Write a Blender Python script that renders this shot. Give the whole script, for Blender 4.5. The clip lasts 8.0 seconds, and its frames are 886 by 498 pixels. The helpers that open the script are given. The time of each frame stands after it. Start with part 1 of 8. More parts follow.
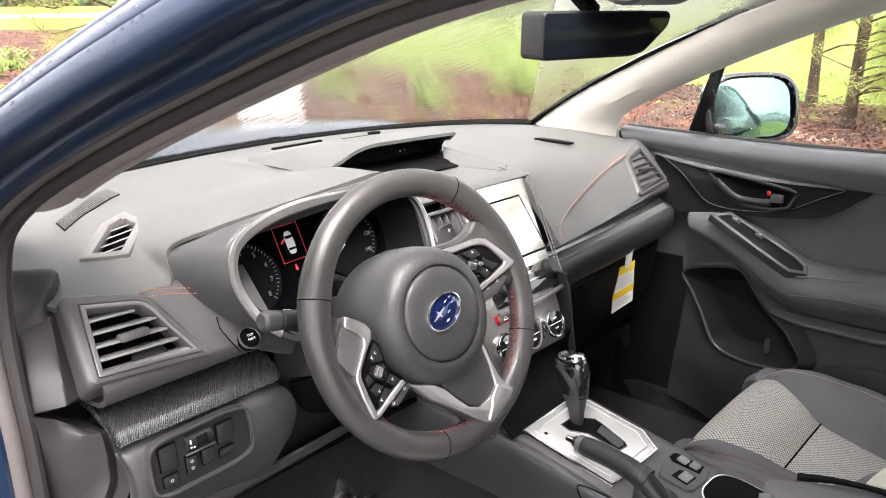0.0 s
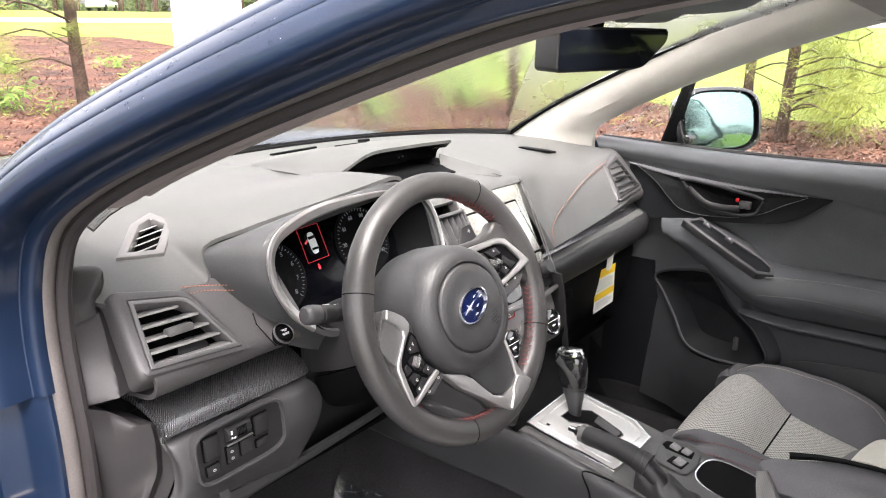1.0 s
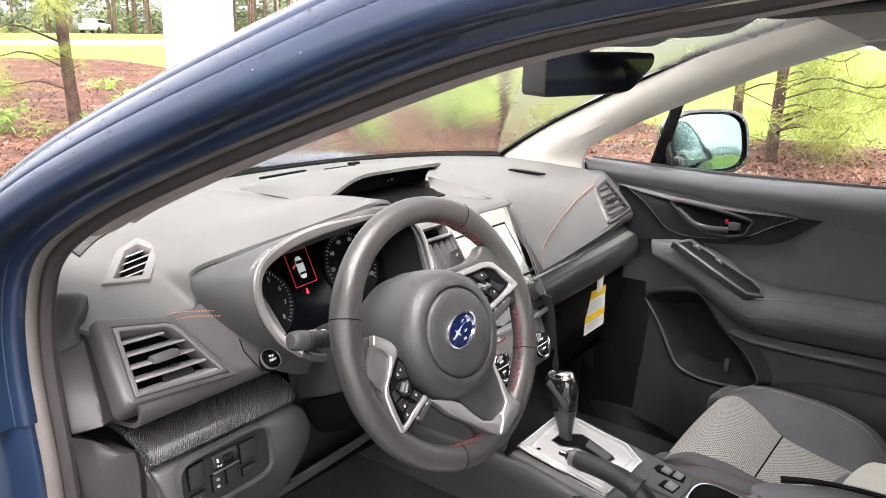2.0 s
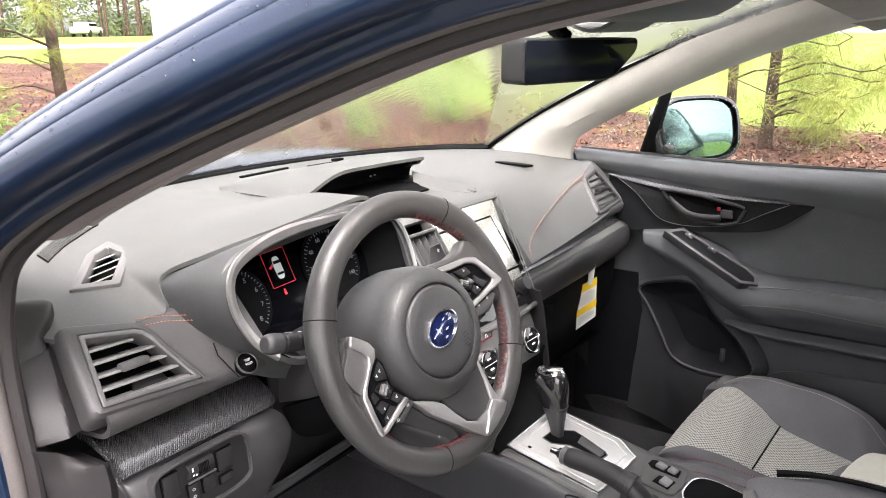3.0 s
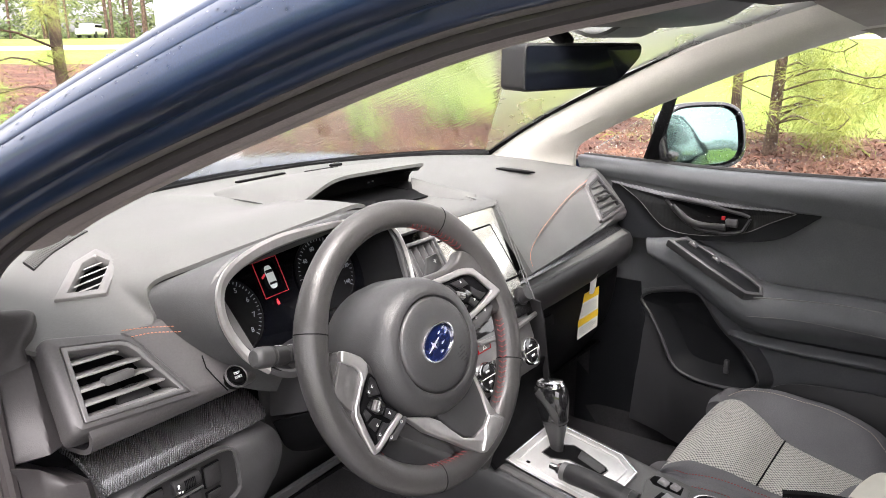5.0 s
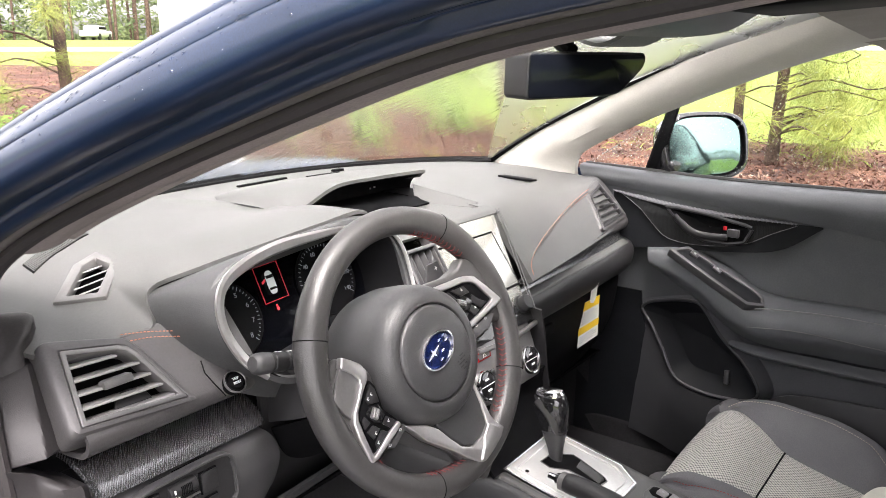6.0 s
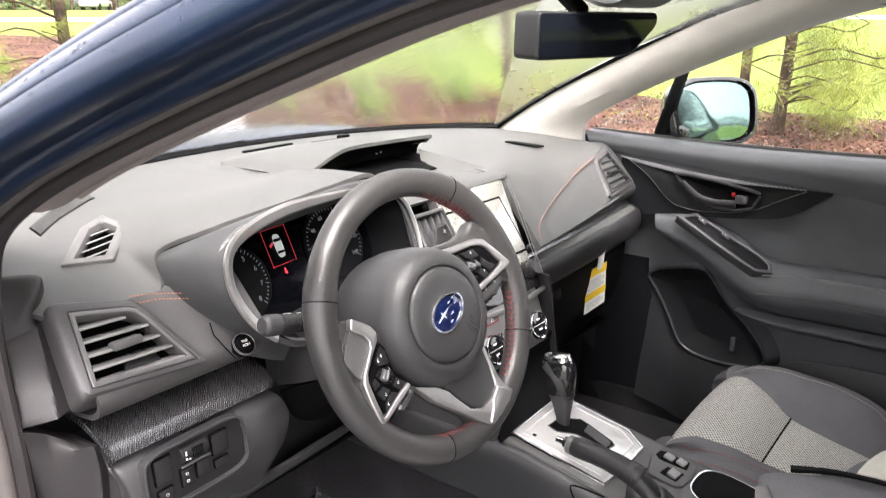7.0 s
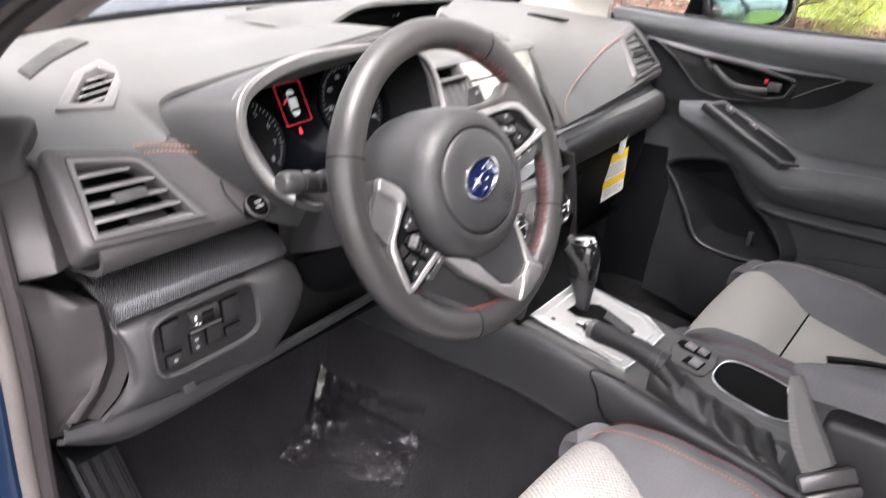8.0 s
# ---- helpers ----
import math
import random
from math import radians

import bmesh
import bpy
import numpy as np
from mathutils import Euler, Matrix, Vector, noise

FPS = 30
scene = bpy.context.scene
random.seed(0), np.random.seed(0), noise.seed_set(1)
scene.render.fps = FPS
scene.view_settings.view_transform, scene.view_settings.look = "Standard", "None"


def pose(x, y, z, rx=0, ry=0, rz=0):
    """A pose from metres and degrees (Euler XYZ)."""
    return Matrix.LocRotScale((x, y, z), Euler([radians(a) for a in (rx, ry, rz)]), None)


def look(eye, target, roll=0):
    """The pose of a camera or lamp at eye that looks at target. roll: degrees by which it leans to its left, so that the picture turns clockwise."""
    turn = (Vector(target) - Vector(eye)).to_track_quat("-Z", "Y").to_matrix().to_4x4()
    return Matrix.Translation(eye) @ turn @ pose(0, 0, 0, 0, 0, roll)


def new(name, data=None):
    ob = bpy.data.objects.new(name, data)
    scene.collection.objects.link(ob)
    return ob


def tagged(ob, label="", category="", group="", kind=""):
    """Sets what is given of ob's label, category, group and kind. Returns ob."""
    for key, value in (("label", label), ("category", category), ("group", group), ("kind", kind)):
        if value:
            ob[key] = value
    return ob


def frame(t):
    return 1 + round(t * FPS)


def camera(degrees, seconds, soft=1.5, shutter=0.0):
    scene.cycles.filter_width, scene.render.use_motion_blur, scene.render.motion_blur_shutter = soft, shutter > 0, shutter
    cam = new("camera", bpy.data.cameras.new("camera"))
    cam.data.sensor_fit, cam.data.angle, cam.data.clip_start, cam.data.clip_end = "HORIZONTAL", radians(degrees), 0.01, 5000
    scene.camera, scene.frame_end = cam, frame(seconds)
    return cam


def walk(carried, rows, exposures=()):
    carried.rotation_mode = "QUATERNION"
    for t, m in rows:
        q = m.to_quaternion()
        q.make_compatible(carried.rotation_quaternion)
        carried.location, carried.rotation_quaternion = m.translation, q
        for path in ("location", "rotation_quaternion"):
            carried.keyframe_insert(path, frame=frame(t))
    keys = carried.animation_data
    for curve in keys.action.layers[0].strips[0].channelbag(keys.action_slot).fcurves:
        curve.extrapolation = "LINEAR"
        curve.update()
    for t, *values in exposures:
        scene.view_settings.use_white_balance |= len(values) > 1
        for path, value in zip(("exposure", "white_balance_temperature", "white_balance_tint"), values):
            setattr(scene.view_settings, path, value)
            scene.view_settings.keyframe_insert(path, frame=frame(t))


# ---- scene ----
cam = camera(58.5, 8.0, soft=0.9, shutter=0.5)
ROWS = [
    (0.0, -1.0083, -0.6003, 1.4399, 73.15, 0.75, -48.70),
    (0.5, -1.0574, -0.5777, 1.4481, 73.39, 0.15, -50.58),
    (1.0, -1.1281, -0.5551, 1.4420, 73.96, -0.37, -52.92),
    (1.5, -1.1295, -0.5578, 1.4482, 75.14, -0.86, -53.38),
    (3.0, -1.0799, -0.5577, 1.4386, 75.06, 1.10, -53.96),
    (3.5, -1.0659, -0.5596, 1.4356, 74.84, 1.07, -54.40),
    (4.0, -1.0598, -0.5560, 1.4353, 74.68, 1.13, -54.61),
    (4.5, -1.0538, -0.5484, 1.4375, 74.94, 1.08, -53.98),
    (6.0, -1.0473, -0.5431, 1.4411, 75.73, 0.07, -53.42),
    (6.5, -1.0551, -0.5366, 1.4407, 75.35, -0.14, -52.95),
    (7.0, -1.0490, -0.5346, 1.4279, 73.70, 0.14, -53.22),
    (7.5, -1.0421, -0.5304, 1.4135, 70.92, -0.12, -53.97),
    (8.0, -1.0297, -0.4595, 1.3652, 66.38, -2.25, -53.30),
]
walk(cam, [(t, pose(x, y, z, rx, ry, rz)) for t, x, y, z, rx, ry, rz in ROWS],
     exposures=((0.0, 3.10, 6600, 17), (7.0, 3.08, 6600, 17), (7.5, 3.05, 6600, 17), (8.0, 3.26, 6500, 19)))

# ---- light: an overcast, wet day ----
world = bpy.data.worlds.new("overcast")
scene.world = world
world.use_nodes = True
wn, wl = world.node_tree.nodes, world.node_tree.links
sky = wn.new("ShaderNodeTexSky")
sky.sky_type, sky.sun_disc = "NISHITA", False
sky.sun_elevation, sky.sun_rotation = radians(64), radians(222)
sky.air_density, sky.dust_density, sky.ozone_density = 1.0, 4.0, 1.0
grey = wn.new("ShaderNodeHueSaturation")
grey.inputs["Saturation"].default_value = 0.06
wl.new(sky.outputs[0], grey.inputs["Color"])
wl.new(grey.outputs[0], wn["Background"].inputs["Color"])
wn["Background"].inputs["Strength"].default_value = 0.112
sun = new("sun", bpy.data.lights.new("sun", "SUN"))
sun.data.energy, sun.data.angle, sun.data.color = 0.95, radians(38), (1.0, 0.97, 0.92)
sun.matrix_world = look((-2.3, -2.6, 8.0), (0, 0, 1))


# ---- materials ----
def shader(name, colour, rough=0.5, metal=0.0, **more):
    m = bpy.data.materials.new(name)
    m.use_nodes = True
    b = m.node_tree.nodes["Principled BSDF"]
    b.inputs["Base Color"].default_value = (*colour, 1)
    b.inputs["Roughness"].default_value = rough
    b.inputs["Metallic"].default_value = metal
    for key, value in more.items():
        b.inputs[key.replace("_", " ")].default_value = value
    return m


def node(m, kind, **values):
    n = m.node_tree.nodes.new(kind)
    for key, value in values.items():
        n.inputs[key.replace("_", " ")].default_value = value
    return n


def link(m, a, b):
    m.node_tree.links.new(a, b)


def coords(m, scale=(1, 1, 1), turn=(0, 0, 0)):
    tc, mp = node(m, "ShaderNodeTexCoord"), node(m, "ShaderNodeMapping")
    mp.inputs["Scale"].default_value, mp.inputs["Rotation"].default_value = scale, turn
    link(m, tc.outputs["Object"], mp.inputs["Vector"])
    return mp.outputs[0]


def vary(m, size, amount, dark=0.6, wide=0.08):
    """Uneven tone at two scales: a fine grain of that size and wide, faint patches."""
    b = m.node_tree.nodes["Principled BSDF"]
    base = tuple(b.inputs["Base Color"].default_value)
    fine, broad = node(m, "ShaderNodeTexNoise", Scale=1 / size, Detail=3.0), node(m, "ShaderNodeTexNoise", Scale=1 / wide, Detail=4.0)
    vec = coords(m)
    link(m, vec, fine.inputs["Vector"]), link(m, vec, broad.inputs["Vector"])
    both = node(m, "ShaderNodeMath")
    both.operation = "MULTIPLY"
    link(m, fine.outputs[0], both.inputs[0]), link(m, broad.outputs[0], both.inputs[1])
    ramp = m.node_tree.nodes.new("ShaderNodeValToRGB")
    ramp.color_ramp.elements[0].position, ramp.color_ramp.elements[1].position = 0.12, 0.42
    ramp.color_ramp.elements[0].color = (*[c * (1 - amount * dark) for c in base[:3]], 1)
    ramp.color_ramp.elements[1].color = (*[min(1, c * (1 + amount * 0.5)) for c in base[:3]], 1)
    link(m, both.outputs[0], ramp.inputs[0])
    link(m, ramp.outputs[0], b.inputs["Base Color"])
    rr = node(m, "ShaderNodeMapRange", To_Min=max(0.02, b.inputs["Roughness"].default_value - 0.06), To_Max=b.inputs["Roughness"].default_value + 0.08)
    link(m, broad.outputs[0], rr.inputs["Value"])
    link(m, rr.outputs[0], b.inputs["Roughness"])
    return m


def relief(m, size, depth, cells=True):
    """Fine raised grain: leathery cells or plain noise."""
    t = node(m, "ShaderNodeTexVoronoi" if cells else "ShaderNodeTexNoise", Scale=1 / size)
    link(m, coords(m), t.inputs["Vector"])
    bump = node(m, "ShaderNodeBump", Strength=0.6, Distance=depth)
    link(m, t.outputs[0], bump.inputs["Height"])
    link(m, bump.outputs[0], m.node_tree.nodes["Principled BSDF"].inputs["Normal"])
    return m


def weave(m, size, depth, light, dark, turn=(0, 0, 0)):
    """A checked weave of small raised threads."""
    b = m.node_tree.nodes["Principled BSDF"]
    vec = coords(m, (1, 1, 1), turn)
    ch = node(m, "ShaderNodeTexVoronoi", Scale=1 / size, Randomness=0.10)
    ch.voronoi_dimensions = "2D"
    link(m, vec, ch.inputs["Vector"])
    ramp = m.node_tree.nodes.new("ShaderNodeValToRGB")
    ramp.color_ramp.elements[0].position, ramp.color_ramp.elements[1].position = 0.30, 0.62
    ramp.color_ramp.elements[0].color, ramp.color_ramp.elements[1].color = (*light, 1), (*dark, 1)
    link(m, ch.outputs["Distance"], ramp.inputs[0])
    link(m, ramp.outputs[0], b.inputs["Base Color"])
    bump = node(m, "ShaderNodeBump", Strength=0.8, Distance=depth)
    bump.invert = True
    link(m, ch.outputs["Distance"], bump.inputs["Height"])
    link(m, bump.outputs[0], b.inputs["Normal"])
    return m


def carbon(name, tone=1.0, gleam=0.7, metal=0.0, fine=140.0):
    """Ribbed twill foil: slanting dark and light ribs, in a clear gloss."""
    m = shader(name, (0.02, 0.02, 0.022), 0.28, metal, Specular_IOR_Level=gleam, Coat_Weight=max(0, gleam - 0.2), Coat_Roughness=0.16)
    b = m.node_tree.nodes["Principled BSDF"]
    wave = node(m, "ShaderNodeTexWave", Scale=fine, Distortion=0.0)
    wave.wave_type, wave.bands_direction = "BANDS", "X"
    link(m, coords(m, (1, 1, 1), (0, 0, radians(38))), wave.inputs["Vector"])
    ramp = m.node_tree.nodes.new("ShaderNodeValToRGB")
    ramp.color_ramp.elements[0].color, ramp.color_ramp.elements[1].color = (0.013 * tone, 0.013 * tone, 0.0135 * tone, 1), (0.027 * tone, 0.027 * tone, 0.029 * tone, 1)
    link(m, wave.outputs[1], ramp.inputs[0])
    link(m, ramp.outputs[0], b.inputs["Base Color"])
    rr = node(m, "ShaderNodeMapRange", To_Min=0.34, To_Max=0.20)
    link(m, wave.outputs[1], rr.inputs["Value"])
    link(m, rr.outputs[0], b.inputs["Roughness"])
    bump = node(m, "ShaderNodeBump", Strength=0.22, Distance=0.0004)
    link(m, wave.outputs[1], bump.inputs["Height"])
    link(m, bump.outputs[0], b.inputs["Normal"])
    return m


soft_top = relief(vary(shader("soft_grey_dash_skin", (0.078, 0.078, 0.076), 0.48, Specular_IOR_Level=0.5), 0.003, 0.25), 0.0011, 0.00018)
soft_dark = relief(vary(shader("dark_dash_skin", (0.050, 0.050, 0.052), 0.46, Specular_IOR_Level=0.4), 0.003, 0.25), 0.0011, 0.00018)
band_skin = relief(vary(shader("grey_moulded_band", (0.060, 0.0565, 0.058), 0.44, Specular_IOR_Level=0.5), 0.003, 0.25), 0.0011, 0.00015)
console_skin = relief(vary(shader("console_skin", (0.026, 0.026, 0.028), 0.40, Specular_IOR_Level=0.55), 0.002, 0.25), 0.0009, 0.00012)
# Dark trim, also used where shade is put into a part's colour.
soft_end = relief(vary(shader("dark_and_shaded_trim", (0.016, 0.0155, 0.0165), 0.45, Specular_IOR_Level=0.4), 0.003, 0.25), 0.0011, 0.00015)
# Taupe trim darkened: the shade on the dash end is in the colour.
end_plastic = relief(vary(shader("taupe_and_shaded_end_trim", (0.026, 0.0235, 0.0245), 0.46, Specular_IOR_Level=0.38), 0.003, 0.25), 0.0011, 0.00015)
plastic = relief(vary(shader("black_grained_plastic", (0.046, 0.045, 0.047), 0.40, Specular_IOR_Level=0.55), 0.002, 0.25), 0.0009, 0.00015)
satin = relief(vary(shader("satin_grey_plastic", (0.15, 0.145, 0.145), 0.30, 0.5), 0.002, 0.2), 0.0006, 0.00004, False)
# Black plastic, also standing for shade in recesses and under the dash.
deep = vary(shader("black_and_shaded_plastic", (0.003, 0.003, 0.0035), 0.6, Specular_IOR_Level=0.07), 0.004, 0.3)
gloss = vary(shader("piano_black", (0.012, 0.012, 0.013), 0.06, Coat_Weight=0.6, Coat_Roughness=0.03), 0.05, 0.2)
# Pale metallic base puts the bright sky's reflection into a dark panel's colour.
screen_glass = vary(shader("sky_reflecting_panel", (0.66, 0.65, 0.60), 0.24, 0.75, Coat_Weight=1.0, Coat_Roughness=0.03), 0.05, 0.2)
cream = vary(shader("cream_sheet", (0.62, 0.60, 0.52), 0.6), 0.01, 0.1)
screen_black = vary(shader("display_glass", (0.0015, 0.0017, 0.0025), 0.12, Specular_IOR_Level=0.12), 0.05, 0.2)
silver = relief(vary(shader("satin_silver", (0.56, 0.545, 0.54), 0.32, 0.9), 0.004, 0.12), 0.0008, 0.00003, False)
chrome = vary(shader("bright_chrome", (0.78, 0.78, 0.79), 0.12, 1.0), 0.01, 0.1)
leather = relief(vary(shader("black_leather", (0.036, 0.034, 0.034), 0.38, Specular_IOR_Level=0.6), 0.004, 0.3), 0.0014, 0.00022)
airbag = relief(vary(shader("airbag_skin", (0.036, 0.0355, 0.037), 0.44, Specular_IOR_Level=0.5), 0.003, 0.25), 0.0012, 0.0002)
# Black trim, also used where pocket and footwell shade is put into colour.
door_black = relief(vary(shader("black_and_shaded_door_trim", (0.0085, 0.009, 0.0105), 0.52, Specular_IOR_Level=0.09), 0.003, 0.25), 0.0011, 0.00015)
door_skin = relief(vary(shader("charcoal_door_skin", (0.080, 0.083, 0.089), 0.45, Specular_IOR_Level=0.45), 0.003, 0.25), 0.0011, 0.00015)
rubber = relief(vary(shader("rubber_seal", (0.010, 0.010, 0.010), 0.6), 0.003, 0.3), 0.0015, 0.0001, False)
lip_rubber = relief(vary(shader("mauve_black_rubber", (0.024, 0.020, 0.021), 0.55), 0.003, 0.3), 0.0015, 0.0001, False)
plate_silver = relief(vary(shader("brushed_plate", (0.70, 0.69, 0.68), 0.30, 0.55), 0.004, 0.12), 0.0008, 0.00004, False)
mauve = relief(vary(shader("mauve_grey_edge", (0.290, 0.245, 0.243), 0.8), 0.002, 0.3), 0.0012, 0.00015, False)
seal_cloth = relief(vary(shader("brown_grey_seal", (0.104, 0.092, 0.089), 0.5), 0.002, 0.3), 0.0012, 0.00015, False)
paint = vary(shader("blue_metallic_paint", (0.0062, 0.0175, 0.047), 0.44, 0.28, Specular_IOR_Level=0.38, Coat_Weight=0.60, Coat_Roughness=0.05), 0.0012, 0.35)
lining = relief(vary(shader("pale_pillar_trim", (0.56, 0.535, 0.49), 0.75), 0.003, 0.15), 0.0012, 0.00015, False)
roof_cloth = relief(vary(shader("headliner_cloth", (0.34, 0.31, 0.29), 0.9), 0.002, 0.2), 0.001, 0.0002, False)
thread_orange = vary(shader("orange_thread", (0.50, 0.17, 0.09), 0.6), 0.002, 0.2)
thread_red = vary(shader("red_thread", (0.24, 0.030, 0.03), 0.6), 0.002, 0.2)
thread_pale = vary(shader("pale_thread", (0.42, 0.36, 0.31), 0.7), 0.002, 0.2)
fabric = weave(shader("grey_mesh_fabric", (0.3, 0.3, 0.29), 0.85), 0.0050, 0.0014, (0.60, 0.58, 0.535), (0.11, 0.11, 0.105), (0, 0, radians(45)))
seat_side = relief(vary(shader("seat_side_cloth", (0.135, 0.132, 0.138), 0.66), 0.002, 0.3), 0.001, 0.0002, False)
carpet = relief(vary(shader("black_carpet", (0.023, 0.0222, 0.0240), 0.95, Specular_IOR_Level=0.15), 0.004, 0.5), 0.003, 0.0012, False)
carbon_foil = carbon("carbon_foil", 6.6, 0.9, 0.72)
door_foil = carbon("door_carbon_foil", 0.5, 0.12)
white_mark = shader("white_print", (0.75, 0.75, 0.74), 0.5)
red_plastic = shader("red_lens", (0.30, 0.012, 0.016), 0.25)
red_glow = shader("red_display", (0.5, 0.02, 0.03), 0.4, Emission_Color=(1, 0.06, 0.09, 1), Emission_Strength=0.03)
white_glow = shader("white_display", (0.40, 0.42, 0.42), 0.4, Emission_Color=(0.9, 1, 0.98, 1), Emission_Strength=0.03)
dim_glow = shader("dim_display", (0.10, 0.105, 0.11), 0.4, Emission_Color=(0.8, 0.9, 1, 1), Emission_Strength=0.012)
badge_blue = vary(shader("badge_blue", (0.003, 0.009, 0.055), 0.12, 0.2, Coat_Weight=1.0), 0.01, 0.2)
paper = vary(shader("white_paper", (0.74, 0.74, 0.71), 0.7), 0.004, 0.08)
yellow = vary(shader("yellow_print", (0.80, 0.52, 0.02), 0.6), 0.004, 0.1)
grey_print = shader("grey_print", (0.35, 0.35, 0.36), 0.7)
belt = weave(shader("grey_belt_webbing", (0.2, 0.2, 0.2), 0.7), 0.0022, 0.0004, (0.19, 0.185, 0.18), (0.14, 0.138, 0.135))
bright = vary(shader("bright_satin_chrome", (0.80, 0.80, 0.80), 0.32, 0.75), 0.01, 0.1)
mirror_face = shader("mirror_face", (0.19, 0.285, 0.27), 0.07, 1.0)
# Near black and hardly mirroring: the dark cabin's reflection is the base colour.
dark_mirror = shader("dimmed_dark_reflection", (0.005, 0.006, 0.009), 0.10, 0.0, Specular_IOR_Level=0.12)
film_clear = shader("clear_film", (0.97, 0.97, 0.98), 0.06, Transmission_Weight=1.0, IOR=1.38)
bead_water = shader("rain_bead", (0.95, 0.97, 1.0), 0.0, Transmission_Weight=1.0, IOR=1.33)
slat_grey = relief(vary(shader("pale_slat_plastic", (0.27, 0.262, 0.262), 0.34, Specular_IOR_Level=0.5), 0.002, 0.2), 0.0006, 0.00003, False)
vent_grey = relief(vary(shader("pale_satin_vent", (0.115, 0.112, 0.112), 0.4), 0.002, 0.2), 0.0006, 0.00004, False)
console_top = relief(vary(shader("grey_console_panel", (0.085, 0.083, 0.081), 0.42, Specular_IOR_Level=0.5), 0.002, 0.22), 0.0009, 0.0001)
gaiter_skin = relief(vary(shader("soft_black_leather", (0.020, 0.0195, 0.020), 0.42, Specular_IOR_Level=0.5), 0.004, 0.3), 0.0014, 0.0002)
steel = vary(shader("zinc_steel", (0.55, 0.5, 0.42), 0.35, 0.9), 0.003, 0.3)


def glass(name, tint, rough, blur=0.0):
    m = shader(name, tint, rough, Transmission_Weight=1.0, IOR=1.12)
    if blur:
        b = m.node_tree.nodes["Principled BSDF"]
        n = node(m, "ShaderNodeTexNoise", Scale=9.0, Detail=5.0)
        link(m, coords(m, (1, 1, 0.35)), n.inputs["Vector"])
        rr = node(m, "ShaderNodeMapRange", From_Min=0.3, From_Max=0.7, To_Min=rough, To_Max=rough + blur)
        link(m, n.outputs[0], rr.inputs["Value"])
        # beyond the arc of the wiper the rain stands unwiped
        arc = node(m, "ShaderNodeVectorMath")
        arc.operation = "DOT_PRODUCT"
        arc.inputs[1].default_value = (1.0, -1.44, -0.286)
        link(m, coords(m), arc.inputs[0])
        edge = node(m, "ShaderNodeMapRange", From_Min=-0.522, From_Max=-0.508, To_Min=0.0, To_Max=0.24)
        link(m, arc.outputs["Value"], edge.inputs["Value"])
        both = node(m, "ShaderNodeMath")
        both.operation = "ADD"
        link(m, rr.outputs[0], both.inputs[0]), link(m, edge.outputs[0], both.inputs[1])
        link(m, both.outputs[0], b.inputs["Roughness"])
        # water running down bends the view in fine ripples
        film = node(m, "ShaderNodeTexNoise", Scale=42.0, Detail=3.0)
        link(m, coords(m, (1, 0.45, 0.45)), film.inputs["Vector"])
        bump = node(m, "ShaderNodeBump", Strength=0.26, Distance=0.0016)
        link(m, film.outputs[0], bump.inputs["Height"])
        link(m, bump.outputs[0], b.inputs["Normal"])
    return m


wet_glass = glass("wet_windscreen", (0.64, 0.66, 0.64), 0.015, 0.06)
side_glass = glass("side_glass", (0.95, 0.98, 0.96), 0.0)
drop_water = shader("rain_water", (0.97, 0.98, 0.99), 0.0, Transmission_Weight=1.0, IOR=1.33)


# ---- mesh helpers ----
def spline(pts, n, closed=False):
    """n points along a smooth curve through pts."""
    p = [Vector(q) for q in pts]
    k = len(p)
    spans = k if closed else k - 1
    out = []
    for i in range(n):
        s = i / (n if closed else n - 1) * spans
        j = min(int(s), spans - 1)
        u = s - j
        if closed:
            a, b, c, d = p[(j - 1) % k], p[j], p[(j + 1) % k], p[(j + 2) % k]
        else:
            b, c = p[j], p[j + 1]
            a = p[j - 1] if j else b * 2 - c
            d = p[j + 2] if j + 2 < k else c * 2 - b
        out.append(0.5 * (2 * b + (c - a) * u + (2 * a - 5 * b + 4 * c - d) * u * u + (3 * b - a - 3 * c + d) * u ** 3))
    return out


def line(pts, n):
    """n points evenly along straight pieces."""
    p = [Vector(q) for q in pts]
    length = [0]
    for a, b in zip(p, p[1:]):
        length.append(length[-1] + (b - a).length)
    out = []
    for i in range(n):
        s = length[-1] * i / (n - 1)
        j = max(k for k in range(len(p) - 1) if length[k] <= s + 1e-9)
        out.append(p[j].lerp(p[j + 1], (s - length[j]) / max(1e-9, length[j + 1] - length[j])))
    return out


def weave_grid(bm, rows, wrap_u=False, wrap_v=False):
    vs = [[bm.verts.new(p) for p in r] for r in rows]
    nu, nv = len(vs), len(vs[0])
    for i in range(nu if wrap_u else nu - 1):
        for j in range(nv if wrap_v else nv - 1):
            q = [vs[i][j], vs[(i + 1) % nu][j], vs[(i + 1) % nu][(j + 1) % nv], vs[i][(j + 1) % nv]]
            if len(set(q)) == 4:
                bm.faces.new(q)
    return vs


CABIN = Vector((-0.6, -0.8, 1.6))


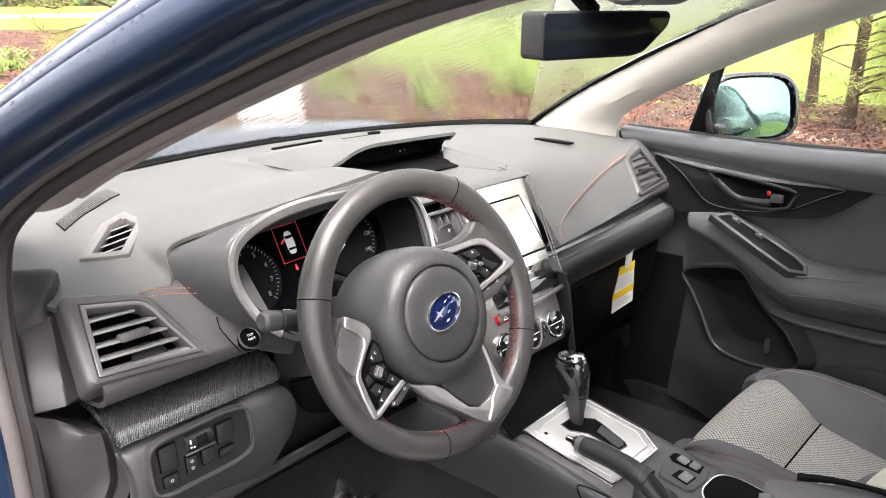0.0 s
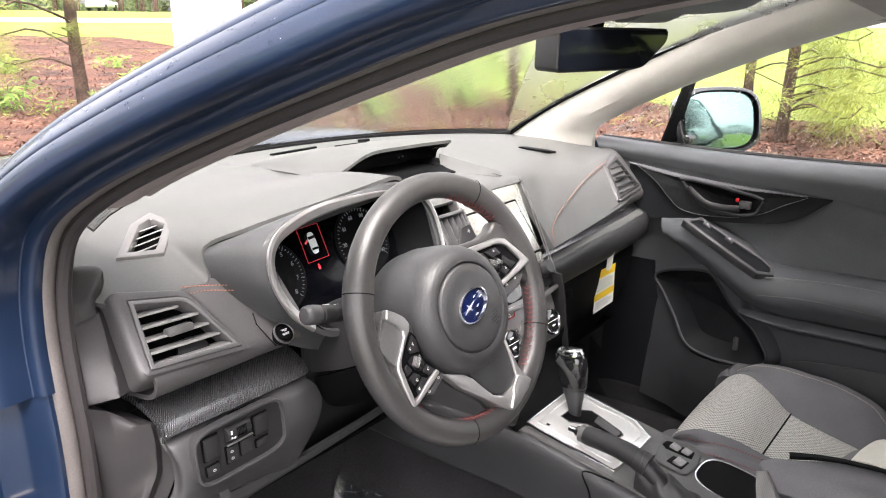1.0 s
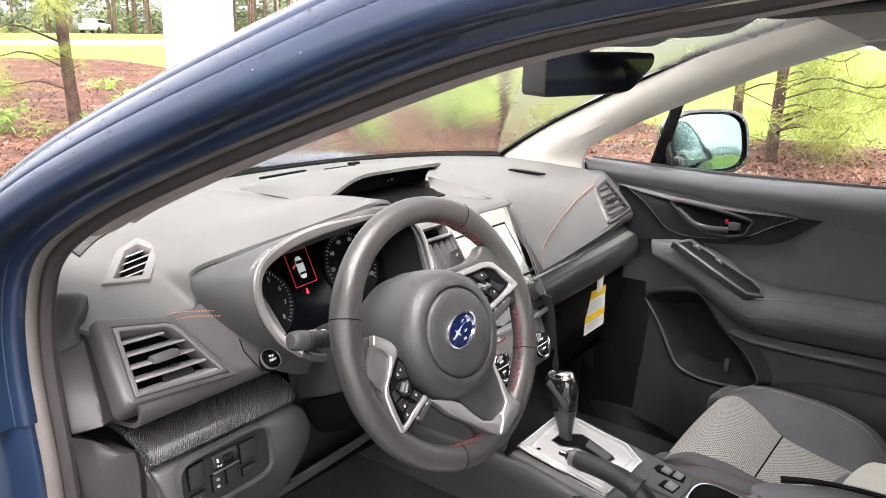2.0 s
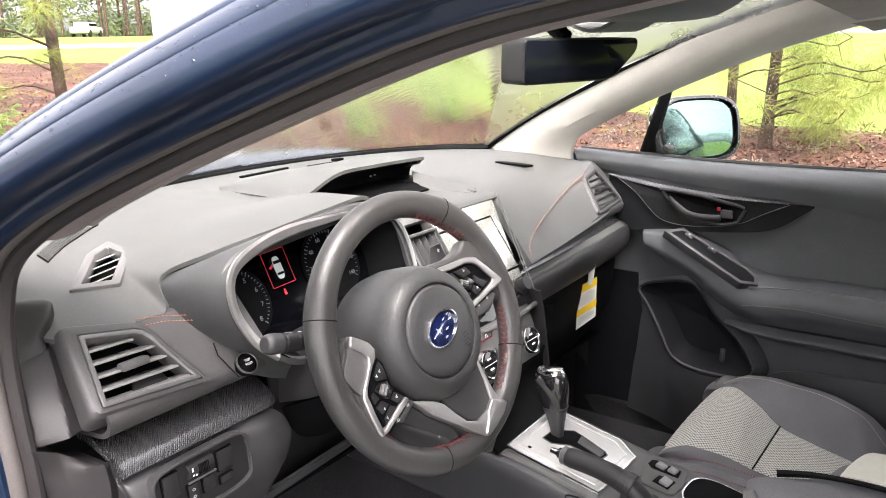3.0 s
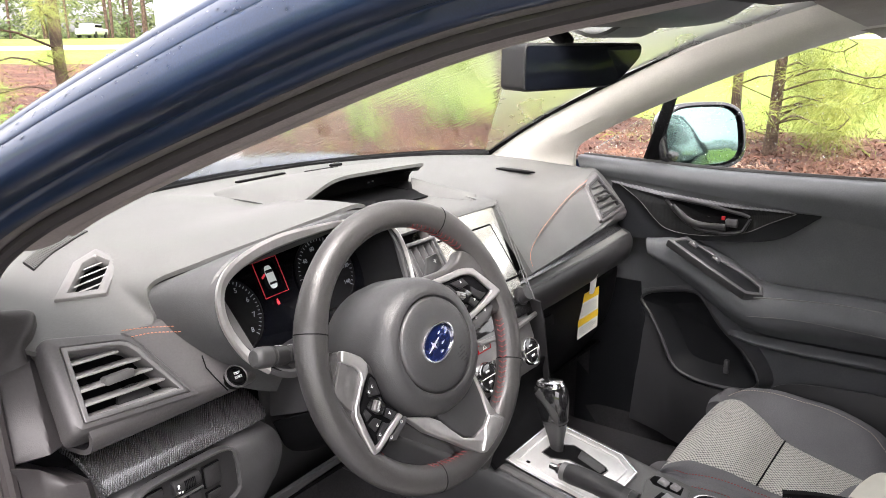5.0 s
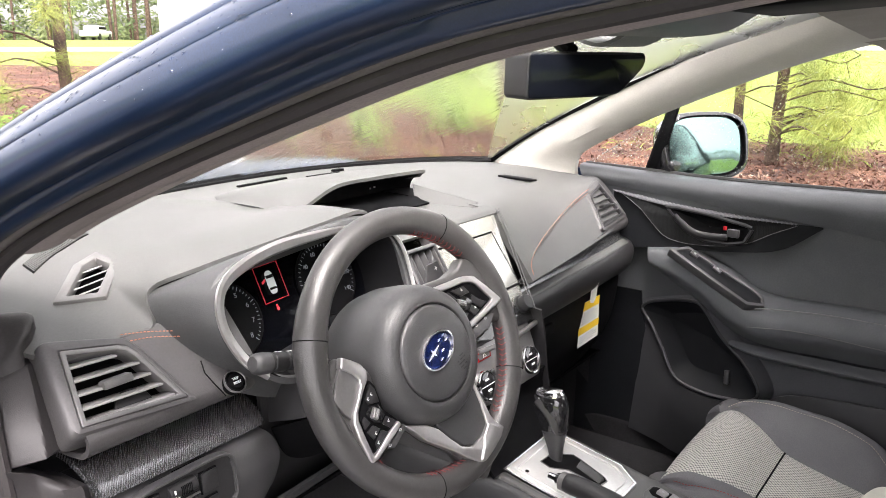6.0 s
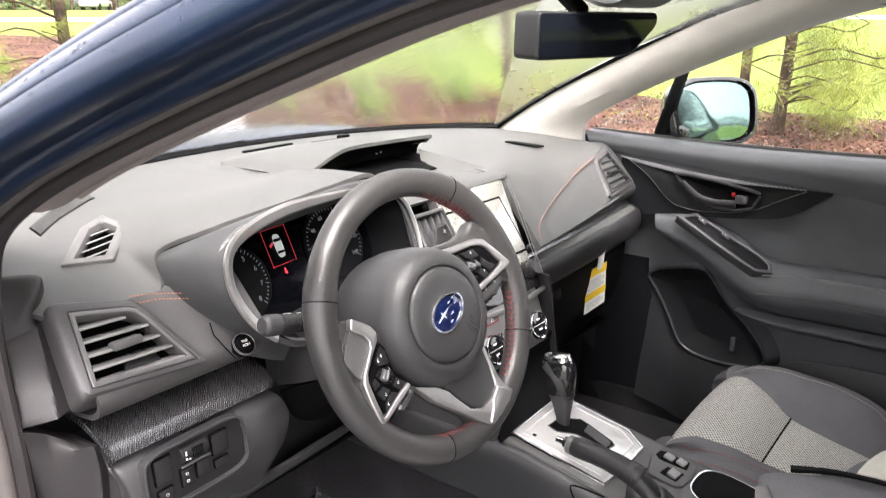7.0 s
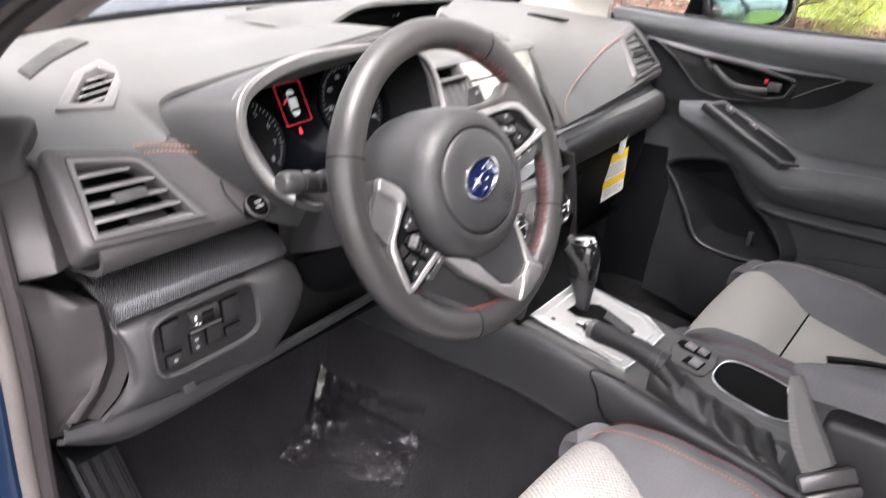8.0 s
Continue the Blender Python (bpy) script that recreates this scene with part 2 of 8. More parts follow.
def shell(rows, thick):
    """A closed sheet of that thickness behind the grid of points, as seen from beside the driver's seat."""
    bm = bmesh.new()
    nu, nv = len(rows), len(rows[0])
    i, j = nu // 2, nv // 2
    turn = (rows[min(i + 1, nu - 1)][j] - rows[i - 1][j]).cross(rows[i][min(j + 1, nv - 1)] - rows[i][j - 1])
    if turn.dot(CABIN - rows[i][j]) < 0:
        thick = -thick
    off = []
    for i in range(nu):
        r = []
        for j in range(nv):
            du = rows[min(i + 1, nu - 1)][j] - rows[max(i - 1, 0)][j]
            dv = rows[i][min(j + 1, nv - 1)] - rows[i][max(j - 1, 0)]
            n = du.cross(dv)
            r.append(rows[i][j] - (n.normalized() if n.length > 1e-12 else Vector((0, 0, 1))) * thick)
        off.append(r)
    top, low = weave_grid(bm, rows), weave_grid(bm, off)
    ring_a = top[0] + [r[-1] for r in top[1:]] + top[-1][-2::-1] + [r[0] for r in top[-2:0:-1]]
    ring_b = low[0] + [r[-1] for r in low[1:]] + low[-1][-2::-1] + [r[0] for r in low[-2:0:-1]]
    for k in range(len(ring_a)):
        m = (k + 1) % len(ring_a)
        bm.faces.new((ring_a[k], ring_a[m], ring_b[m], ring_b[k]))
    return bm


def sheet(ctrl, nu, nv, thick):
    """A smooth sheet through rows of control points."""
    rows = [spline(r, nv) for r in ctrl]
    cols = [spline([r[j] for r in rows], nu) for j in range(nv)]
    return shell([[cols[j][i] for j in range(nv)] for i in range(nu)], thick)


def tube(path, radius, sides=10, closed=False, flat=1.0, up=(0, 0, 1)):
    """A round bar along points; radius a number or one a point."""
    bm = bmesh.new()
    p = [Vector(q) for q in path]
    n = len(p)
    rings = []
    for i in range(n):
        a, b = (p[(i - 1) % n], p[(i + 1) % n]) if closed else (p[max(i - 1, 0)], p[min(i + 1, n - 1)])
        t = (b - a).normalized()
        side = t.cross(Vector(up))
        side = side.normalized() if side.length > 1e-4 else t.orthogonal().normalized()
        top = side.cross(t)
        r = radius[i] if isinstance(radius, (list, tuple)) else radius
        rings.append([p[i] + side * math.cos(k * math.tau / sides) * r + top * math.sin(k * math.tau / sides) * r * flat for k in range(sides)])
    vs = weave_grid(bm, rings, wrap_u=closed, wrap_v=True)
    if not closed:
        bm.faces.new(vs[0][::-1]), bm.faces.new(vs[-1])
    return bm


def strip(path, width, thick, normal):
    """A flat band along points, width across, facing normal (one vector or one a point)."""
    p = [Vector(q) for q in path]
    rows = []
    for i in range(len(p)):
        t = (p[min(i + 1, len(p) - 1)] - p[max(i - 1, 0)]).normalized()
        nn = Vector(normal[i] if isinstance(normal, list) else normal).normalized()
        s = nn.cross(t).normalized()
        w = width[i] if isinstance(width, list) else width
        rows.append([p[i] - s * w / 2 - nn * 0.15 * w, p[i] - s * w * 0.3, p[i], p[i] + s * w * 0.3, p[i] + s * w / 2 - nn * 0.15 * w])
    return shell(rows, thick)


def basis(origin, right, normal):
    """A pose with x to the right and z along the normal."""
    z = Vector(normal).normalized()
    x = (Vector(right) - z * Vector(right).dot(z)).normalized()
    y = z.cross(x)
    return Matrix(((x.x, y.x, z.x, origin[0]), (x.y, y.y, z.y, origin[1]), (x.z, y.z, z.z, origin[2]), (0, 0, 0, 1)))


def soften(bm, width, seg=2, angle=0.5):
    edges = [e for e in bm.edges if len(e.link_faces) == 2 and e.calc_face_angle(0) > angle]
    if width and edges:
        bmesh.ops.bevel(bm, geom=edges, offset=width, segments=seg, affect="EDGES", profile=0.5, clamp_overlap=True)
    return bm


def prism(poly, m, depth, bevel=0.0, seg=2):
    """A plate: a polygon in m's xy plane, its face at z 0, going depth down."""
    bm = bmesh.new()
    top = [bm.verts.new((x, y, 0)) for x, y in poly]
    low = [bm.verts.new((x, y, -depth)) for x, y in poly]
    bm.faces.new(top), bm.faces.new(low[::-1])
    for i in range(len(poly)):
        j = (i + 1) % len(poly)
        bm.faces.new((top[i], low[i], low[j], top[j]))
    bmesh.ops.recalc_face_normals(bm, faces=bm.faces)
    soften(bm, bevel, seg)
    bm.transform(m)
    return bm


def border(outer, inner, m, depth, bevel=0.0):
    """A frame between two polygons with equally many corners."""
    bm = bmesh.new()
    rings = [[(x, y, 0) for x, y in outer], [(x, y, 0) for x, y in inner], [(x, y, -depth) for x, y in inner], [(x, y, -depth) for x, y in outer]]
    weave_grid(bm, [[Vector(q) for q in r] for r in rings], wrap_u=True, wrap_v=True)
    bmesh.ops.recalc_face_normals(bm, faces=bm.faces)
    soften(bm, bevel, 2, 0.8)
    bm.transform(m)
    return bm


def box(sx, sy, sz, m, bevel=0.002, seg=2):
    """A rounded block centred on m."""
    bm = bmesh.new()
    bmesh.ops.create_cube(bm, size=1.0)
    bm.transform(Matrix.Diagonal((sx, sy, sz, 1)))
    soften(bm, bevel, seg)
    bm.transform(m)
    return bm


def lathe(profile, m, sides=32):
    """A turned solid about m's z axis from (radius, height) pairs; closed at both ends."""
    bm = bmesh.new()
    rings = [[Vector((r * math.cos(k * math.tau / sides), r * math.sin(k * math.tau / sides), z)) for k in range(sides)] for r, z in profile]
    vs = weave_grid(bm, rings, wrap_v=True)
    bm.faces.new(vs[0][::-1]), bm.faces.new(vs[-1])
    bm.transform(m)
    return bm


def joined(*meshes):
    bm = bmesh.new()
    for other in meshes:
        data = bpy.data.meshes.new("joint")
        other.to_mesh(data)
        other.free()
        bm.from_mesh(data)
        bpy.data.meshes.remove(data)
    return bm


def ellipse(a, b, n=32, turn=0.0, power=2.0):
    """A polygon round an ellipse; a power over 2 squares it."""
    out = []
    for k in range(n):
        c, s = math.cos(k * math.tau / n), math.sin(k * math.tau / n)
        x, y = a * math.copysign(abs(c) ** (2 / power), c), b * math.copysign(abs(s) ** (2 / power), s)
        out.append((x * math.cos(turn) - y * math.sin(turn), x * math.sin(turn) + y * math.cos(turn)))
    return out


def dome(bm, m, r, flat_z=0.6, sides=7):
    """A small rounded drop on the plane of m."""
    rings = [[bm.verts.new(m @ Vector((r * math.cos(a) * math.cos(k * math.tau / sides), r * math.cos(a) * math.sin(k * math.tau / sides), r * flat_z * math.sin(a)))) for k in range(sides)] for a in (-0.5, 0.15, 0.75)]
    top = bm.verts.new(m @ Vector((0, 0, r * flat_z)))
    for lo, hi in zip(rings, rings[1:]):
        for k in range(sides):
            bm.faces.new((lo[k], lo[(k + 1) % sides], hi[(k + 1) % sides], hi[k]))
    for k in range(sides):
        bm.faces.new((rings[-1][k], rings[-1][(k + 1) % sides], top))
    bm.faces.new(rings[0][::-1])


def part(name, bm, material, parent, label=""):
    bmesh.ops.recalc_face_normals(bm, faces=bm.faces)
    for f in bm.faces:
        f.smooth = True
    for e in bm.edges:
        if e.calc_face_angle(0.0) > 0.6:
            e.smooth = False
    data = bpy.data.meshes.new(name)
    bm.to_mesh(data)
    bm.free()
    data.materials.append(material)
    ob = new(name, data)
    ob.parent = parent
    if label:
        ob["label"] = label
    return ob


def thing(name, label, category, group="", kind=""):
    return tagged(new(name), label, category, group, kind)


def solo(name, bm, material, label, category, group="", kind=""):
    return tagged(part(name, bm, material, None), label, category, group, kind)


def stitches(path, gap, length, radius, lift=0.0):
    """Short threads in a row along points."""
    p = [Vector(q) for q in path]
    total = sum((b - a).length for a, b in zip(p, p[1:]))
    n = max(2, int(total / gap))
    at = line(p, n)
    out = []
    for i in range(n - 1):
        t = (at[i + 1] - at[i]).normalized()
        a = at[i] + Vector((0, 0, lift))
        out.append(tube([a, a + t * length * 0.5 + Vector((0, 0, radius * 0.5)), a + t * length], [radius * 0.6, radius, radius * 0.6], 5))
    return joined(*out)


def writing(text, size, m, material, parent, name="lettering"):
    """Words in the built-in font, as thin raised mesh."""
    cu = bpy.data.curves.new(name, "FONT")
    cu.body, cu.size, cu.extrude, cu.align_x, cu.align_y = text, size, 0.0003, "CENTER", "CENTER"
    tmp = bpy.data.objects.new(name, cu)
    scene.collection.objects.link(tmp)
    bpy.context.view_layer.update()
    data = bpy.data.meshes.new_from_object(tmp.evaluated_get(bpy.context.evaluated_depsgraph_get()))
    bpy.data.objects.remove(tmp)
    data.transform(m)
    data.materials.clear()
    data.materials.append(material)
    ob = new(name, data)
    ob.parent = parent
    return ob


def rise(x, y):
    """Height of the ground: level round the car, climbing gently away from it."""
    d = math.hypot(x, y)
    return 0.028 * max(0.0, min(d, 85.0) - 7.0)


def land(name, ring_r, angles, lift, material, label, category, wob=0.0):
    """A sheet of ground between radii, over a fan of angles (degrees from +y towards +x)."""
    rows = []
    for i, r in enumerate(ring_r):
        row = []
        for a in angles:
            rr = r + (wob * noise.noise((math.cos(radians(a)) * 3, math.sin(radians(a)) * 3, i * 0.0 + 5)) * r if wob and 0 < i else 0)
            x, y = rr * math.sin(radians(a)), rr * math.cos(radians(a))
            row.append(Vector((x, y, rise(x, y) + lift)))
        rows.append(row)
    return tagged(part(name, shell(rows, 0.05), material, None), label, category, kind="structure")


def ground_mat(name, cols, size, rough=0.95, bump=0.02, wide=1.5):
    m = shader(name, cols[0], rough)
    b = m.node_tree.nodes["Principled BSDF"]
    vec = coords(m)
    fine, broad = node(m, "ShaderNodeTexNoise", Scale=1 / size, Detail=6.0, Roughness=0.75), node(m, "ShaderNodeTexNoise", Scale=1 / wide, Detail=5.0)
    link(m, vec, fine.inputs["Vector"]), link(m, vec, broad.inputs["Vector"])
    mix = node(m, "ShaderNodeMath")
    mix.operation = "ADD"
    link(m, fine.outputs[0], mix.inputs[0]), link(m, broad.outputs[0], mix.inputs[1])
    half = node(m, "ShaderNodeMath")
    half.operation = "MULTIPLY"
    half.inputs[1].default_value = 0.5
    link(m, mix.outputs[0], half.inputs[0])
    ramp = m.node_tree.nodes.new("ShaderNodeValToRGB")
    e = ramp.color_ramp.elements
    e[0].position, e[1].position = 0.36, 0.66
    e[0].color, e[1].color = (*cols[0], 1), (*cols[-1], 1)
    for i, c in enumerate(cols[1:-1]):
        e.new(0.36 + 0.3 * (i + 1) / (len(cols) - 1)).color = (*c, 1)
    link(m, half.outputs[0], ramp.inputs[0])
    link(m, ramp.outputs[0], b.inputs["Base Color"])
    bp = node(m, "ShaderNodeBump", Strength=0.8, Distance=bump)
    link(m, fine.outputs[0], bp.inputs["Height"])
    link(m, bp.outputs[0], b.inputs["Normal"])
    return m


lawn_mat = ground_mat("spring_lawn", [(0.07, 0.11, 0.012), (0.14, 0.19, 0.022), (0.21, 0.24, 0.04)], 0.12, wide=3.0)
mulch_mat = ground_mat("bark_mulch", [(0.010, 0.004, 0.0025), (0.056, 0.019, 0.010), (0.100, 0.037, 0.019), (0.25, 0.13, 0.078)], 0.05, bump=0.03, wide=0.7)
asphalt_mat = ground_mat("wet_asphalt", [(0.030, 0.031, 0.034), (0.055, 0.056, 0.06), (0.075, 0.076, 0.08)], 0.02, 0.35, 0.004)
road_mat = ground_mat("pale_road", [(0.30, 0.29, 0.28), (0.40, 0.39, 0.37)], 0.3, 0.6, 0.004)
bark_mat = ground_mat("pine_bark", [(0.018, 0.010, 0.007), (0.070, 0.042, 0.029), (0.15, 0.105, 0.08)], 0.025, 0.95, 0.02, 0.2)
needle_mat = ground_mat("pine_needles", [(0.075, 0.105, 0.010), (0.16, 0.185, 0.018), (0.27, 0.27, 0.045)], 0.1, 0.6, 0.0, 0.6)
leaf_mat = ground_mat("shrub_leaves", [(0.06, 0.12, 0.015), (0.14, 0.22, 0.03), (0.24, 0.30, 0.06)], 0.1, 0.6, 0.0, 0.5)
far_leaf = ground_mat("far_foliage", [(0.035, 0.06, 0.02), (0.09, 0.12, 0.04), (0.17, 0.19, 0.08)], 0.8, 0.9, 0.0, 4.0)
dead_leaf = ground_mat("fallen_leaves", [(0.035, 0.013, 0.008), (0.125, 0.055, 0.034), (0.38, 0.29, 0.22)], 0.2, 0.8, 0.0, 0.5)
white_paint = vary(shader("white_painted_board", (0.82, 0.82, 0.82), 0.5), 0.02, 0.1)
# Brown of the blocks added in place of dash reflections in the windscreen.
reflection_brown = vary(shader("brown_of_reflections", (0.16, 0.10, 0.07), 0.7), 0.02, 0.4)

FULL = [k * 10 - 180 for k in range(37)]
rows = [[Vector((r * math.sin(radians(a)), r * math.cos(radians(a)), rise(r * math.sin(radians(a)), r * math.cos(radians(a))))) for a in FULL] for r in (0.01, 3, 7, 12, 18, 26, 36, 50, 66, 85, 140, 400, 1500, 4000)]
tagged(part("ground", shell(rows, 0.3), lawn_mat, None), "bright spring lawn climbing gently from the car", "lawn", kind="structure")
land("car_park", [0.01, 3, 6, 8.2], [k * 6 - 180 for k in range(61)], 0.02, asphalt_mat, "dark wet asphalt under the car", "asphalt")


def bed_edge(a):
    """How far the mulch reaches in a direction."""
    pts = ((-60, 20), (10, 26), (18, 36), (29, 36), (34, 25), (42, 18), (52, 14.5), (66, 12.5), (76, 11.0), (92, 10.4), (130, 10.0))
    for (a0, r0), (a1, r1) in zip(pts, pts[1:]):
        if a <= a1:
            return r0 + (r1 - r0) * (a - a0) / (a1 - a0)
    return 10.0


bed = []
for a in range(130, -61, -2):
    row = []
    near, far = 7.0 + 1.5 * max(0.0, min(1.0, (45 - a) / 20)), bed_edge(a) * (1 + 0.10 * noise.noise((a * 0.13, 1.0, 2.0)))
    for k in range(9):
        d = near + (far - near) * k / 8
        x, y = d * math.sin(radians(a)), d * math.cos(radians(a))
        row.append(Vector((x, y, rise(x, y) + 0.035)))
    bed.append(row)
tagged(part("mulch_bed", shell(bed, 0.05), mulch_mat, None), "reddish bark mulch strewn with leaves", "mulch", kind="structure")
land("road", [52, 56, 60], [k * 6 - 180 for k in range(61)], 0.03, road_mat, "pale wet road across the lawn", "road")


def clump(bm, centre, size, count, blade, spread=1.0, droop=0.0):
    """Thin needles or leaves standing out from a point, all round."""
    for _ in range(count):
        d = Vector((random.gauss(0, 1), random.gauss(0, 1), random.gauss(0.2, 0.8) - droop)).normalized()
        l = size * random.uniform(0.6, 1.1)
        base = Vector(centre) + Vector((random.gauss(0, 1), random.gauss(0, 1), random.gauss(0, 1))) * size * 0.25 * spread
        side = d.orthogonal().normalized() * blade
        tip = base + d * l + Vector((0, 0, -0.25 * l))
        mid = base + d * l * 0.5
        v = [bm.verts.new(q) for q in (base - side * 0.4, base + side * 0.4, mid + side, mid - side, tip)]
        bm.faces.new((v[0], v[1], v[2], v[3])), bm.faces.new((v[3], v[2], v[4]))


def pine(name, x, y, girth, height, branches, low, seed, label, tuft=34, reach=(1.2, 2.3), bias=None, bunch=1.1, sprigs=()):
    """A young pine: tapered leaning trunk, bare limbs and tufts of needles at their ends."""
    random.seed(seed)
    z0 = rise(x, y) - 0.1
    t = thing(name, label, "tree")
    lean = (random.uniform(-0.02, 0.02), random.uniform(-0.02, 0.02))
    trunk = [Vector((x + lean[0] * h + 0.03 * math.sin(h * 1.3 + seed), y + lean[1] * h + 0.03 * math.cos(h * 1.1 + seed), z0 + h)) for h in [height * k / 14 for k in range(15)]]
    part("trunk", tube(trunk, [girth * (1.15 - 0.75 * k / 14) * (1.2 if k == 0 else 1) for k in range(15)], 12), bark_mat, t, "scaly brown pine trunk")
    limbs, crown = [], bmesh.new()
    for k in range(branches):
        h = low + (height - low) * (k / branches) ** bunch
        a = random.uniform(0, math.tau) if bias is None or random.random() < 0.35 else radians(90 - bias) + random.gauss(0, 0.9)
        l = random.uniform(*reach) * (1 - 0.5 * h / height)
        o = trunk[min(14, int(h / height * 14))]
        o = Vector((o.x, o.y, z0 + h))
        pts = spline([o, o + Vector((math.cos(a) * l * 0.4, math.sin(a) * l * 0.4, 0.12 * l)), o + Vector((math.cos(a + 0.15) * l * 0.75, math.sin(a + 0.15) * l * 0.75, 0.05 * l)), o + Vector((math.cos(a + 0.1) * l, math.sin(a + 0.1) * l, 0.16 * l))], 9)
        limbs.append(tube(pts, [girth * 0.22 * (1 - 0.085 * j) for j in range(9)], 6))
        for j in (4, 5, 6, 7, 8):
            c = pts[j] + Vector((random.gauss(0, 0.1), random.gauss(0, 0.1), random.gauss(0, 0.08)))
            limbs.append(tube([pts[j], c], girth * 0.06, 5))
            clump(crown, c, 0.36, tuft, 0.0019, 0.6, 0.45)
            if j == 8:
                clump(crown, c + Vector((0, 0, 0.05)), 0.34, tuft, 0.0022, 0.8)
    for h, a, l in sprigs:
        o = trunk[min(14, int(h / height * 14))]
        o = Vector((o.x, o.y, z0 + h))
        c = o + Vector((math.cos(radians(a)) * l, math.sin(radians(a)) * l, 0.3 * l))
        limbs.append(tube([o, c], girth * 0.10, 5))
        clump(crown, c, 0.30, 70, 0.0022, 0.6, 0.3)
    tagged(part("branchwork", joined(*limbs), bark_mat, t, "thin bare limbs"), kind="stuff")
    tagged(part("crown", crown, needle_mat, t, "sparse tufts of yellow-green needles"), kind="stuff")
    return t


pine("pine_tree", 4.84, 10.3, 0.082, 7.0, 16, 0.75, 3, "young pine with a scaly trunk standing in mulch", 70, (1.2, 2.4), 270, sprigs=((1.30, 240, 0.16), (1.16, 170, 0.28), (1.05, 300, 0.20), (1.22, 215, 0.30)))
pine("pine_tree", 8.8, 1.90, 0.065, 6.0, 26, 0.45, 7, "young pine with drooping tufts of needles", 90, (0.7, 1.8), 165, 2.0, [(0.35 + 0.14 * k, 140 + (k * 47) % 120, 0.30 + (k * 37) % 60 / 100) for k in range(12)])
pine("pine_tree", 10.3, 2.75, 0.065, 6.5, 18, 0.8, 12, "slender pine standing behind another", 80)
pine("pine_tree", 8.8, 5.7, 0.075, 7.5, 12, 1.5, 21, "pine with a dark straight trunk", 40)


def shrub(x, y, r, h, seed, count=260):
    random.seed(seed)
    bm = bmesh.new()
    z0 = rise(x, y)
    for _ in range(14):
        c = Vector((x + random.gauss(0, r * 0.5), y + random.gauss(0, r * 0.5), z0 + random.uniform(0.05, h)))
        clump(bm, c, h * 0.45, count // 14, 0.016, 1.0)
    return solo("shrub", bm, leaf_mat, "low bright green shrub growing in the mulch", "shrub", "shrubs in the mulch")


random.seed(5)
for k in range(16):
    a, d = radians(random.uniform(15, 58)), random.uniform(9.5, 20)
    shrub(d * math.sin(a), d * math.cos(a), random.uniform(0.25, 0.6), random.uniform(0.25, 0.6), 100 + k)

litter = bmesh.new()
random.seed(9)
for _ in range(24000):
    b = random.uniform(12, 104) if random.random() < 0.6 else random.uniform(12, 40)
    a, d = radians(b), 7.6 + (bed_edge(b) - 7.0) * random.random() ** 1.2
    x, y = d * math.sin(a), d * math.cos(a)
    m = Matrix.Translation((x, y, rise(x, y) + 0.045 + random.uniform(0, 0.03))) @ Euler((random.gauss(0, 0.5), random.gauss(0, 0.5), random.uniform(0, 6.3))).to_matrix().to_4x4()
    s, w = random.uniform(0.012, 0.050), random.uniform(0.005, 0.017)
    v = [litter.verts.new(m @ Vector(q)) for q in ((-s, 0, 0), (0, -w, 0.008), (s, 0, 0.004), (0, w, 0.01))]
    litter.faces.new(v)
tagged(part("leaf_litter", litter, dead_leaf, None), "fallen brown leaves and bark chips on the mulch", "leaves", kind="stuff")

grass = bmesh.new()
random.seed(15)
for _ in range(1500):
    a, d = radians(random.uniform(14, 102)), 9.0 + 16 * random.random()
    if noise.noise((d * 0.5 * math.sin(a), d * 0.5 * math.cos(a), 2.0)) < 0.05:
        continue
    x, y = d * math.sin(a), d * math.cos(a)
    clump(grass, (x, y, rise(x, y) + 0.03), random.uniform(0.12, 0.3), 7, 0.007, 0.5, -0.9)
tagged(part("grass_tufts", grass, needle_mat, None), "yellow-green grass sprouting through the mulch", "grass", kind="stuff")

woods = bmesh.new()
random.seed(31)
for k in range(300):
    a, d = radians(10 + k / 200 * 100 if k < 200 else 110 + (k - 200) / 100 * 260), random.uniform(94, 122)
    x, y, z = d * math.sin(a), d * math.cos(a), 2.0
    for _ in range(22):
        clump(woods, (x + random.gauss(0, 2.0), y + random.gauss(0, 2.0), z + 13 * random.random() ** 1.3), 0.85, 22, 0.13, 1.6)
tagged(part("far_woods", woods, far_leaf, None), "dark line of woods beyond the road", "woods", kind="stuff")
stems = []
for k in range(260):
    a, d = radians(random.uniform(10, 110) if k < 180 else random.uniform(110, 370)), random.uniform(90, 105)
    x, y = d * math.sin(a), d * math.cos(a)
    stems.append(tube([(x, y, 2.0), (x + random.uniform(-0.4, 0.4), y, 12)], random.uniform(0.12, 0.24), 6))
tagged(part("far_trunks", joined(*stems), bark_mat, None), "far pine trunks along the woods", "woods", kind="stuff")


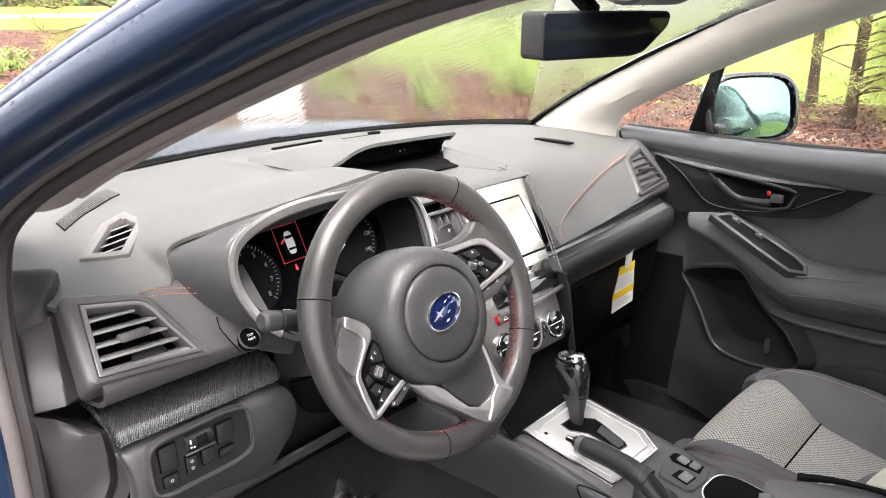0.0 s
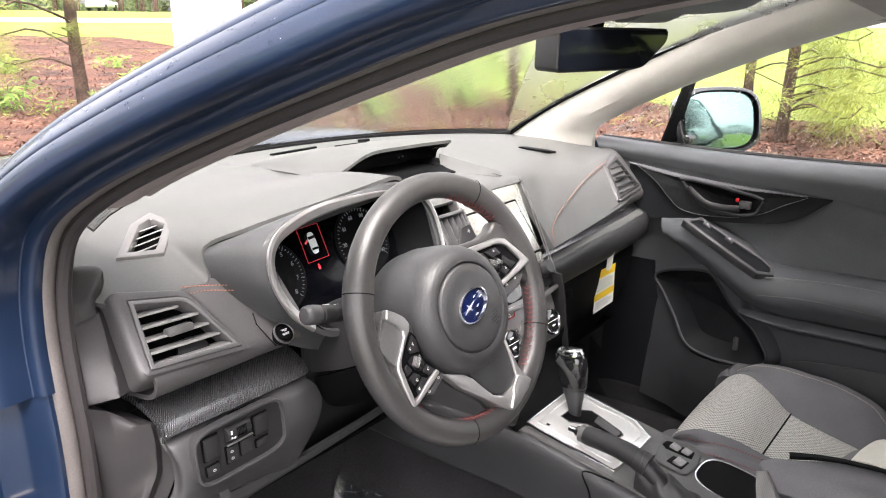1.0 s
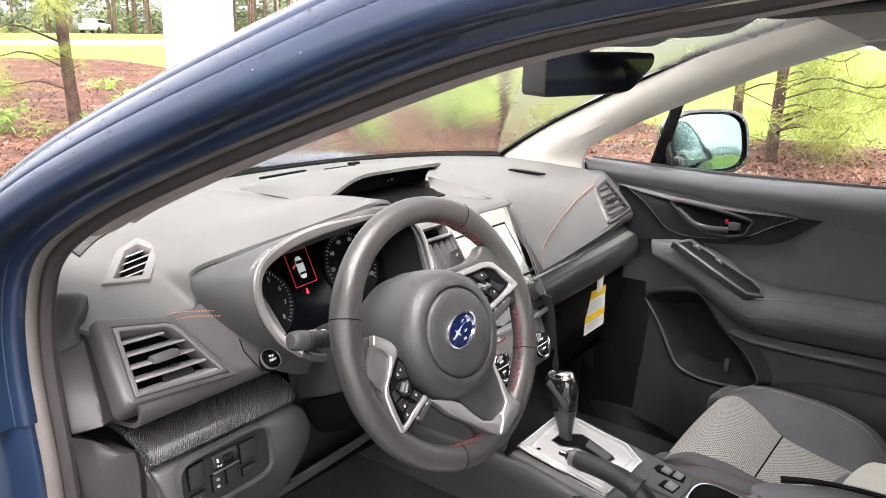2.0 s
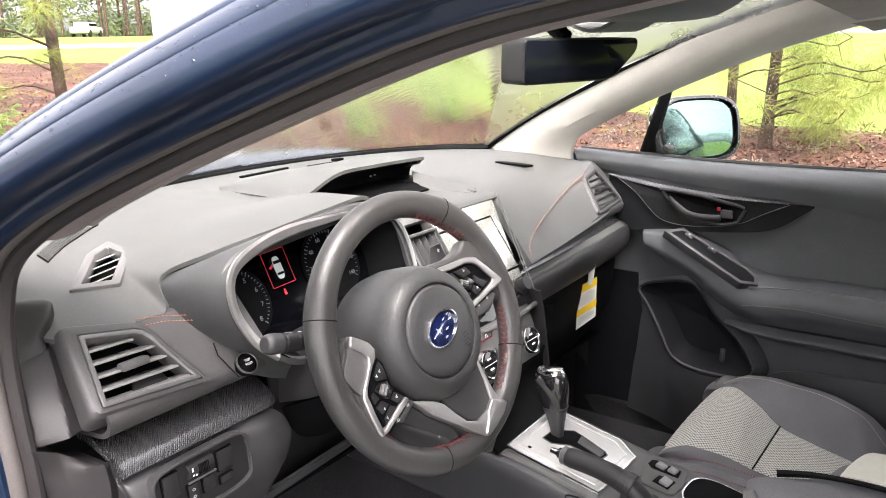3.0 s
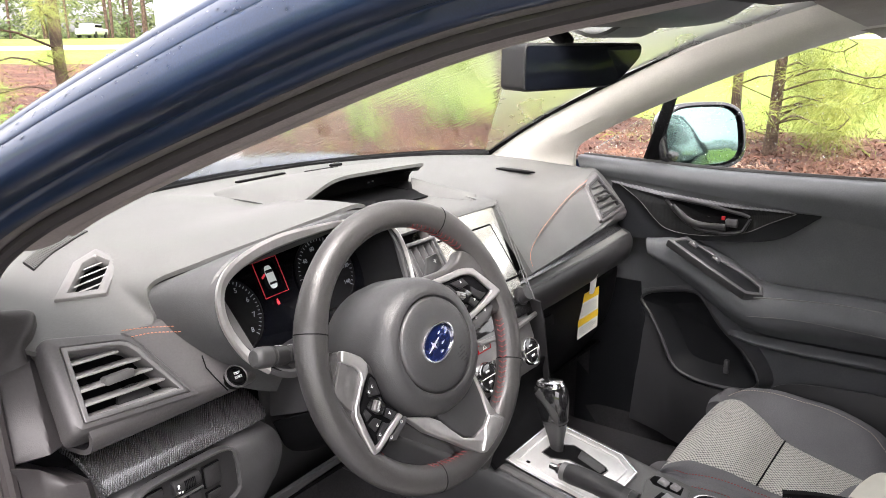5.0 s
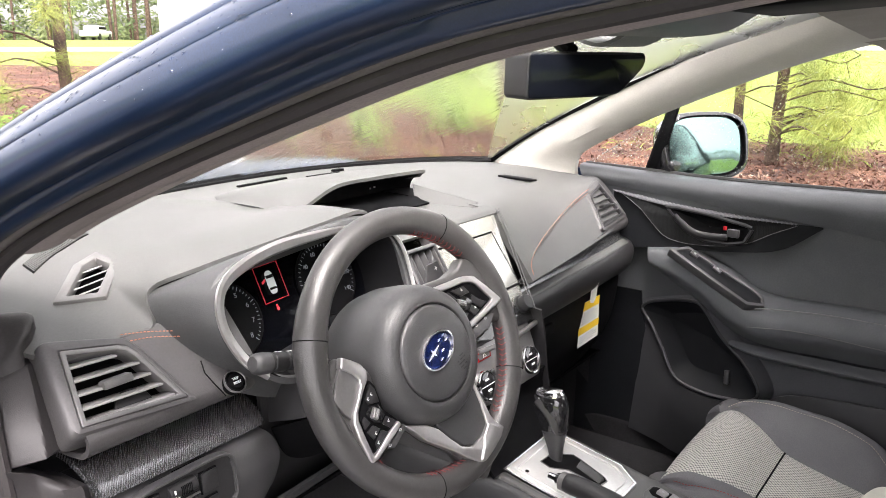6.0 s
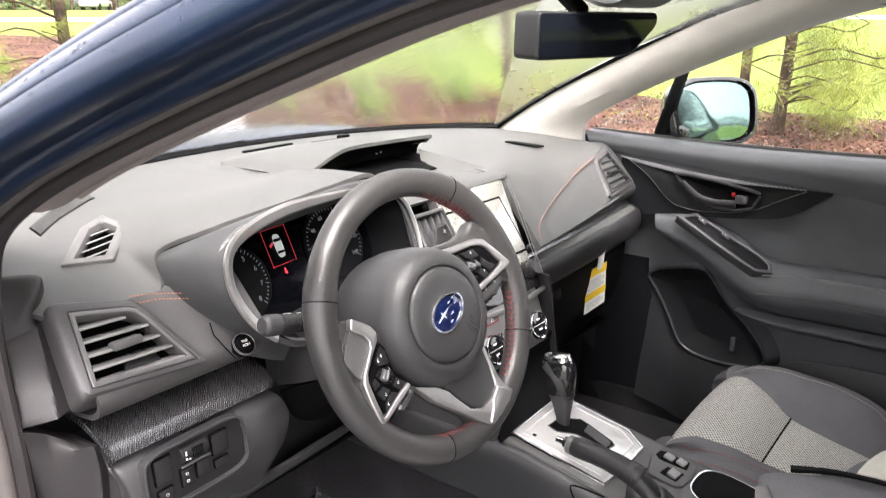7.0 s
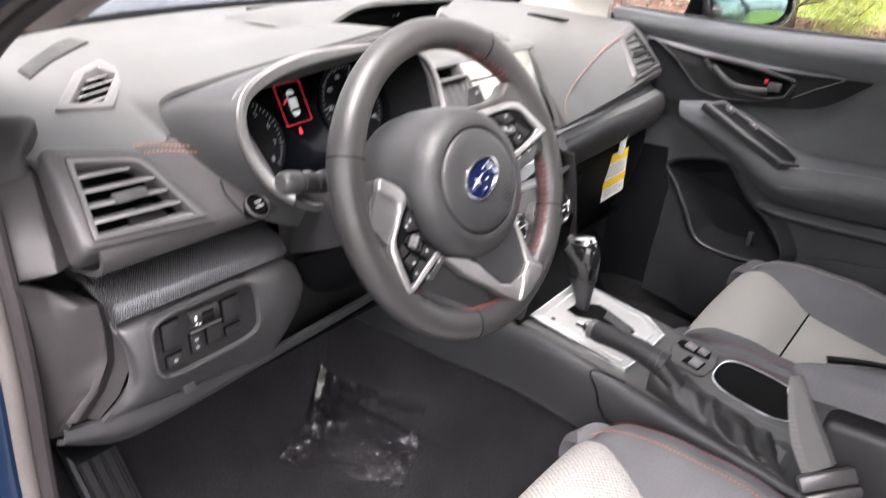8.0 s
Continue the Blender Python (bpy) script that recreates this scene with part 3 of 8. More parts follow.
def far_car(x, y, turn, body, label):
    """A parked car by the far road: body, cabin, wheels."""
    m = pose(x, y, rise(x, y) + 0.03, 0, 0, turn)
    t = thing("parked_car", label, "car", "cars parked by the road")
    part("body", joined(box(4.4, 1.75, 0.62, m @ pose(0, 0, 0.62), 0.18, 3), box(2.5, 1.5, 0.55, m @ pose(-0.2, 0, 1.12), 0.2, 3)), body, t)
    part("window", box(2.2, 1.54, 0.34, m @ pose(-0.2, 0, 1.14), 0.12, 2), deep, t)
    for wx in (-1.4, 1.4):
        for wy in (-0.8, 0.8):
            part("wheel", lathe([(0.31, -0.1), (0.33, -0.06), (0.33, 0.06), (0.31, 0.1), (0.05, 0.11)], m @ pose(wx, wy, 0.33, 90), 20), rubber, t)


silver_car = vary(shader("silver_car_paint", (0.55, 0.56, 0.57), 0.3, 0.3), 0.05, 0.1)
red_car = vary(shader("dark_red_car_paint", (0.30, 0.05, 0.04), 0.3, 0.2), 0.05, 0.1)
far_car(44, 76, 40, silver_car, "pale silver car parked beyond the lawn")
far_car(55, 72, 30, silver_car, "pale silver car parked beyond the lawn")
far_car(57, 13.5, 80, red_car, "dark red car parked beyond the lawn")

# white post; the low brown boards beside it stand in for windscreen reflections
sign = thing("roadside_post", "white painted post beside brown stand-ins for windscreen reflections", "sign")
PS = basis((5.52, 8.28, 0.2), (0.80, -0.60, 0), (0, 0, 1))
part("post", box(0.86, 0.34, 3.0, PS @ pose(0, 0, 1.4), 0.01), white_paint, sign, "white painted post")
for k, (x, w, h) in enumerate(((0.82, 0.62, 0.20), (1.52, 0.70, 0.30))):
    b = part("board", box(w, 0.06, h, PS @ pose(x, 0.1, h / 2 - 0.12), 0.01), reflection_brown, sign, "brown block standing in for a reflection in the windscreen")
    for j in range(3):
        part("reflection_strip", box(w * 0.98, 0.02, h * 0.26, PS @ pose(x, 0.065, h / 2 - 0.12 + (j - 1) * h * 0.31), 0.006), reflection_brown, b)
part("stake", box(0.10, 0.08, 0.5, PS @ pose(1.93, 0.08, 0.06), 0.01), reflection_brown, sign, "brown stake")

# ---- car body ----
car = thing("car_body", "dark blue metallic car body wet with rain", "car")
# A pillar: control line of the inner edge, on the far side; the near side is its mirror
PIL_IN = [(0.676, 0.610, 1.115), (0.668, 0.545, 1.165), (0.645, 0.400, 1.250), (0.620, 0.200, 1.345), (0.590, 0.000, 1.432), (0.555, -0.150, 1.480), (0.52, -0.28, 1.507)]
PIL_OUT = [(0.708, 0.350, 1.115), (0.707, 0.352, 1.160), (0.705, 0.325, 1.198), (0.700, 0.190, 1.270), (0.690, 0.000, 1.352), (0.668, -0.150, 1.408), (0.640, -0.300, 1.450), (0.61, -0.45, 1.472)]
pin, pout = spline(PIL_IN, 30), spline(PIL_OUT, 30)


def flip(pts, s):
    return [Vector((s * p[0], p[1], p[2])) for p in pts]


for s in (1, -1):
    rows = []
    for a, b in zip(flip(pin, s), flip(pout, s)):
        c = a.lerp(b, 0.5) + Vector((-s * 0.022, -0.012, -0.006))
        rows.append([a + Vector((s * 0.004, 0.01, 0.012)), a, a.lerp(c, 0.55) + Vector((-s * 0.004, -0.002, 0)), c, c.lerp(b, 0.55) + Vector((-s * 0.003, -0.002, 0)), b, b + Vector((s * 0.016, 0.0, 0.004))])
    part("pillar_trim", shell(rows if s > 0 else [r[::-1] for r in rows], 0.004), lining, car, "pale moulded pillar trim")


# near door opening: rubber seal, cloth edge and painted flange, from the roof down the pillar to the sill
LOOP = [(-0.600, -0.75, 1.500), (-0.610, -0.55, 1.492), (-0.632, -0.38, 1.466), (-0.660, -0.25, 1.438), (-0.688, -0.10, 1.385), (-0.708, 0.04, 1.331), (-0.722, 0.150, 1.282), (-0.733, 0.218, 1.236), (-0.738, 0.243, 1.180), (-0.741, 0.247, 1.12), (-0.742, 0.241, 1.06), (-0.742, 0.234, 1.0), (-0.742, 0.233, 0.92), (-0.742, 0.240, 0.80), (-0.740, 0.24, 0.60), (-0.735, 0.20, 0.47), (-0.73, 0.08, 0.42), (-0.73, -0.3, 0.41), (-0.73, -0.9, 0.41)]
loop = spline(LOOP, 110)
loop_n = []
for i, p in enumerate(loop):
    t = (loop[min(i + 1, 109)] - loop[max(i - 1, 0)]).normalized()
    loop_n.append(t)


def along(dx, du):
    """The loop moved outwards by dx and away from the opening by du."""
    out = []
    for p, t in zip(loop, loop_n):
        away = Vector((1, 0, 0)).cross(t).normalized()
        out.append(p + Vector((-dx, 0, 0)) + away * du)
    return out


part("door_seal", tube(along(0.011, 0.010), 0.0105, 12, up=(1, 0, 0)), seal_cloth, car, "brown-grey cloth door seal")
part("seal_lip", tube(along(-0.004, 0.000), 0.0085, 10, up=(1, 0, 0)), lip_rubber, car, "dark rubber lip of the seal")
part("seal_back", shell([list(p) for p in zip(along(0.0, -0.003), along(-0.014, -0.006), along(-0.028, -0.005), along(-0.040, -0.002))][:39], 0.004), mauve, car, "mauve-grey inner edge of the door opening")
part("pillar_edge", tube(along(-0.044, 0.001)[:38], 0.0095, 10, up=(1, 0, 0)), mauve, car, "mauve-grey edge of the pillar trim")
A = [along(d, u) for d, u in ((0.006, 0.008), (0.025, 0.0040), (0.031, 0.0080), (0.036, 0.0165), (0.060, 0.0138), (0.071, 0.0148), (0.0765, 0.020), (0.0768, 0.029), (0.0745, 0.036), (0.0715, 0.0385), (0.0716, 0.0420), (0.0672, 0.0480), (0.0600, 0.0540), (0.0560, 0.0555), (0.0552, 0.0590), (0.0470, 0.0645), (0.034, 0.070), (0.006, 0.082))]
part("door_flange", shell([spline([c[i] for c in A], 52) for i in range(62)], 0.003), paint, car, "blue painted pillar with stepped flanges")
rowsh = []
for i in range(61, 110):
    rowsh.append([A[0][i], A[1][i], A[2][i] + Vector((-0.004, 0.006, 0)), A[2][i] + Vector((-0.012, 0.020, 0)), A[2][i] + Vector((-0.020, 0.028, 0)), A[2][i] + Vector((-0.042, 0.034, 0)), A[2][i] + Vector((-0.058, 0.06, 0)), A[2][i] + Vector((-0.066, 0.16, 0))])
part("hinge_pillar", shell(rowsh, 0.003), paint, car, "blue painted hinge pillar")
for z, yy in ((1.062, 0.262), (0.985, 0.254)):
    part("rubber_plug", lathe([(0.015, -0.004), (0.015, 0.003), (0.012, 0.007), (0.006, 0.0085), (0.001, 0.009)], basis((-0.772, yy + 0.01, z), (0, 1, 0), (-0.75, -0.66, 0)), 20), rubber, car, "round black rubber plug")
hinge = part("door_hinge", joined(box(0.05, 0.06, 0.05, pose(-0.81, 0.285, 0.885, 0, 0, 20), 0.006), box(0.03, 0.03, 0.07, pose(-0.80, 0.27, 0.89), 0.008)), paint, car, "blue door hinge with zinc bolts")
for dx, dz in ((0.0, 0.012), (0.016, -0.008)):
    part("bolt", lathe([(0.011, 0), (0.011, 0.006), (0.008, 0.008), (0.001, 0.008)], basis((-0.81 + dx, 0.252, 0.905 + dz), (1, 0, 0), (-0.3, -0.95, 0.1)), 6), steel, hinge)

# bonnet, cowl and wing in front of the windscreen
part("bonnet", sheet([
    [(-0.80, 0.60, 1.03), (-0.79, 0.95, 1.045), (-0.76, 1.35, 1.01), (-0.68, 1.70, 0.93)],
    [(-0.62, 0.80, 1.125), (-0.60, 1.05, 1.135), (-0.58, 1.40, 1.09), (-0.54, 1.80, 0.97)],
    [(-0.30, 0.96, 1.145), (-0.30, 1.13, 1.154), (-0.30, 1.42, 1.122), (-0.30, 1.88, 1.00)],
    [(0.0, 0.98, 1.145), (0.0, 1.16, 1.158), (0.0, 1.44, 1.125), (0.0, 1.90, 1.00)],
    [(0.30, 0.96, 1.145), (0.30, 1.13, 1.154), (0.30, 1.42, 1.122), (0.30, 1.88, 1.00)],
    [(0.62, 0.80, 1.125), (0.60, 1.05, 1.135), (0.58, 1.40, 1.09), (0.54, 1.80, 0.97)],
    [(0.80, 0.60, 1.03), (0.79, 0.95, 1.045), (0.76, 1.35, 1.01), (0.68, 1.70, 0.93)]], 44, 24, 0.004), paint, car, "wet blue bonnet")
for s in (-1, 1):
    part("wing", sheet([
        [(s * 0.80, 0.42, 1.06), (s * 0.85, 0.42, 0.95), (s * 0.87, 0.42, 0.60)],
        [(s * 0.81, 0.95, 1.035), (s * 0.87, 0.95, 0.92), (s * 0.88, 0.95, 0.60)],
        [(s * 0.72, 1.65, 0.93), (s * 0.80, 1.62, 0.84), (s * 0.82, 1.60, 0.55)]], 20, 16, 0.003), paint, car)
part("nose", sheet([[(-0.70, 1.68, 0.93), (-0.74, 1.72, 0.70), (-0.72, 1.70, 0.40)], [(0, 1.92, 0.985), (0, 2.0, 0.72), (0, 1.98, 0.40)], [(0.70, 1.68, 0.93), (0.74, 1.72, 0.70), (0.72, 1.70, 0.40)]], 20, 12, 0.004), paint, car)
part("cowl", sheet([[(x, 0.80 - 0.45 * x * x, 1.135 - 0.03 * abs(x)), (x, 0.86 - 0.45 * x * x, 1.125 - 0.03 * abs(x)), (x, 0.93 - 0.42 * x * x, 1.125 - 0.03 * abs(x)), (x, 1.02 - 0.42 * x * x, 1.12 - 0.03 * abs(x))] for x in (-0.66, -0.4, 0, 0.4, 0.66)], 30, 10, 0.004), deep, car, "black plastic cowl")
BASE = [(-0.665, 0.575, 1.163), (-0.56, 0.672, 1.166), (-0.40, 0.752, 1.168), (-0.2, 0.802, 1.169), (0, 0.818, 1.169), (0.2, 0.802, 1.169), (0.40, 0.752, 1.168), (0.56, 0.672, 1.166), (0.665, 0.575, 1.163)]
HEAD = [(-0.535, -0.26, 1.510), (-0.45, -0.225, 1.517), (-0.3, -0.20, 1.522), (-0.15, -0.185, 1.524), (0, -0.18, 1.525), (0.15, -0.185, 1.524), (0.3, -0.20, 1.522), (0.45, -0.225, 1.517), (0.535, -0.26, 1.510)]
screen_rows = []
for a, b in zip(spline(BASE, 25), spline(HEAD, 25)):
    screen_rows.append([a.lerp(b, k / 12) + Vector((0, 0.05, 0.05)) * (0.55 * math.sin(math.pi * k / 12)) for k in range(13)])
ws = part("windscreen", shell([r[::-1] for r in screen_rows], 0.004), wet_glass, car, "wet, slightly misted windscreen")
ws.visible_shadow = False
part("windscreen_seal", strip([p + Vector((0, 0.0, 0.004)) for p in spline(BASE, 40)], 0.030, 0.004, (0, -0.35, 0.94)), deep, car, "black band along the foot of the windscreen")
for s in (1, -1):
    part("windscreen_seal", tube([p + Vector((0, 0.008, 0.01)) for p in flip(pin, s)], 0.007, 8), deep, car)
beads = bmesh.new()
random.seed(61)
foot = spline(BASE, 200)
for _ in range(420):
    p = random.choice(foot)
    up = abs(random.gauss(0, 0.006))
    r = random.choice((0.0008, 0.0012, 0.0016))
    dome(beads, Matrix.Translation(p + Vector((random.uniform(-0.004, 0.004), 0.020 - up * 0.6, 0.012 + up))) @ Matrix.Diagonal((1.3, 1, 1, 1)), r, 0.8)
bead = part("raindrops", beads, drop_water, car, "raindrops along the foot of the windscreen")
bead["kind"] = "stuff"
bead.visible_shadow = False
for (a, b, r) in (((-0.52, 0.80, 1.140), (0.12, 0.905, 1.158), 0.007), ((0.10, 0.885, 1.155), (0.60, 0.70, 1.150), 0.007)):
    w = part("wiper", tube([Vector(a), Vector(a).lerp(Vector(b), 0.5) + Vector((0, 0.012, 0.012)), Vector(b)], r, 8), deep, car, "black wiper blade lying on the screen")

# roof lining, header and closing shell
part("headliner", sheet([[(x, -0.20 - 0.25 * x * x, 1.515 - 0.05 * x * x), (x, -0.35, 1.535 - 0.10 * x * x), (x, -0.8, 1.545 - 0.12 * x * x), (x, -1.6, 1.53 - 0.14 * x * x), (x, -2.2, 1.47 - 0.14 * x * x)] for x in (-0.60, -0.4, -0.15, 0.15, 0.4, 0.60)], 24, 24, 0.012), roof_cloth, car, "pale cloth roof lining")
part("roof", sheet([[(x, -0.16 - 0.25 * x * x, 1.545 - 0.06 * x * x), (x, -0.5, 1.59 - 0.10 * x * x), (x, -1.2, 1.60 - 0.12 * x * x), (x, -2.3, 1.52 - 0.14 * x * x)] for x in (-0.68, -0.4, 0, 0.4, 0.68)], 24, 20, 0.004), paint, car)
part("roof_rail_trim", sheet([[(0.60, -0.18, 1.472), (0.605, -0.45, 1.500), (0.60, -0.9, 1.512), (0.60, -1.6, 1.50)], [(0.625, -0.28, 1.447), (0.640, -0.45, 1.466), (0.645, -0.9, 1.48), (0.64, -1.6, 1.46)], [(0.668, -0.30, 1.435), (0.672, -0.45, 1.455), (0.675, -0.9, 1.468), (0.67, -1.6, 1.45)]], 12, 24, 0.006), roof_cloth, car, "cloth-covered roof rail")
for s in (-1, 1):
    part("rear_side", sheet([[(s * 0.75, y, 1.12), (s * 0.745, y, 0.95), (s * 0.74, y, 0.7), (s * 0.72, y, 0.40)] for y in (-0.95, -1.6, -2.38)], 12, 12, 0.02), seat_side, car)
    for y0, y1, r in ((-0.97, -1.00, 0.045), (-1.72, -1.80, 0.03), (-2.42, -2.20, 0.06)):
        part("roof_pillar", tube([(s * 0.775, y0, 1.10), (s * 0.73, 0.5 * (y0 + y1), 1.30), (s * 0.665, y1, 1.48)], r, 10), plastic, car, "black roof pillar")
    rear_pane = part("rear_window", shell([[Vector((s * 0.775, y0, 1.13)), Vector((s * 0.735, 0.5 * (y0 + y1), 1.30)), Vector((s * 0.675, y1, 1.46))] for y0, y1 in ((-1.0, -1.02), (-1.7, -1.6), (-2.38, -2.22))], 0.003), side_glass, car, "clear rear side window")
    rear_pane.visible_shadow = False
part("tail", sheet([[(x, -2.42, 1.1), (x, -2.42, 0.9), (x, -2.42, 0.7), (x, -2.42, 0.4)] for x in (-0.74, 0, 0.74)], 8, 10, 0.02), seat_side, car)
part("tail_skin", sheet([[(x, -2.47, 1.1), (x, -2.49, 0.9), (x, -2.48, 0.7), (x, -2.44, 0.36)] for x in (-0.74, 0, 0.74)], 8, 10, 0.01), paint, car)
tail_pane = part("rear_screen", shell([[Vector((x, -2.46, 1.11)), Vector((x, -2.38, 1.32)), Vector((x, -2.28, 1.49))] for x in (-0.68, 0.0, 0.68)], 0.003), side_glass, car, "clear rear screen")
tail_pane.visible_shadow = False
for s in (-1, 1):
    part("quarter_panel", sheet([[(s * 0.80, y, 1.12), (s * 0.85, y, 0.95), (s * 0.86, y, 0.75), (s * 0.83, y, 0.36)] for y in (-0.96, -1.6)] + [[(s * 0.72, -2.46, 1.1), (s * 0.75, -2.47, 0.95), (s * 0.76, -2.47, 0.75), (s * 0.74, -2.44, 0.36)]], 14, 14, 0.004), paint, car)
    for y in (1.10, -1.58):
        m = basis((s * 0.77, y, 0.33), (0, 1, 0), (s, 0, 0))
        wheel_ob = part("wheel", lathe([(0.20, -0.10), (0.31, -0.10), (0.335, -0.07), (0.335, 0.06), (0.31, 0.095), (0.215, 0.10)], m, 36), rubber, car, "black tyre")
        part("wheel_rim", lathe([(0.21, 0.05), (0.215, 0.095), (0.19, 0.085), (0.06, 0.07), (0.02, 0.075)], m, 24), satin, wheel_ob)
part("bulkhead", sheet([[(x, 0.62, 1.14), (x, 0.85, 0.95), (x, 0.90, 0.70), (x, 0.82, 0.50), (x, 0.62, 0.40)] for x in (-0.73, 0, 0.73)], 10, 20, 0.02), carpet, car, "carpeted bulkhead")
part("sill_trim", box(0.06, 1.4, 0.16, pose(0.752, -0.35, 0.44), 0.02, 3), carpet, car, "black sill trim")
for s in (-1, 1):
    part("side_sill", box(0.07, 1.9, 0.12, pose(s * 0.815, -0.62, 0.36), 0.02, 3), paint, car)
part("kick_panel", sheet([[(-0.728, 0.32, 0.99), (-0.728, 0.32, 0.75), (-0.725, 0.30, 0.42)], [(-0.722, 0.55, 0.99), (-0.72, 0.60, 0.75), (-0.715, 0.60, 0.42)], [(-0.71, 0.85, 0.99), (-0.71, 0.88, 0.75), (-0.705, 0.85, 0.42)]], 12, 12, 0.006), plastic, car, "black plastic kick panel")
part("kick_panel", sheet([[(0.728, 0.30, 0.99), (0.728, 0.30, 0.75), (0.725, 0.30, 0.42)], [(0.722, 0.55, 0.99), (0.72, 0.60, 0.75), (0.715, 0.60, 0.42)], [(0.71, 0.85, 0.99), (0.71, 0.88, 0.75), (0.705, 0.85, 0.42)]], 12, 12, 0.006), carpet, car)

# rain on the paint
drops = bmesh.new()
random.seed(77)
for _ in range(2400):
    i, k = random.randint(2, 59), 6.2 + 10.3 * random.random() ** 0.8
    j = int(k)
    a, b = A[j][i], A[j + 1][i]
    c = a.lerp(b, k - j).lerp(A[j][i + 1].lerp(A[j + 1][i + 1], k - j), random.random())
    n = (A[j][i + 1] - a).cross(b - a).normalized()
    n = n if n.dot(Vector((-1, -0.3, 0.6))) > 0 else -n
    r = random.choice((0.0003, 0.0004, 0.0004, 0.0005, 0.0005, 0.0006, 0.0007, 0.0008, 0.0010, 0.0013))
    dome(drops, basis(c + n * 0.0031, (0, 1, 0), n), r * 1.15, 0.5)
tagged(part("raindrops", drops, bead_water, car, "raindrops on the paint"), kind="stuff")

# ---- dashboard ----
BAND = (0, -0.74, 0.67)
dash = thing("dashboard", "dark grey moulded car dashboard with orange stitching", "dashboard")


def flat(m, pts):
    """Points of space as x, y in the plane of m."""
    inv = m.inverted()
    return [tuple((inv @ Vector(p))[:2]) for p in pts]


def inset(poly, d):
    """The polygon drawn in by d on all sides."""
    n = len(poly)
    out = []
    area = sum(poly[i][0] * poly[(i + 1) % n][1] - poly[(i + 1) % n][0] * poly[i][1] for i in range(n))
    s = 1 if area > 0 else -1
    for i in range(n):
        a, b, c = Vector(poly[i - 1]), Vector(poly[i]), Vector(poly[(i + 1) % n])
        u, v = (b - a).normalized(), (c - b).normalized()
        nu, nv = Vector((-u.y, u.x)) * s, Vector((-v.y, v.x)) * s
        h = (nu + nv)
        h = h / max(0.25, h.dot(nu))
        out.append(tuple(b + h * d))
    return out


def top_pad():
    rows = [
        (-0.700, (0.54, 1.150), (0.46, 1.148), (0.41, 1.142), (0.370, 1.139), (0.345, 1.1350)),
        (-0.660, (0.58, 1.155), (0.49, 1.153), (0.41, 1.144), (0.345, 1.139), (0.264, 1.1195)),
        (-0.600, (0.63, 1.160), (0.52, 1.160), (0.42, 1.149), (0.345, 1.139), (0.264, 1.1195)),
        (-0.560, (0.66, 1.162), (0.54, 1.166), (0.43, 1.157), (0.350, 1.145), (0.264, 1.1195)),
        (-0.538, (0.675, 1.1625), (0.55, 1.169), (0.435, 1.162), (0.355, 1.151), (0.266, 1.1220)),
        (-0.520, (0.69, 1.163), (0.56, 1.172), (0.44, 1.167), (0.360, 1.159), (0.296, 1.156)),
        (-0.466, (0.72, 1.165), (0.58, 1.178), (0.45, 1.180), (0.350, 1.180), (0.268, 1.177)),
        (-0.370, (0.76, 1.166), (0.60, 1.176), (0.45, 1.184), (0.330, 1.196), (0.246, 1.194)),
        (-0.284, (0.78, 1.166), (0.60, 1.175), (0.45, 1.186), (0.330, 1.204), (0.236, 1.205)),
        (-0.212, (0.79, 1.166), (0.60, 1.174), (0.45, 1.184), (0.340, 1.206), (0.231, 1.212)),
        (-0.178, (0.795, 1.166), (0.61, 1.178), (0.47, 1.186), (0.350, 1.196), (0.238, 1.196)),
        (-0.150, (0.80, 1.166), (0.62, 1.174), (0.48, 1.172), (0.360, 1.170), (0.240, 1.158)),
        (-0.060, (0.81, 1.166), (0.62, 1.172), (0.48, 1.168), (0.360, 1.162), (0.236, 1.150)),
        (0.060, (0.81, 1.166), (0.62, 1.172), (0.48, 1.168), (0.360, 1.160), (0.236, 1.149)),
        (0.153, (0.80, 1.166), (0.62, 1.170), (0.48, 1.167), (0.360, 1.160), (0.238, 1.149)),
    ]
    return sheet([[(x, *p) for p in r] for x, *r in rows], 190, 60, 0.006)


def passenger_pad():
    rows = [
        (0.155, (0.80, 1.166), (0.50, 1.167), (0.36, 1.160), (0.245, 1.149), (0.195, 1.095), (0.146, 1.030)),
        (0.250, (0.785, 1.166), (0.50, 1.166), (0.36, 1.158), (0.270, 1.137), (0.200, 1.063), (0.158, 1.029)),
        (0.345, (0.755, 1.165), (0.50, 1.165), (0.37, 1.156), (0.285, 1.132), (0.220, 1.081), (0.168, 1.030)),
        (0.455, (0.715, 1.163), (0.49, 1.164), (0.38, 1.154), (0.295, 1.133), (0.240, 1.101), (0.180, 1.032)),
        (0.570, (0.660, 1.160), (0.48, 1.160), (0.38, 1.150), (0.310, 1.136), (0.258, 1.116), (0.192, 1.036)),
        (0.640, (0.600, 1.157), (0.46, 1.155), (0.38, 1.147), (0.315, 1.139), (0.268, 1.126), (0.200, 1.048)),
        (0.700, (0.540, 1.150), (0.46, 1.148), (0.39, 1.142), (0.330, 1.138), (0.280, 1.132), (0.210, 1.056)),
    ]
    return sheet([[(x, *p) for p in r] for x, *r in rows], 56, 30, 0.012)


pad_top = part("top_pad", top_pad(), soft_top, dash, "soft grained upper dash pad")
part("passenger_pad", passenger_pad(), soft_top, dash, "soft grained pad above the glovebox")


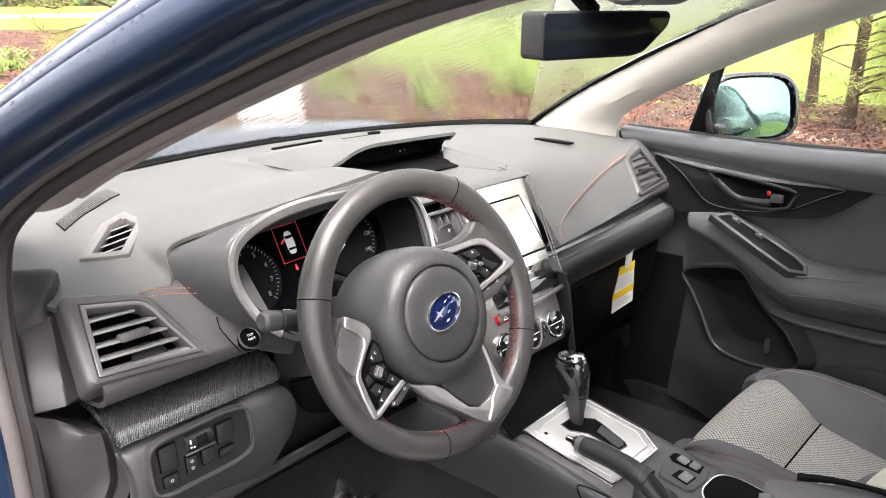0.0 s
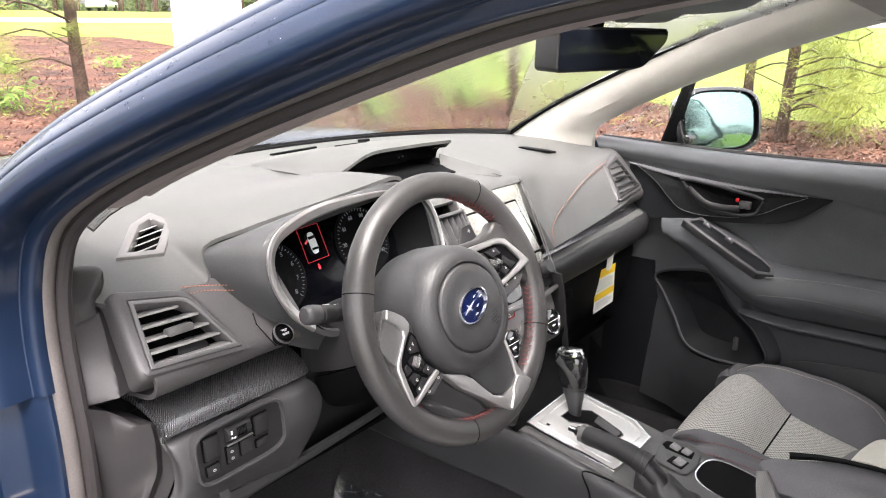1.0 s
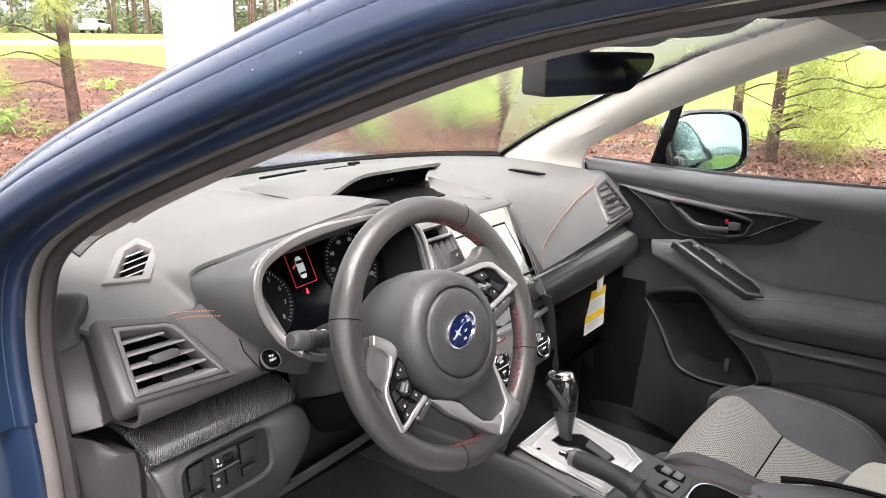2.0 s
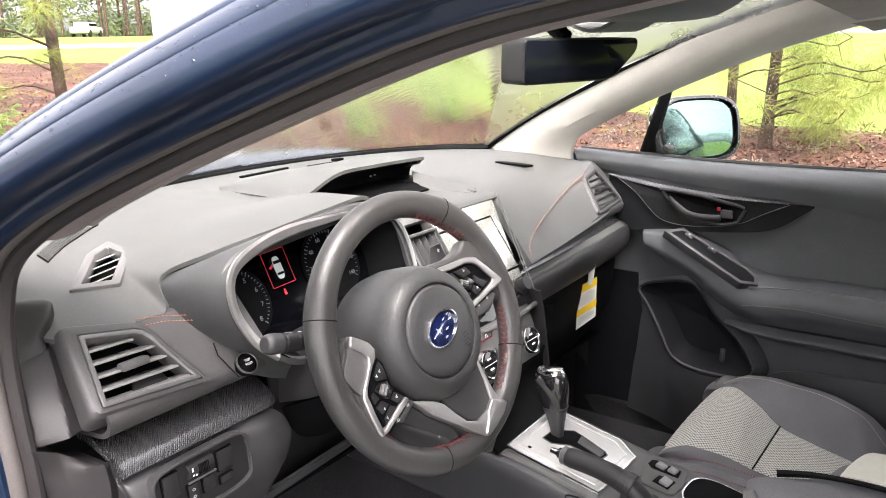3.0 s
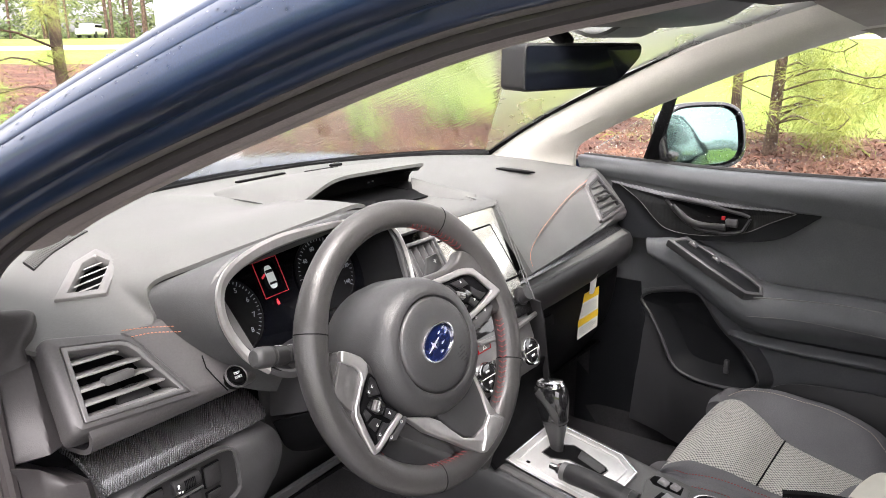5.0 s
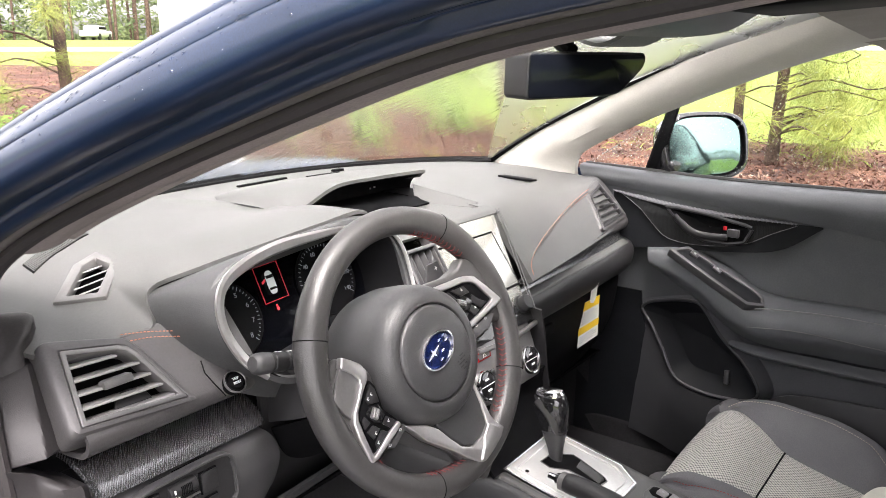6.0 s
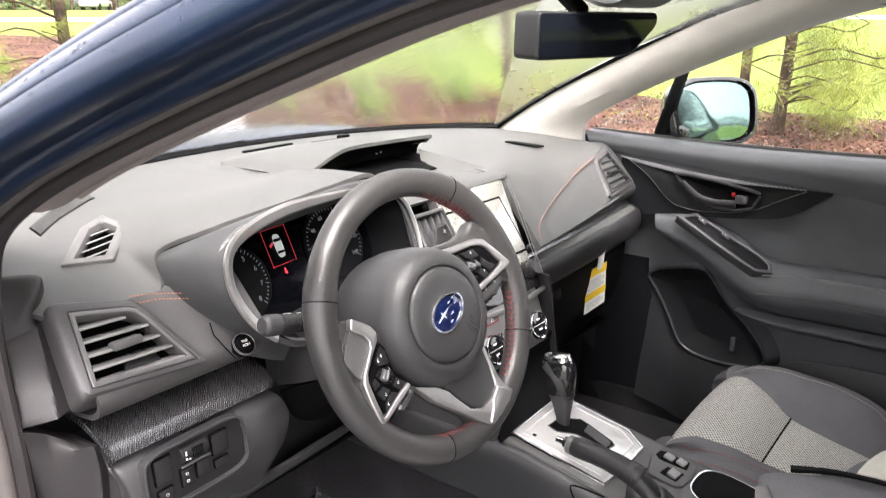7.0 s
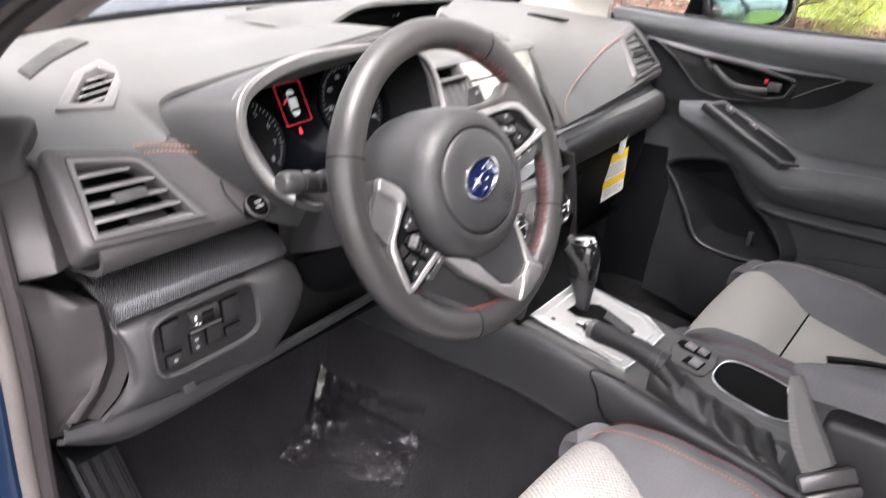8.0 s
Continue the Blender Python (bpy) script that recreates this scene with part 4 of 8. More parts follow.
def band(sign):
    """The slanted band under the pad on one side, with its lip and the shadowed return under it."""
    prof = [(0.290, 1.1210), (0.272, 1.1205), (0.2645, 1.1190), (0.258, 1.1125), (0.234, 1.087), (0.206, 1.057), (0.1985, 1.0480), (0.1962, 1.0420), (0.1975, 1.0345), (0.2005, 1.0285), (0.206, 1.0235), (0.225, 1.0165), (0.30, 1.008)]
    xs = (-0.668, -0.66, -0.64, -0.6, -0.53, -0.47, -0.435) if sign < 0 else (0.545, 0.6, 0.66, 0.692, 0.705)
    shift = {0.705: 0.03, 0.692: 0.004}
    return sheet([[(x, y + shift.get(x, 0), z) for y, z in prof] for x in xs], 150, 72, 0.006)


bands = {-1: part("driver_band", band(-1), band_skin, dash, "smooth moulded band round the side vent"), 1: part("passenger_band", band(1), band_skin, dash)}


def inside(poly, x, y):
    hit = False
    for i in range(len(poly)):
        (x0, y0), (x1, y1) = poly[i - 1], poly[i]
        if (y0 > y) != (y1 > y) and x < (x1 - x0) * (y - y0) / (y1 - y0) + x0:
            hit = not hit
    return hit


def cut(ob, m, poly, depth=0.02):
    """Opens a hole in a sheet where the polygon of m's plane covers it."""
    bm = bmesh.new()
    bm.from_mesh(ob.data)
    inv = m.inverted()
    gone = []
    for f in bm.faces:
        c = inv @ f.calc_center_median()
        if abs(c.z) < depth and inside(poly, c.x, c.y):
            gone.append(f)
    bmesh.ops.delete(bm, geom=gone, context="FACES")
    bm.to_mesh(ob.data)
    bm.free()


def rounded(poly, r):
    """The outline with each corner turned into an arc of five points that begins r away from it."""
    out = []
    for i in range(len(poly)):
        a, b, c = Vector(poly[i - 1]), Vector(poly[i]), Vector(poly[(i + 1) % len(poly)])
        p = b + (a - b).normalized() * min(r, 0.45 * (a - b).length)
        q = b + (c - b).normalized() * min(r, 0.45 * (c - b).length)
        for k in range(5):
            t = k / 4
            out.append(tuple(p * (1 - t) ** 2 + b * 2 * t * (1 - t) + q * t * t))
    return out


def side_vent(sign):
    """A five-cornered air vent in a satin surround, at one end of the dash."""
    m = basis((-0.60, 0.2325, 1.0935), (1, 0, 0), BAND)
    frame_o = flat(m, [(-0.6555, 0.2615, 1.1255), (-0.5930, 0.2525, 1.1156), (-0.5838, 0.2490, 1.1117), (-0.5765, 0.2420, 1.1040), (-0.5680, 0.2270, 1.0875), (-0.5475, 0.1950, 1.0520), (-0.6700, 0.2025, 1.0603)])
    if sign > 0:
        m = Matrix.Diagonal((-1, 1, 1, 1)) @ m
    hole = inset(frame_o, 0.0062)
    cut(bands[sign], m, inset(frame_o, 0.002), 0.03)
    # Far vent in darker trim than the near: shade put into its colour.
    v = part("side_vent", border(inset(frame_o, -0.0005), hole, m @ pose(0, 0, 0.0026), 0.024, 0.0022), satin if sign < 0 else soft_end, dash, "satin grey side air vent" if sign < 0 else "side air vent, darkened in colour as the shaded one")
    face_o = [(-0.0695, 0.0630), (0.0110, 0.0425), (0.0225, 0.0370), (0.0310, 0.0235), (0.0420, -0.0040), (0.0655, -0.0620), (-0.0850, -0.0525)]
    collar = bmesh.new()
    rings = [rounded(inset(face_o, d), r) for d, r in ((-0.0015, 0.012), (-0.0010, 0.012), (-0.0004, 0.012), (0.0012, 0.011), (0.0040, 0.010))]
    rings += [rounded(inset(frame_o, d), 0.0025) for d in (-0.0060, -0.0018, -0.0008, -0.0006)]
    weave_grid(collar, [[m @ Vector((x, y, z)) for x, y in ring] for ring, z in zip(rings, (-0.034, -0.016, -0.008, -0.0032, -0.0006, 0.0010, 0.0020, 0.0012, -0.010))], wrap_v=True)
    bmesh.ops.recalc_face_normals(collar, faces=collar.faces)
    part("vent_collar", collar, band_skin, v, "moulded surround standing proud round the vent")
    part("thumb_wheel", lathe([(0.006, -0.003), (0.0215, -0.003), (0.0225, -0.002), (0.0225, 0.002), (0.0215, 0.003), (0.006, 0.003)], m @ pose(-0.002, -0.0410, -0.013), 36), soft_end, v, "dark thumb wheel under the vent")
    part("throat", border(frame_o, inset(frame_o, 0.0045), m @ pose(0, 0, 0.0), 0.04), deep, v)
    part("throat", prism(frame_o, m @ pose(0, 0, -0.036), 0.004), deep, v)
    ys = [p[1] for p in hole]
    lo, hi = min(ys), max(ys)
    for k in range(5):
        y = lo + (hi - lo) * (k + 0.55) / 5.2
        xs = []
        for i in range(len(hole)):
            (x0, y0), (x1, y1) = hole[i], hole[(i + 1) % len(hole)]
            if (y0 - y) * (y1 - y) < 0:
                xs.append(x0 + (x1 - x0) * (y - y0) / (y1 - y0))
        if len(xs) == 2:
            a, b = min(xs), max(xs)
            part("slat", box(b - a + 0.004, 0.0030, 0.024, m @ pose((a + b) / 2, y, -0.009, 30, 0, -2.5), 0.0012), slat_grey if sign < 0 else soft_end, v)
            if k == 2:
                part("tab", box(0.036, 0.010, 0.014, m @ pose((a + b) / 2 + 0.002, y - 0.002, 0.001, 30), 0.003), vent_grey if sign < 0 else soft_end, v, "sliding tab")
    return v


side_vent(-1)
side_vent(1)

# seams with orange thread
for path in ([(-0.579, 0.2605, 1.1255), (-0.55, 0.2575, 1.121), (-0.517, 0.2505, 1.114)], [(-0.572, 0.2535, 1.1175), (-0.545, 0.2515, 1.1145), (-0.512, 0.2445, 1.107)]):
    part("stitching", stitches([Vector(p) + Vector((-0.009, -0.008, 0.0015)) for p in spline(path, 12)], 0.0042, 0.0032, 0.0007), thread_orange, dash, "orange thread")
SEAM = [(0.586, 0.258, 1.120), (0.52, 0.250, 1.112), (0.455, 0.240, 1.102), (0.40, 0.230, 1.092), (0.345, 0.219, 1.081), (0.29, 0.207, 1.070), (0.248, 0.196, 1.060), (0.205, 0.181, 1.052), (0.178, 0.168, 1.044), (0.160, 0.152, 1.033)]
part("welt", tube(spline(SEAM, 40), 0.0032, 6), soft_top, dash)
for d in (-0.0045, 0.0045):
    part("stitching", stitches([p + Vector((d * 0.4, -0.0028, 0.0028 + d)) for p in spline(SEAM, 40)], 0.0044, 0.0034, 0.00055), thread_orange, dash, "orange thread")


def small_vent(sign):
    """The five-cornered demister vent on top of the dash."""
    n = (-0.151, -0.19, 0.97)
    m = basis((-0.548, 0.397, 1.153), (1, 0, 0), n)
    o = flat(m, [(-0.502, 0.440, 1.166), (-0.496, 0.400, 1.158), (-0.552, 0.343, 1.138), (-0.596, 0.370, 1.140), (-0.536, 0.430, 1.160)])
    if sign > 0:
        m = Matrix.Diagonal((-1, 1, 1, 1)) @ m
    v = part("demister_vent", border(inset(o, -0.004), inset(o, 0.0085), m @ pose(0, 0, 0.0082), 0.018, 0.0025), vent_grey, dash, "satin grey demister vent")
    h = inset(o, 0.0075)
    cut(pad_top, m, inset(o, 0.004), 0.02)
    part("throat", prism(inset(o, 0.003), m @ pose(0, 0, -0.018), 0.003), deep, v)
    part("throat", border(inset(o, 0.005), inset(o, 0.0075), m @ pose(0, 0, 0.004), 0.022), deep, v)
    ys = [p[1] for p in h]
    for k in range(5):
        y = min(ys) + (max(ys) - min(ys)) * (k + 0.6) / 5.2
        xs = []
        for i in range(len(h)):
            (x0, y0), (x1, y1) = h[i], h[(i + 1) % len(h)]
            if (y0 - y) * (y1 - y) < 0:
                xs.append(x0 + (x1 - x0) * (y - y0) / (y1 - y0))
        if len(xs) == 2:
            part("slat", box(max(xs) - min(xs), 0.0016, 0.007, m @ pose(sum(xs) / 2, y, -0.002, 62), 0.0005), slat_grey, v)
    return v


small_vent(-1)
GR = [((-0.450, 0.589), (-0.459, 0.532)), ((-0.488, 0.563), (-0.496, 0.512)), ((-0.533, 0.530), (-0.534, 0.496)), ((-0.570, 0.503), (-0.574, 0.468))]
ga, gb = spline([(x, y, 1.1735) for (x, y), _ in GR], 40), spline([(x, y, 1.1735) for _, (x, y) in GR], 40)


def over_pad(p):
    """The point dropped on the dash pad, a little proud of it."""
    ok, hit, _, _ = pad_top.ray_cast(Vector((p.x, p.y, 1.4)), Vector((0, 0, -1)))
    return Vector((p.x, p.y, (hit.z if ok else 1.160) + 0.0012))


tweeter = part("speaker_grille", shell([[over_pad(a.lerp(b, k / 6)) for k in range(7)] for a, b in zip(ga, gb)], 0.003), deep, dash, "ribbed speaker grille")
part("rib", joined(*[tube([over_pad(a.lerp(b, u)) + Vector((0, 0, 0.001)) for u in (0, 0.25, 0.5, 0.75, 1)], 0.0008, 5) for a, b in zip(ga[1:-1], gb[1:-1])]), soft_top, tweeter)["kind"] = "stuff"

# the pod round the dials
OUTER = [(-0.350, 0.190, 1.018), (-0.415, 0.186, 1.030), (-0.470, 0.200, 1.056), (-0.502, 0.224, 1.082), (-0.524, 0.252, 1.112), (-0.530, 0.278, 1.140), (-0.519, 0.300, 1.154), (-0.466, 0.274, 1.172), (-0.370, 0.254, 1.189), (-0.284, 0.244, 1.200), (-0.212, 0.239, 1.206), (-0.170, 0.240, 1.190), (-0.150, 0.235, 1.140), (-0.148, 0.215, 1.080), (-0.160, 0.19, 1.04)]
RING = [(-0.360, 0.170, 1.022), (-0.425, 0.164, 1.036), (-0.462, 0.168, 1.062), (-0.483, 0.176, 1.084), (-0.497, 0.188, 1.120), (-0.493, 0.199, 1.152), (-0.473, 0.206, 1.173), (-0.432, 0.211, 1.187), (-0.382, 0.214, 1.194), (-0.321, 0.214, 1.196), (-0.254, 0.214, 1.195), (-0.190, 0.211, 1.184), (-0.158, 0.203, 1.155), (-0.150, 0.188, 1.100), (-0.165, 0.165, 1.046)]
c_out, c_ring = spline(OUTER, 72), spline(RING, 72)


def pod():
    rows = []
    for a, b in zip(c_out, c_ring):
        mid = a.lerp(b, 0.55) + Vector((0, -0.006, 0.004))
        rows.append([a + Vector((0, 0.015, -0.030)), a + Vector((0, 0.004, -0.006)), a.lerp(mid, 0.5), mid, mid.lerp(b, 0.6), b, b + Vector((0.0, 0.012, -0.0))])
    return shell(rows, 0.004)


part("instrument_pod", pod(), soft_dark, dash, "dark pod round the dials")
ring_n = []
for i in range(72):
    ring_n.append(Vector((-0.345, 0.17, 1.11)) - c_ring[i] + Vector((0, -0.22, 0.06)))
widths = [0.019 if c.x < -0.38 else max(0.006, 0.019 - 0.09 * (c.x + 0.38)) for c in c_ring]
part("pod_ring", strip([c + Vector((0.004, -0.0035, 0)) for c in c_ring[9:]], widths[9:], 0.005, [tuple(n) for n in ring_n][9:]), silver, dash, "satin silver trim ring")
part("pod_liner", shell([[p + Vector((0.006, 0.0, -0.001)), p.lerp(Vector((-0.33, 0.27, 1.115)), 0.12) + Vector((0, 0.04, 0)), p.lerp(Vector((-0.33, 0.29, 1.115)), 0.16) + Vector((0, 0.075, 0))] for p in c_ring], 0.002), deep, dash)

# dials
CL = basis((-0.330, 0.262, 1.108), (1, 0, 0), (0, -0.92, 0.40))
cluster = part("dial_panel", prism(ellipse(0.168, 0.080, 40, 0, 3), CL @ pose(0, -0.008, 0), 0.012, 0.002), screen_black, dash, "black dial panel")


def dial(cx, cy, r, numbers, a0, a1, size):
    part("dial", lathe([(r, -0.001), (r, 0.0022), (r - 0.0025, 0.003), (r - 0.0035, 0.0012), (0.001, 0.0010)], CL @ pose(cx, cy, 0.0012), 48), deep, cluster)
    n = len(numbers)
    ticks = []
    for k in range((n - 1) * 5 + 1):
        a = radians(a0 + (a1 - a0) * k / ((n - 1) * 5))
        l = 0.006 if k % 5 == 0 else 0.0032
        ticks.append(box(l, 0.0009, 0.0006, CL @ pose(cx + math.cos(a) * (r - 0.006), cy + math.sin(a) * (r - 0.006), 0.0034, 0, 0, math.degrees(a)), 0))
    part("scale_mark", joined(*ticks), dim_glow, cluster)["kind"] = "stuff"
    for k, text in enumerate(numbers):
        a = radians(a0 + (a1 - a0) * k / (n - 1))
        writing(text, size, CL @ pose(cx + math.cos(a) * (r - 0.0155), cy + math.sin(a) * (r - 0.0155), 0.0036), dim_glow, cluster, "numeral")
    a = radians(a0)
    part("needle", box(r * 0.72, 0.0018, 0.0012, CL @ pose(cx + math.cos(a) * r * 0.55, cy + math.sin(a) * r * 0.55, 0.0052, 0, 0, math.degrees(a)), 0.0004), white_mark, cluster)


dial(-0.105, -0.012, 0.052, ["0", "1", "2", "3", "4", "5", "6", "7", "8"], 225, -45, 0.0095)
dial(0.078, 0.004, 0.056, ["0", "20", "40", "60", "80", "100", "120", "140"], 215, -35, 0.0088)
red_frame = [(-0.0215, -0.026), (0.0215, -0.026), (0.0215, 0.026), (-0.0215, 0.026)]
DX = CL @ pose(-0.022, 0.022, 0.0034, 0, 0, 3)
part("warning_frame", border(red_frame, inset(red_frame, 0.0006), DX, 0.0006), red_glow, cluster, "thin red frame on the display")
icon = part("car_symbol", prism(ellipse(0.0070, 0.0165, 24, 0, 3.2), DX @ pose(0, 0, 0.0004), 0.0005), white_glow, cluster, "small white car symbol")
part("symbol_glass", joined(prism([(-0.0058, 0.006), (0.0058, 0.006), (0.0068, 0.0105), (-0.0068, 0.0105)], DX @ pose(0, 0, 0.0010), 0.0005), prism([(-0.0066, -0.0105), (0.0066, -0.0105), (0.0055, -0.007), (-0.0055, -0.007)], DX @ pose(0, 0, 0.0010), 0.0005)), deep, icon)
part("symbol_door", prism([(-0.0082, 0.004), (-0.0145, 0.0005), (-0.0155, 0.0035), (-0.0085, 0.0075)], DX @ pose(0, 0, 0.0006), 0.0005), red_glow, icon)
part("warning_mark", joined(box(0.0042, 0.0052, 0.0006, DX @ pose(-0.004, -0.037, 0), 0), box(0.0024, 0.0026, 0.0006, DX @ pose(-0.004, -0.0325, 0), 0)), red_glow, cluster, "small red warning mark")

# trip button and the panel edge below the pod
BT = basis((-0.4835, 0.1927, 1.0467), (1, 0, 0), BAND)
knob = part("trip_button", lathe([(0.0135, -0.006), (0.0135, 0.004), (0.0125, 0.0055), (0.0115, 0.0045), (0.0105, 0.0035), (0.0095, 0.0062), (0.0088, 0.007), (0.001, 0.0074)], BT, 36), deep, dash, "round black push button")
part("button_rim", lathe([(0.0145, 0.002), (0.0148, 0.0045), (0.0140, 0.0058), (0.0132, 0.005), (0.0132, 0.002)], BT, 36), satin, knob)
writing("TRIP", 0.0048, BT @ pose(0, 0.0024, 0.0078), white_mark, knob)
writing("RESET", 0.0042, BT @ pose(0, -0.0028, 0.0078), white_mark, knob)

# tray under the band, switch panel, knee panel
# Near-black back of the tray: the recess shade is put into its colour.
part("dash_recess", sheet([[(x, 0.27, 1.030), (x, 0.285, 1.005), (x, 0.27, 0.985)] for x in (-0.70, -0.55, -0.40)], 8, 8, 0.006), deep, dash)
part("carbon_tray", sheet([[(x, 0.285 - s, 1.004), (x, 0.250 - s, 1.0020), (x, 0.226 - s, 0.9965), (x, 0.206 - s, 0.9870), (x, 0.1955 - s, 0.9765), (x, 0.1945 - s, 0.9735), (x, 0.202 - s, 0.9700)] for x, s in ((-0.662, 0.002), (-0.655, 0.0), (-0.60, 0.0), (-0.52, 0.0), (-0.452, -0.001), (-0.436, -0.005), (-0.429, -0.013))], 60, 40, 0.006), carbon_foil, dash, "carbon-patterned trim shelf")
knee = part("knee_panel", sheet([
    [(-0.662, 0.212, 0.968), (-0.663, 0.204, 0.958), (-0.657, 0.200, 0.940), (-0.656, 0.201, 0.905), (-0.668, 0.204, 0.880), (-0.686, 0.208, 0.862)],
    [(-0.645, 0.205, 0.968), (-0.645, 0.190, 0.955), (-0.640, 0.183, 0.925), (-0.638, 0.187, 0.895), (-0.642, 0.196, 0.872), (-0.648, 0.207, 0.858)],
    [(-0.54, 0.205, 0.968), (-0.54, 0.188, 0.955), (-0.54, 0.180, 0.925), (-0.54, 0.186, 0.89), (-0.54, 0.196, 0.866), (-0.54, 0.207, 0.850)],
    [(-0.47, 0.205, 0.968), (-0.47, 0.184, 0.955), (-0.465, 0.178, 0.925), (-0.46, 0.186, 0.885), (-0.462, 0.196, 0.86), (-0.466, 0.207, 0.838)],
    [(-0.438, 0.210, 0.966), (-0.428, 0.194, 0.953), (-0.420, 0.190, 0.925), (-0.427, 0.196, 0.888), (-0.440, 0.204, 0.868), (-0.455, 0.215, 0.845)],
], 110, 80, 0.006), plastic, dash, "black grained knee panel")
facets = [
    [(-0.738, 0.30, 1.028), (-0.738, 0.227, 1.033), (-0.738, 0.235, 0.992), (-0.738, 0.246, 0.955), (-0.738, 0.259, 0.912), (-0.738, 0.275, 0.840)],
    [(-0.711, 0.30, 1.010), (-0.711, 0.231, 1.017), (-0.707, 0.221, 0.979), (-0.707, 0.221, 0.941), (-0.711, 0.229, 0.905), (-0.717, 0.250, 0.840)],
    [(-0.684, 0.28, 0.992), (-0.684, 0.206, 0.997), (-0.680, 0.206, 0.961), (-0.681, 0.206, 0.933), (-0.696, 0.206, 0.907), (-0.722, 0.212, 0.880)],
    [(-0.678, 0.28, 0.990), (-0.678, 0.201, 0.997), (-0.674, 0.201, 0.968), (-0.676, 0.201, 0.935), (-0.689, 0.202, 0.905), (-0.714, 0.208, 0.876)],
    [(-0.666, 0.28, 0.984), (-0.666, 0.214, 0.989), (-0.661, 0.213, 0.955), (-0.662, 0.213, 0.924), (-0.676, 0.213, 0.897), (-0.700, 0.213, 0.872)],
    [(-0.655, 0.28, 0.972), (-0.657, 0.208, 0.976), (-0.650, 0.205, 0.941), (-0.651, 0.205, 0.913), (-0.665, 0.207, 0.886), (-0.690, 0.210, 0.866)]]
part("knee_end", shell([line(c, 41) for c in zip(*[[Vector(p) for p in line(r, 34)] for r in facets])], 0.006), end_plastic, dash, "faceted end of the lower dash")
part("lower_trim", sheet([
    [(-0.720, 0.222, 0.862), (-0.720, 0.226, 0.846), (-0.720, 0.245, 0.835)],
    [(-0.665, 0.206, 0.862), (-0.663, 0.212, 0.835), (-0.660, 0.240, 0.806)],
    [(-0.590, 0.205, 0.853), (-0.588, 0.210, 0.828), (-0.588, 0.240, 0.800)],
    [(-0.475, 0.206, 0.845), (-0.475, 0.212, 0.828), (-0.475, 0.240, 0.806)],
    [(-0.310, 0.215, 0.842), (-0.310, 0.222, 0.826), (-0.310, 0.250, 0.804)],
    [(-0.235, 0.220, 0.842), (-0.235, 0.228, 0.826), (-0.235, 0.255, 0.806)]], 40, 12, 0.006), plastic, dash, "lower edge of the knee panel")
ends = [
    [(-0.7335, 0.310, 1.122), (-0.7335, 0.295, 1.108), (-0.7350, 0.275, 1.080), (-0.7355, 0.260, 1.050), (-0.7345, 0.244, 1.026), (-0.7345, 0.275, 1.010)],
    [(-0.7080, 0.300, 1.114), (-0.7150, 0.2754, 1.106), (-0.7230, 0.254, 1.078), (-0.7285, 0.243, 1.055), (-0.7320, 0.2345, 1.031), (-0.7300, 0.270, 1.013)],
    [(-0.6760, 0.305, 1.117), (-0.6800, 0.2800, 1.1150), (-0.6901, 0.2519, 1.0851), (-0.6975, 0.2290, 1.0590), (-0.7045, 0.2130, 1.0370), (-0.7000, 0.250, 1.018)],
    [(-0.6500, 0.320, 1.110), (-0.6550, 0.300, 1.104), (-0.6650, 0.272, 1.078), (-0.6700, 0.247, 1.052), (-0.6700, 0.232, 1.032), (-0.6700, 0.262, 1.014)]]
part("panel_split", tube([BT @ Vector(p) for p in ((-0.0265, 0.040, 0.0035), (-0.0300, 0.024, 0.0035), (-0.0250, 0.004, 0.0035), (-0.0200, -0.012, 0.0035))], 0.0009, 6), deep, dash)
part("dash_end", shell([line(c, 31) for c in zip(*[[Vector(p) for p in line(r, 34)] for r in ends])], 0.006), end_plastic, dash, "faceted outer end of the dash")
# Side facet below the pad's ledge; its shade is put into the colour.
part("end_block", sheet([
    [(-0.700, 0.400, 1.145), (-0.705, 0.362, 1.156), (-0.716, 0.322, 1.138), (-0.7230, 0.292, 1.118), (-0.7200, 0.278, 1.100)],
    [(-0.672, 0.380, 1.148), (-0.678, 0.342, 1.157), (-0.690, 0.312, 1.144), (-0.7020, 0.290, 1.124), (-0.7010, 0.278, 1.105)],
    [(-0.646, 0.365, 1.146), (-0.652, 0.322, 1.156), (-0.667, 0.300, 1.146), (-0.6840, 0.288, 1.130), (-0.6830, 0.279, 1.110)],
    [(-0.640, 0.365, 1.135), (-0.646, 0.325, 1.140), (-0.660, 0.306, 1.132), (-0.6760, 0.294, 1.120), (-0.6750, 0.288, 1.104)]], 24, 24, 0.006), end_plastic, dash, "moulded block at the foot of the pillar, coloured dark for shade")

SW = basis((-0.574, 0.1775, 0.940), (1, 0, 0.02), (0.0, -0.985, 0.07))
pocket = [(x + 0.005, y - 0.006) for x, y in ellipse(0.069, 0.035, 40, 0, 5)]
cut(knee, SW, inset(pocket, 0.002), 0.03)
panel = part("switch_panel", border(inset(pocket, -0.0022), inset(pocket, 0.0012), SW @ pose(0, 0, 0.0008), 0.014, 0.0008), plastic, dash, "recessed switch panel")
part("panel_floor", prism(inset(pocket, 0.001), SW @ pose(0, 0, -0.006), 0.004), soft_end, panel)
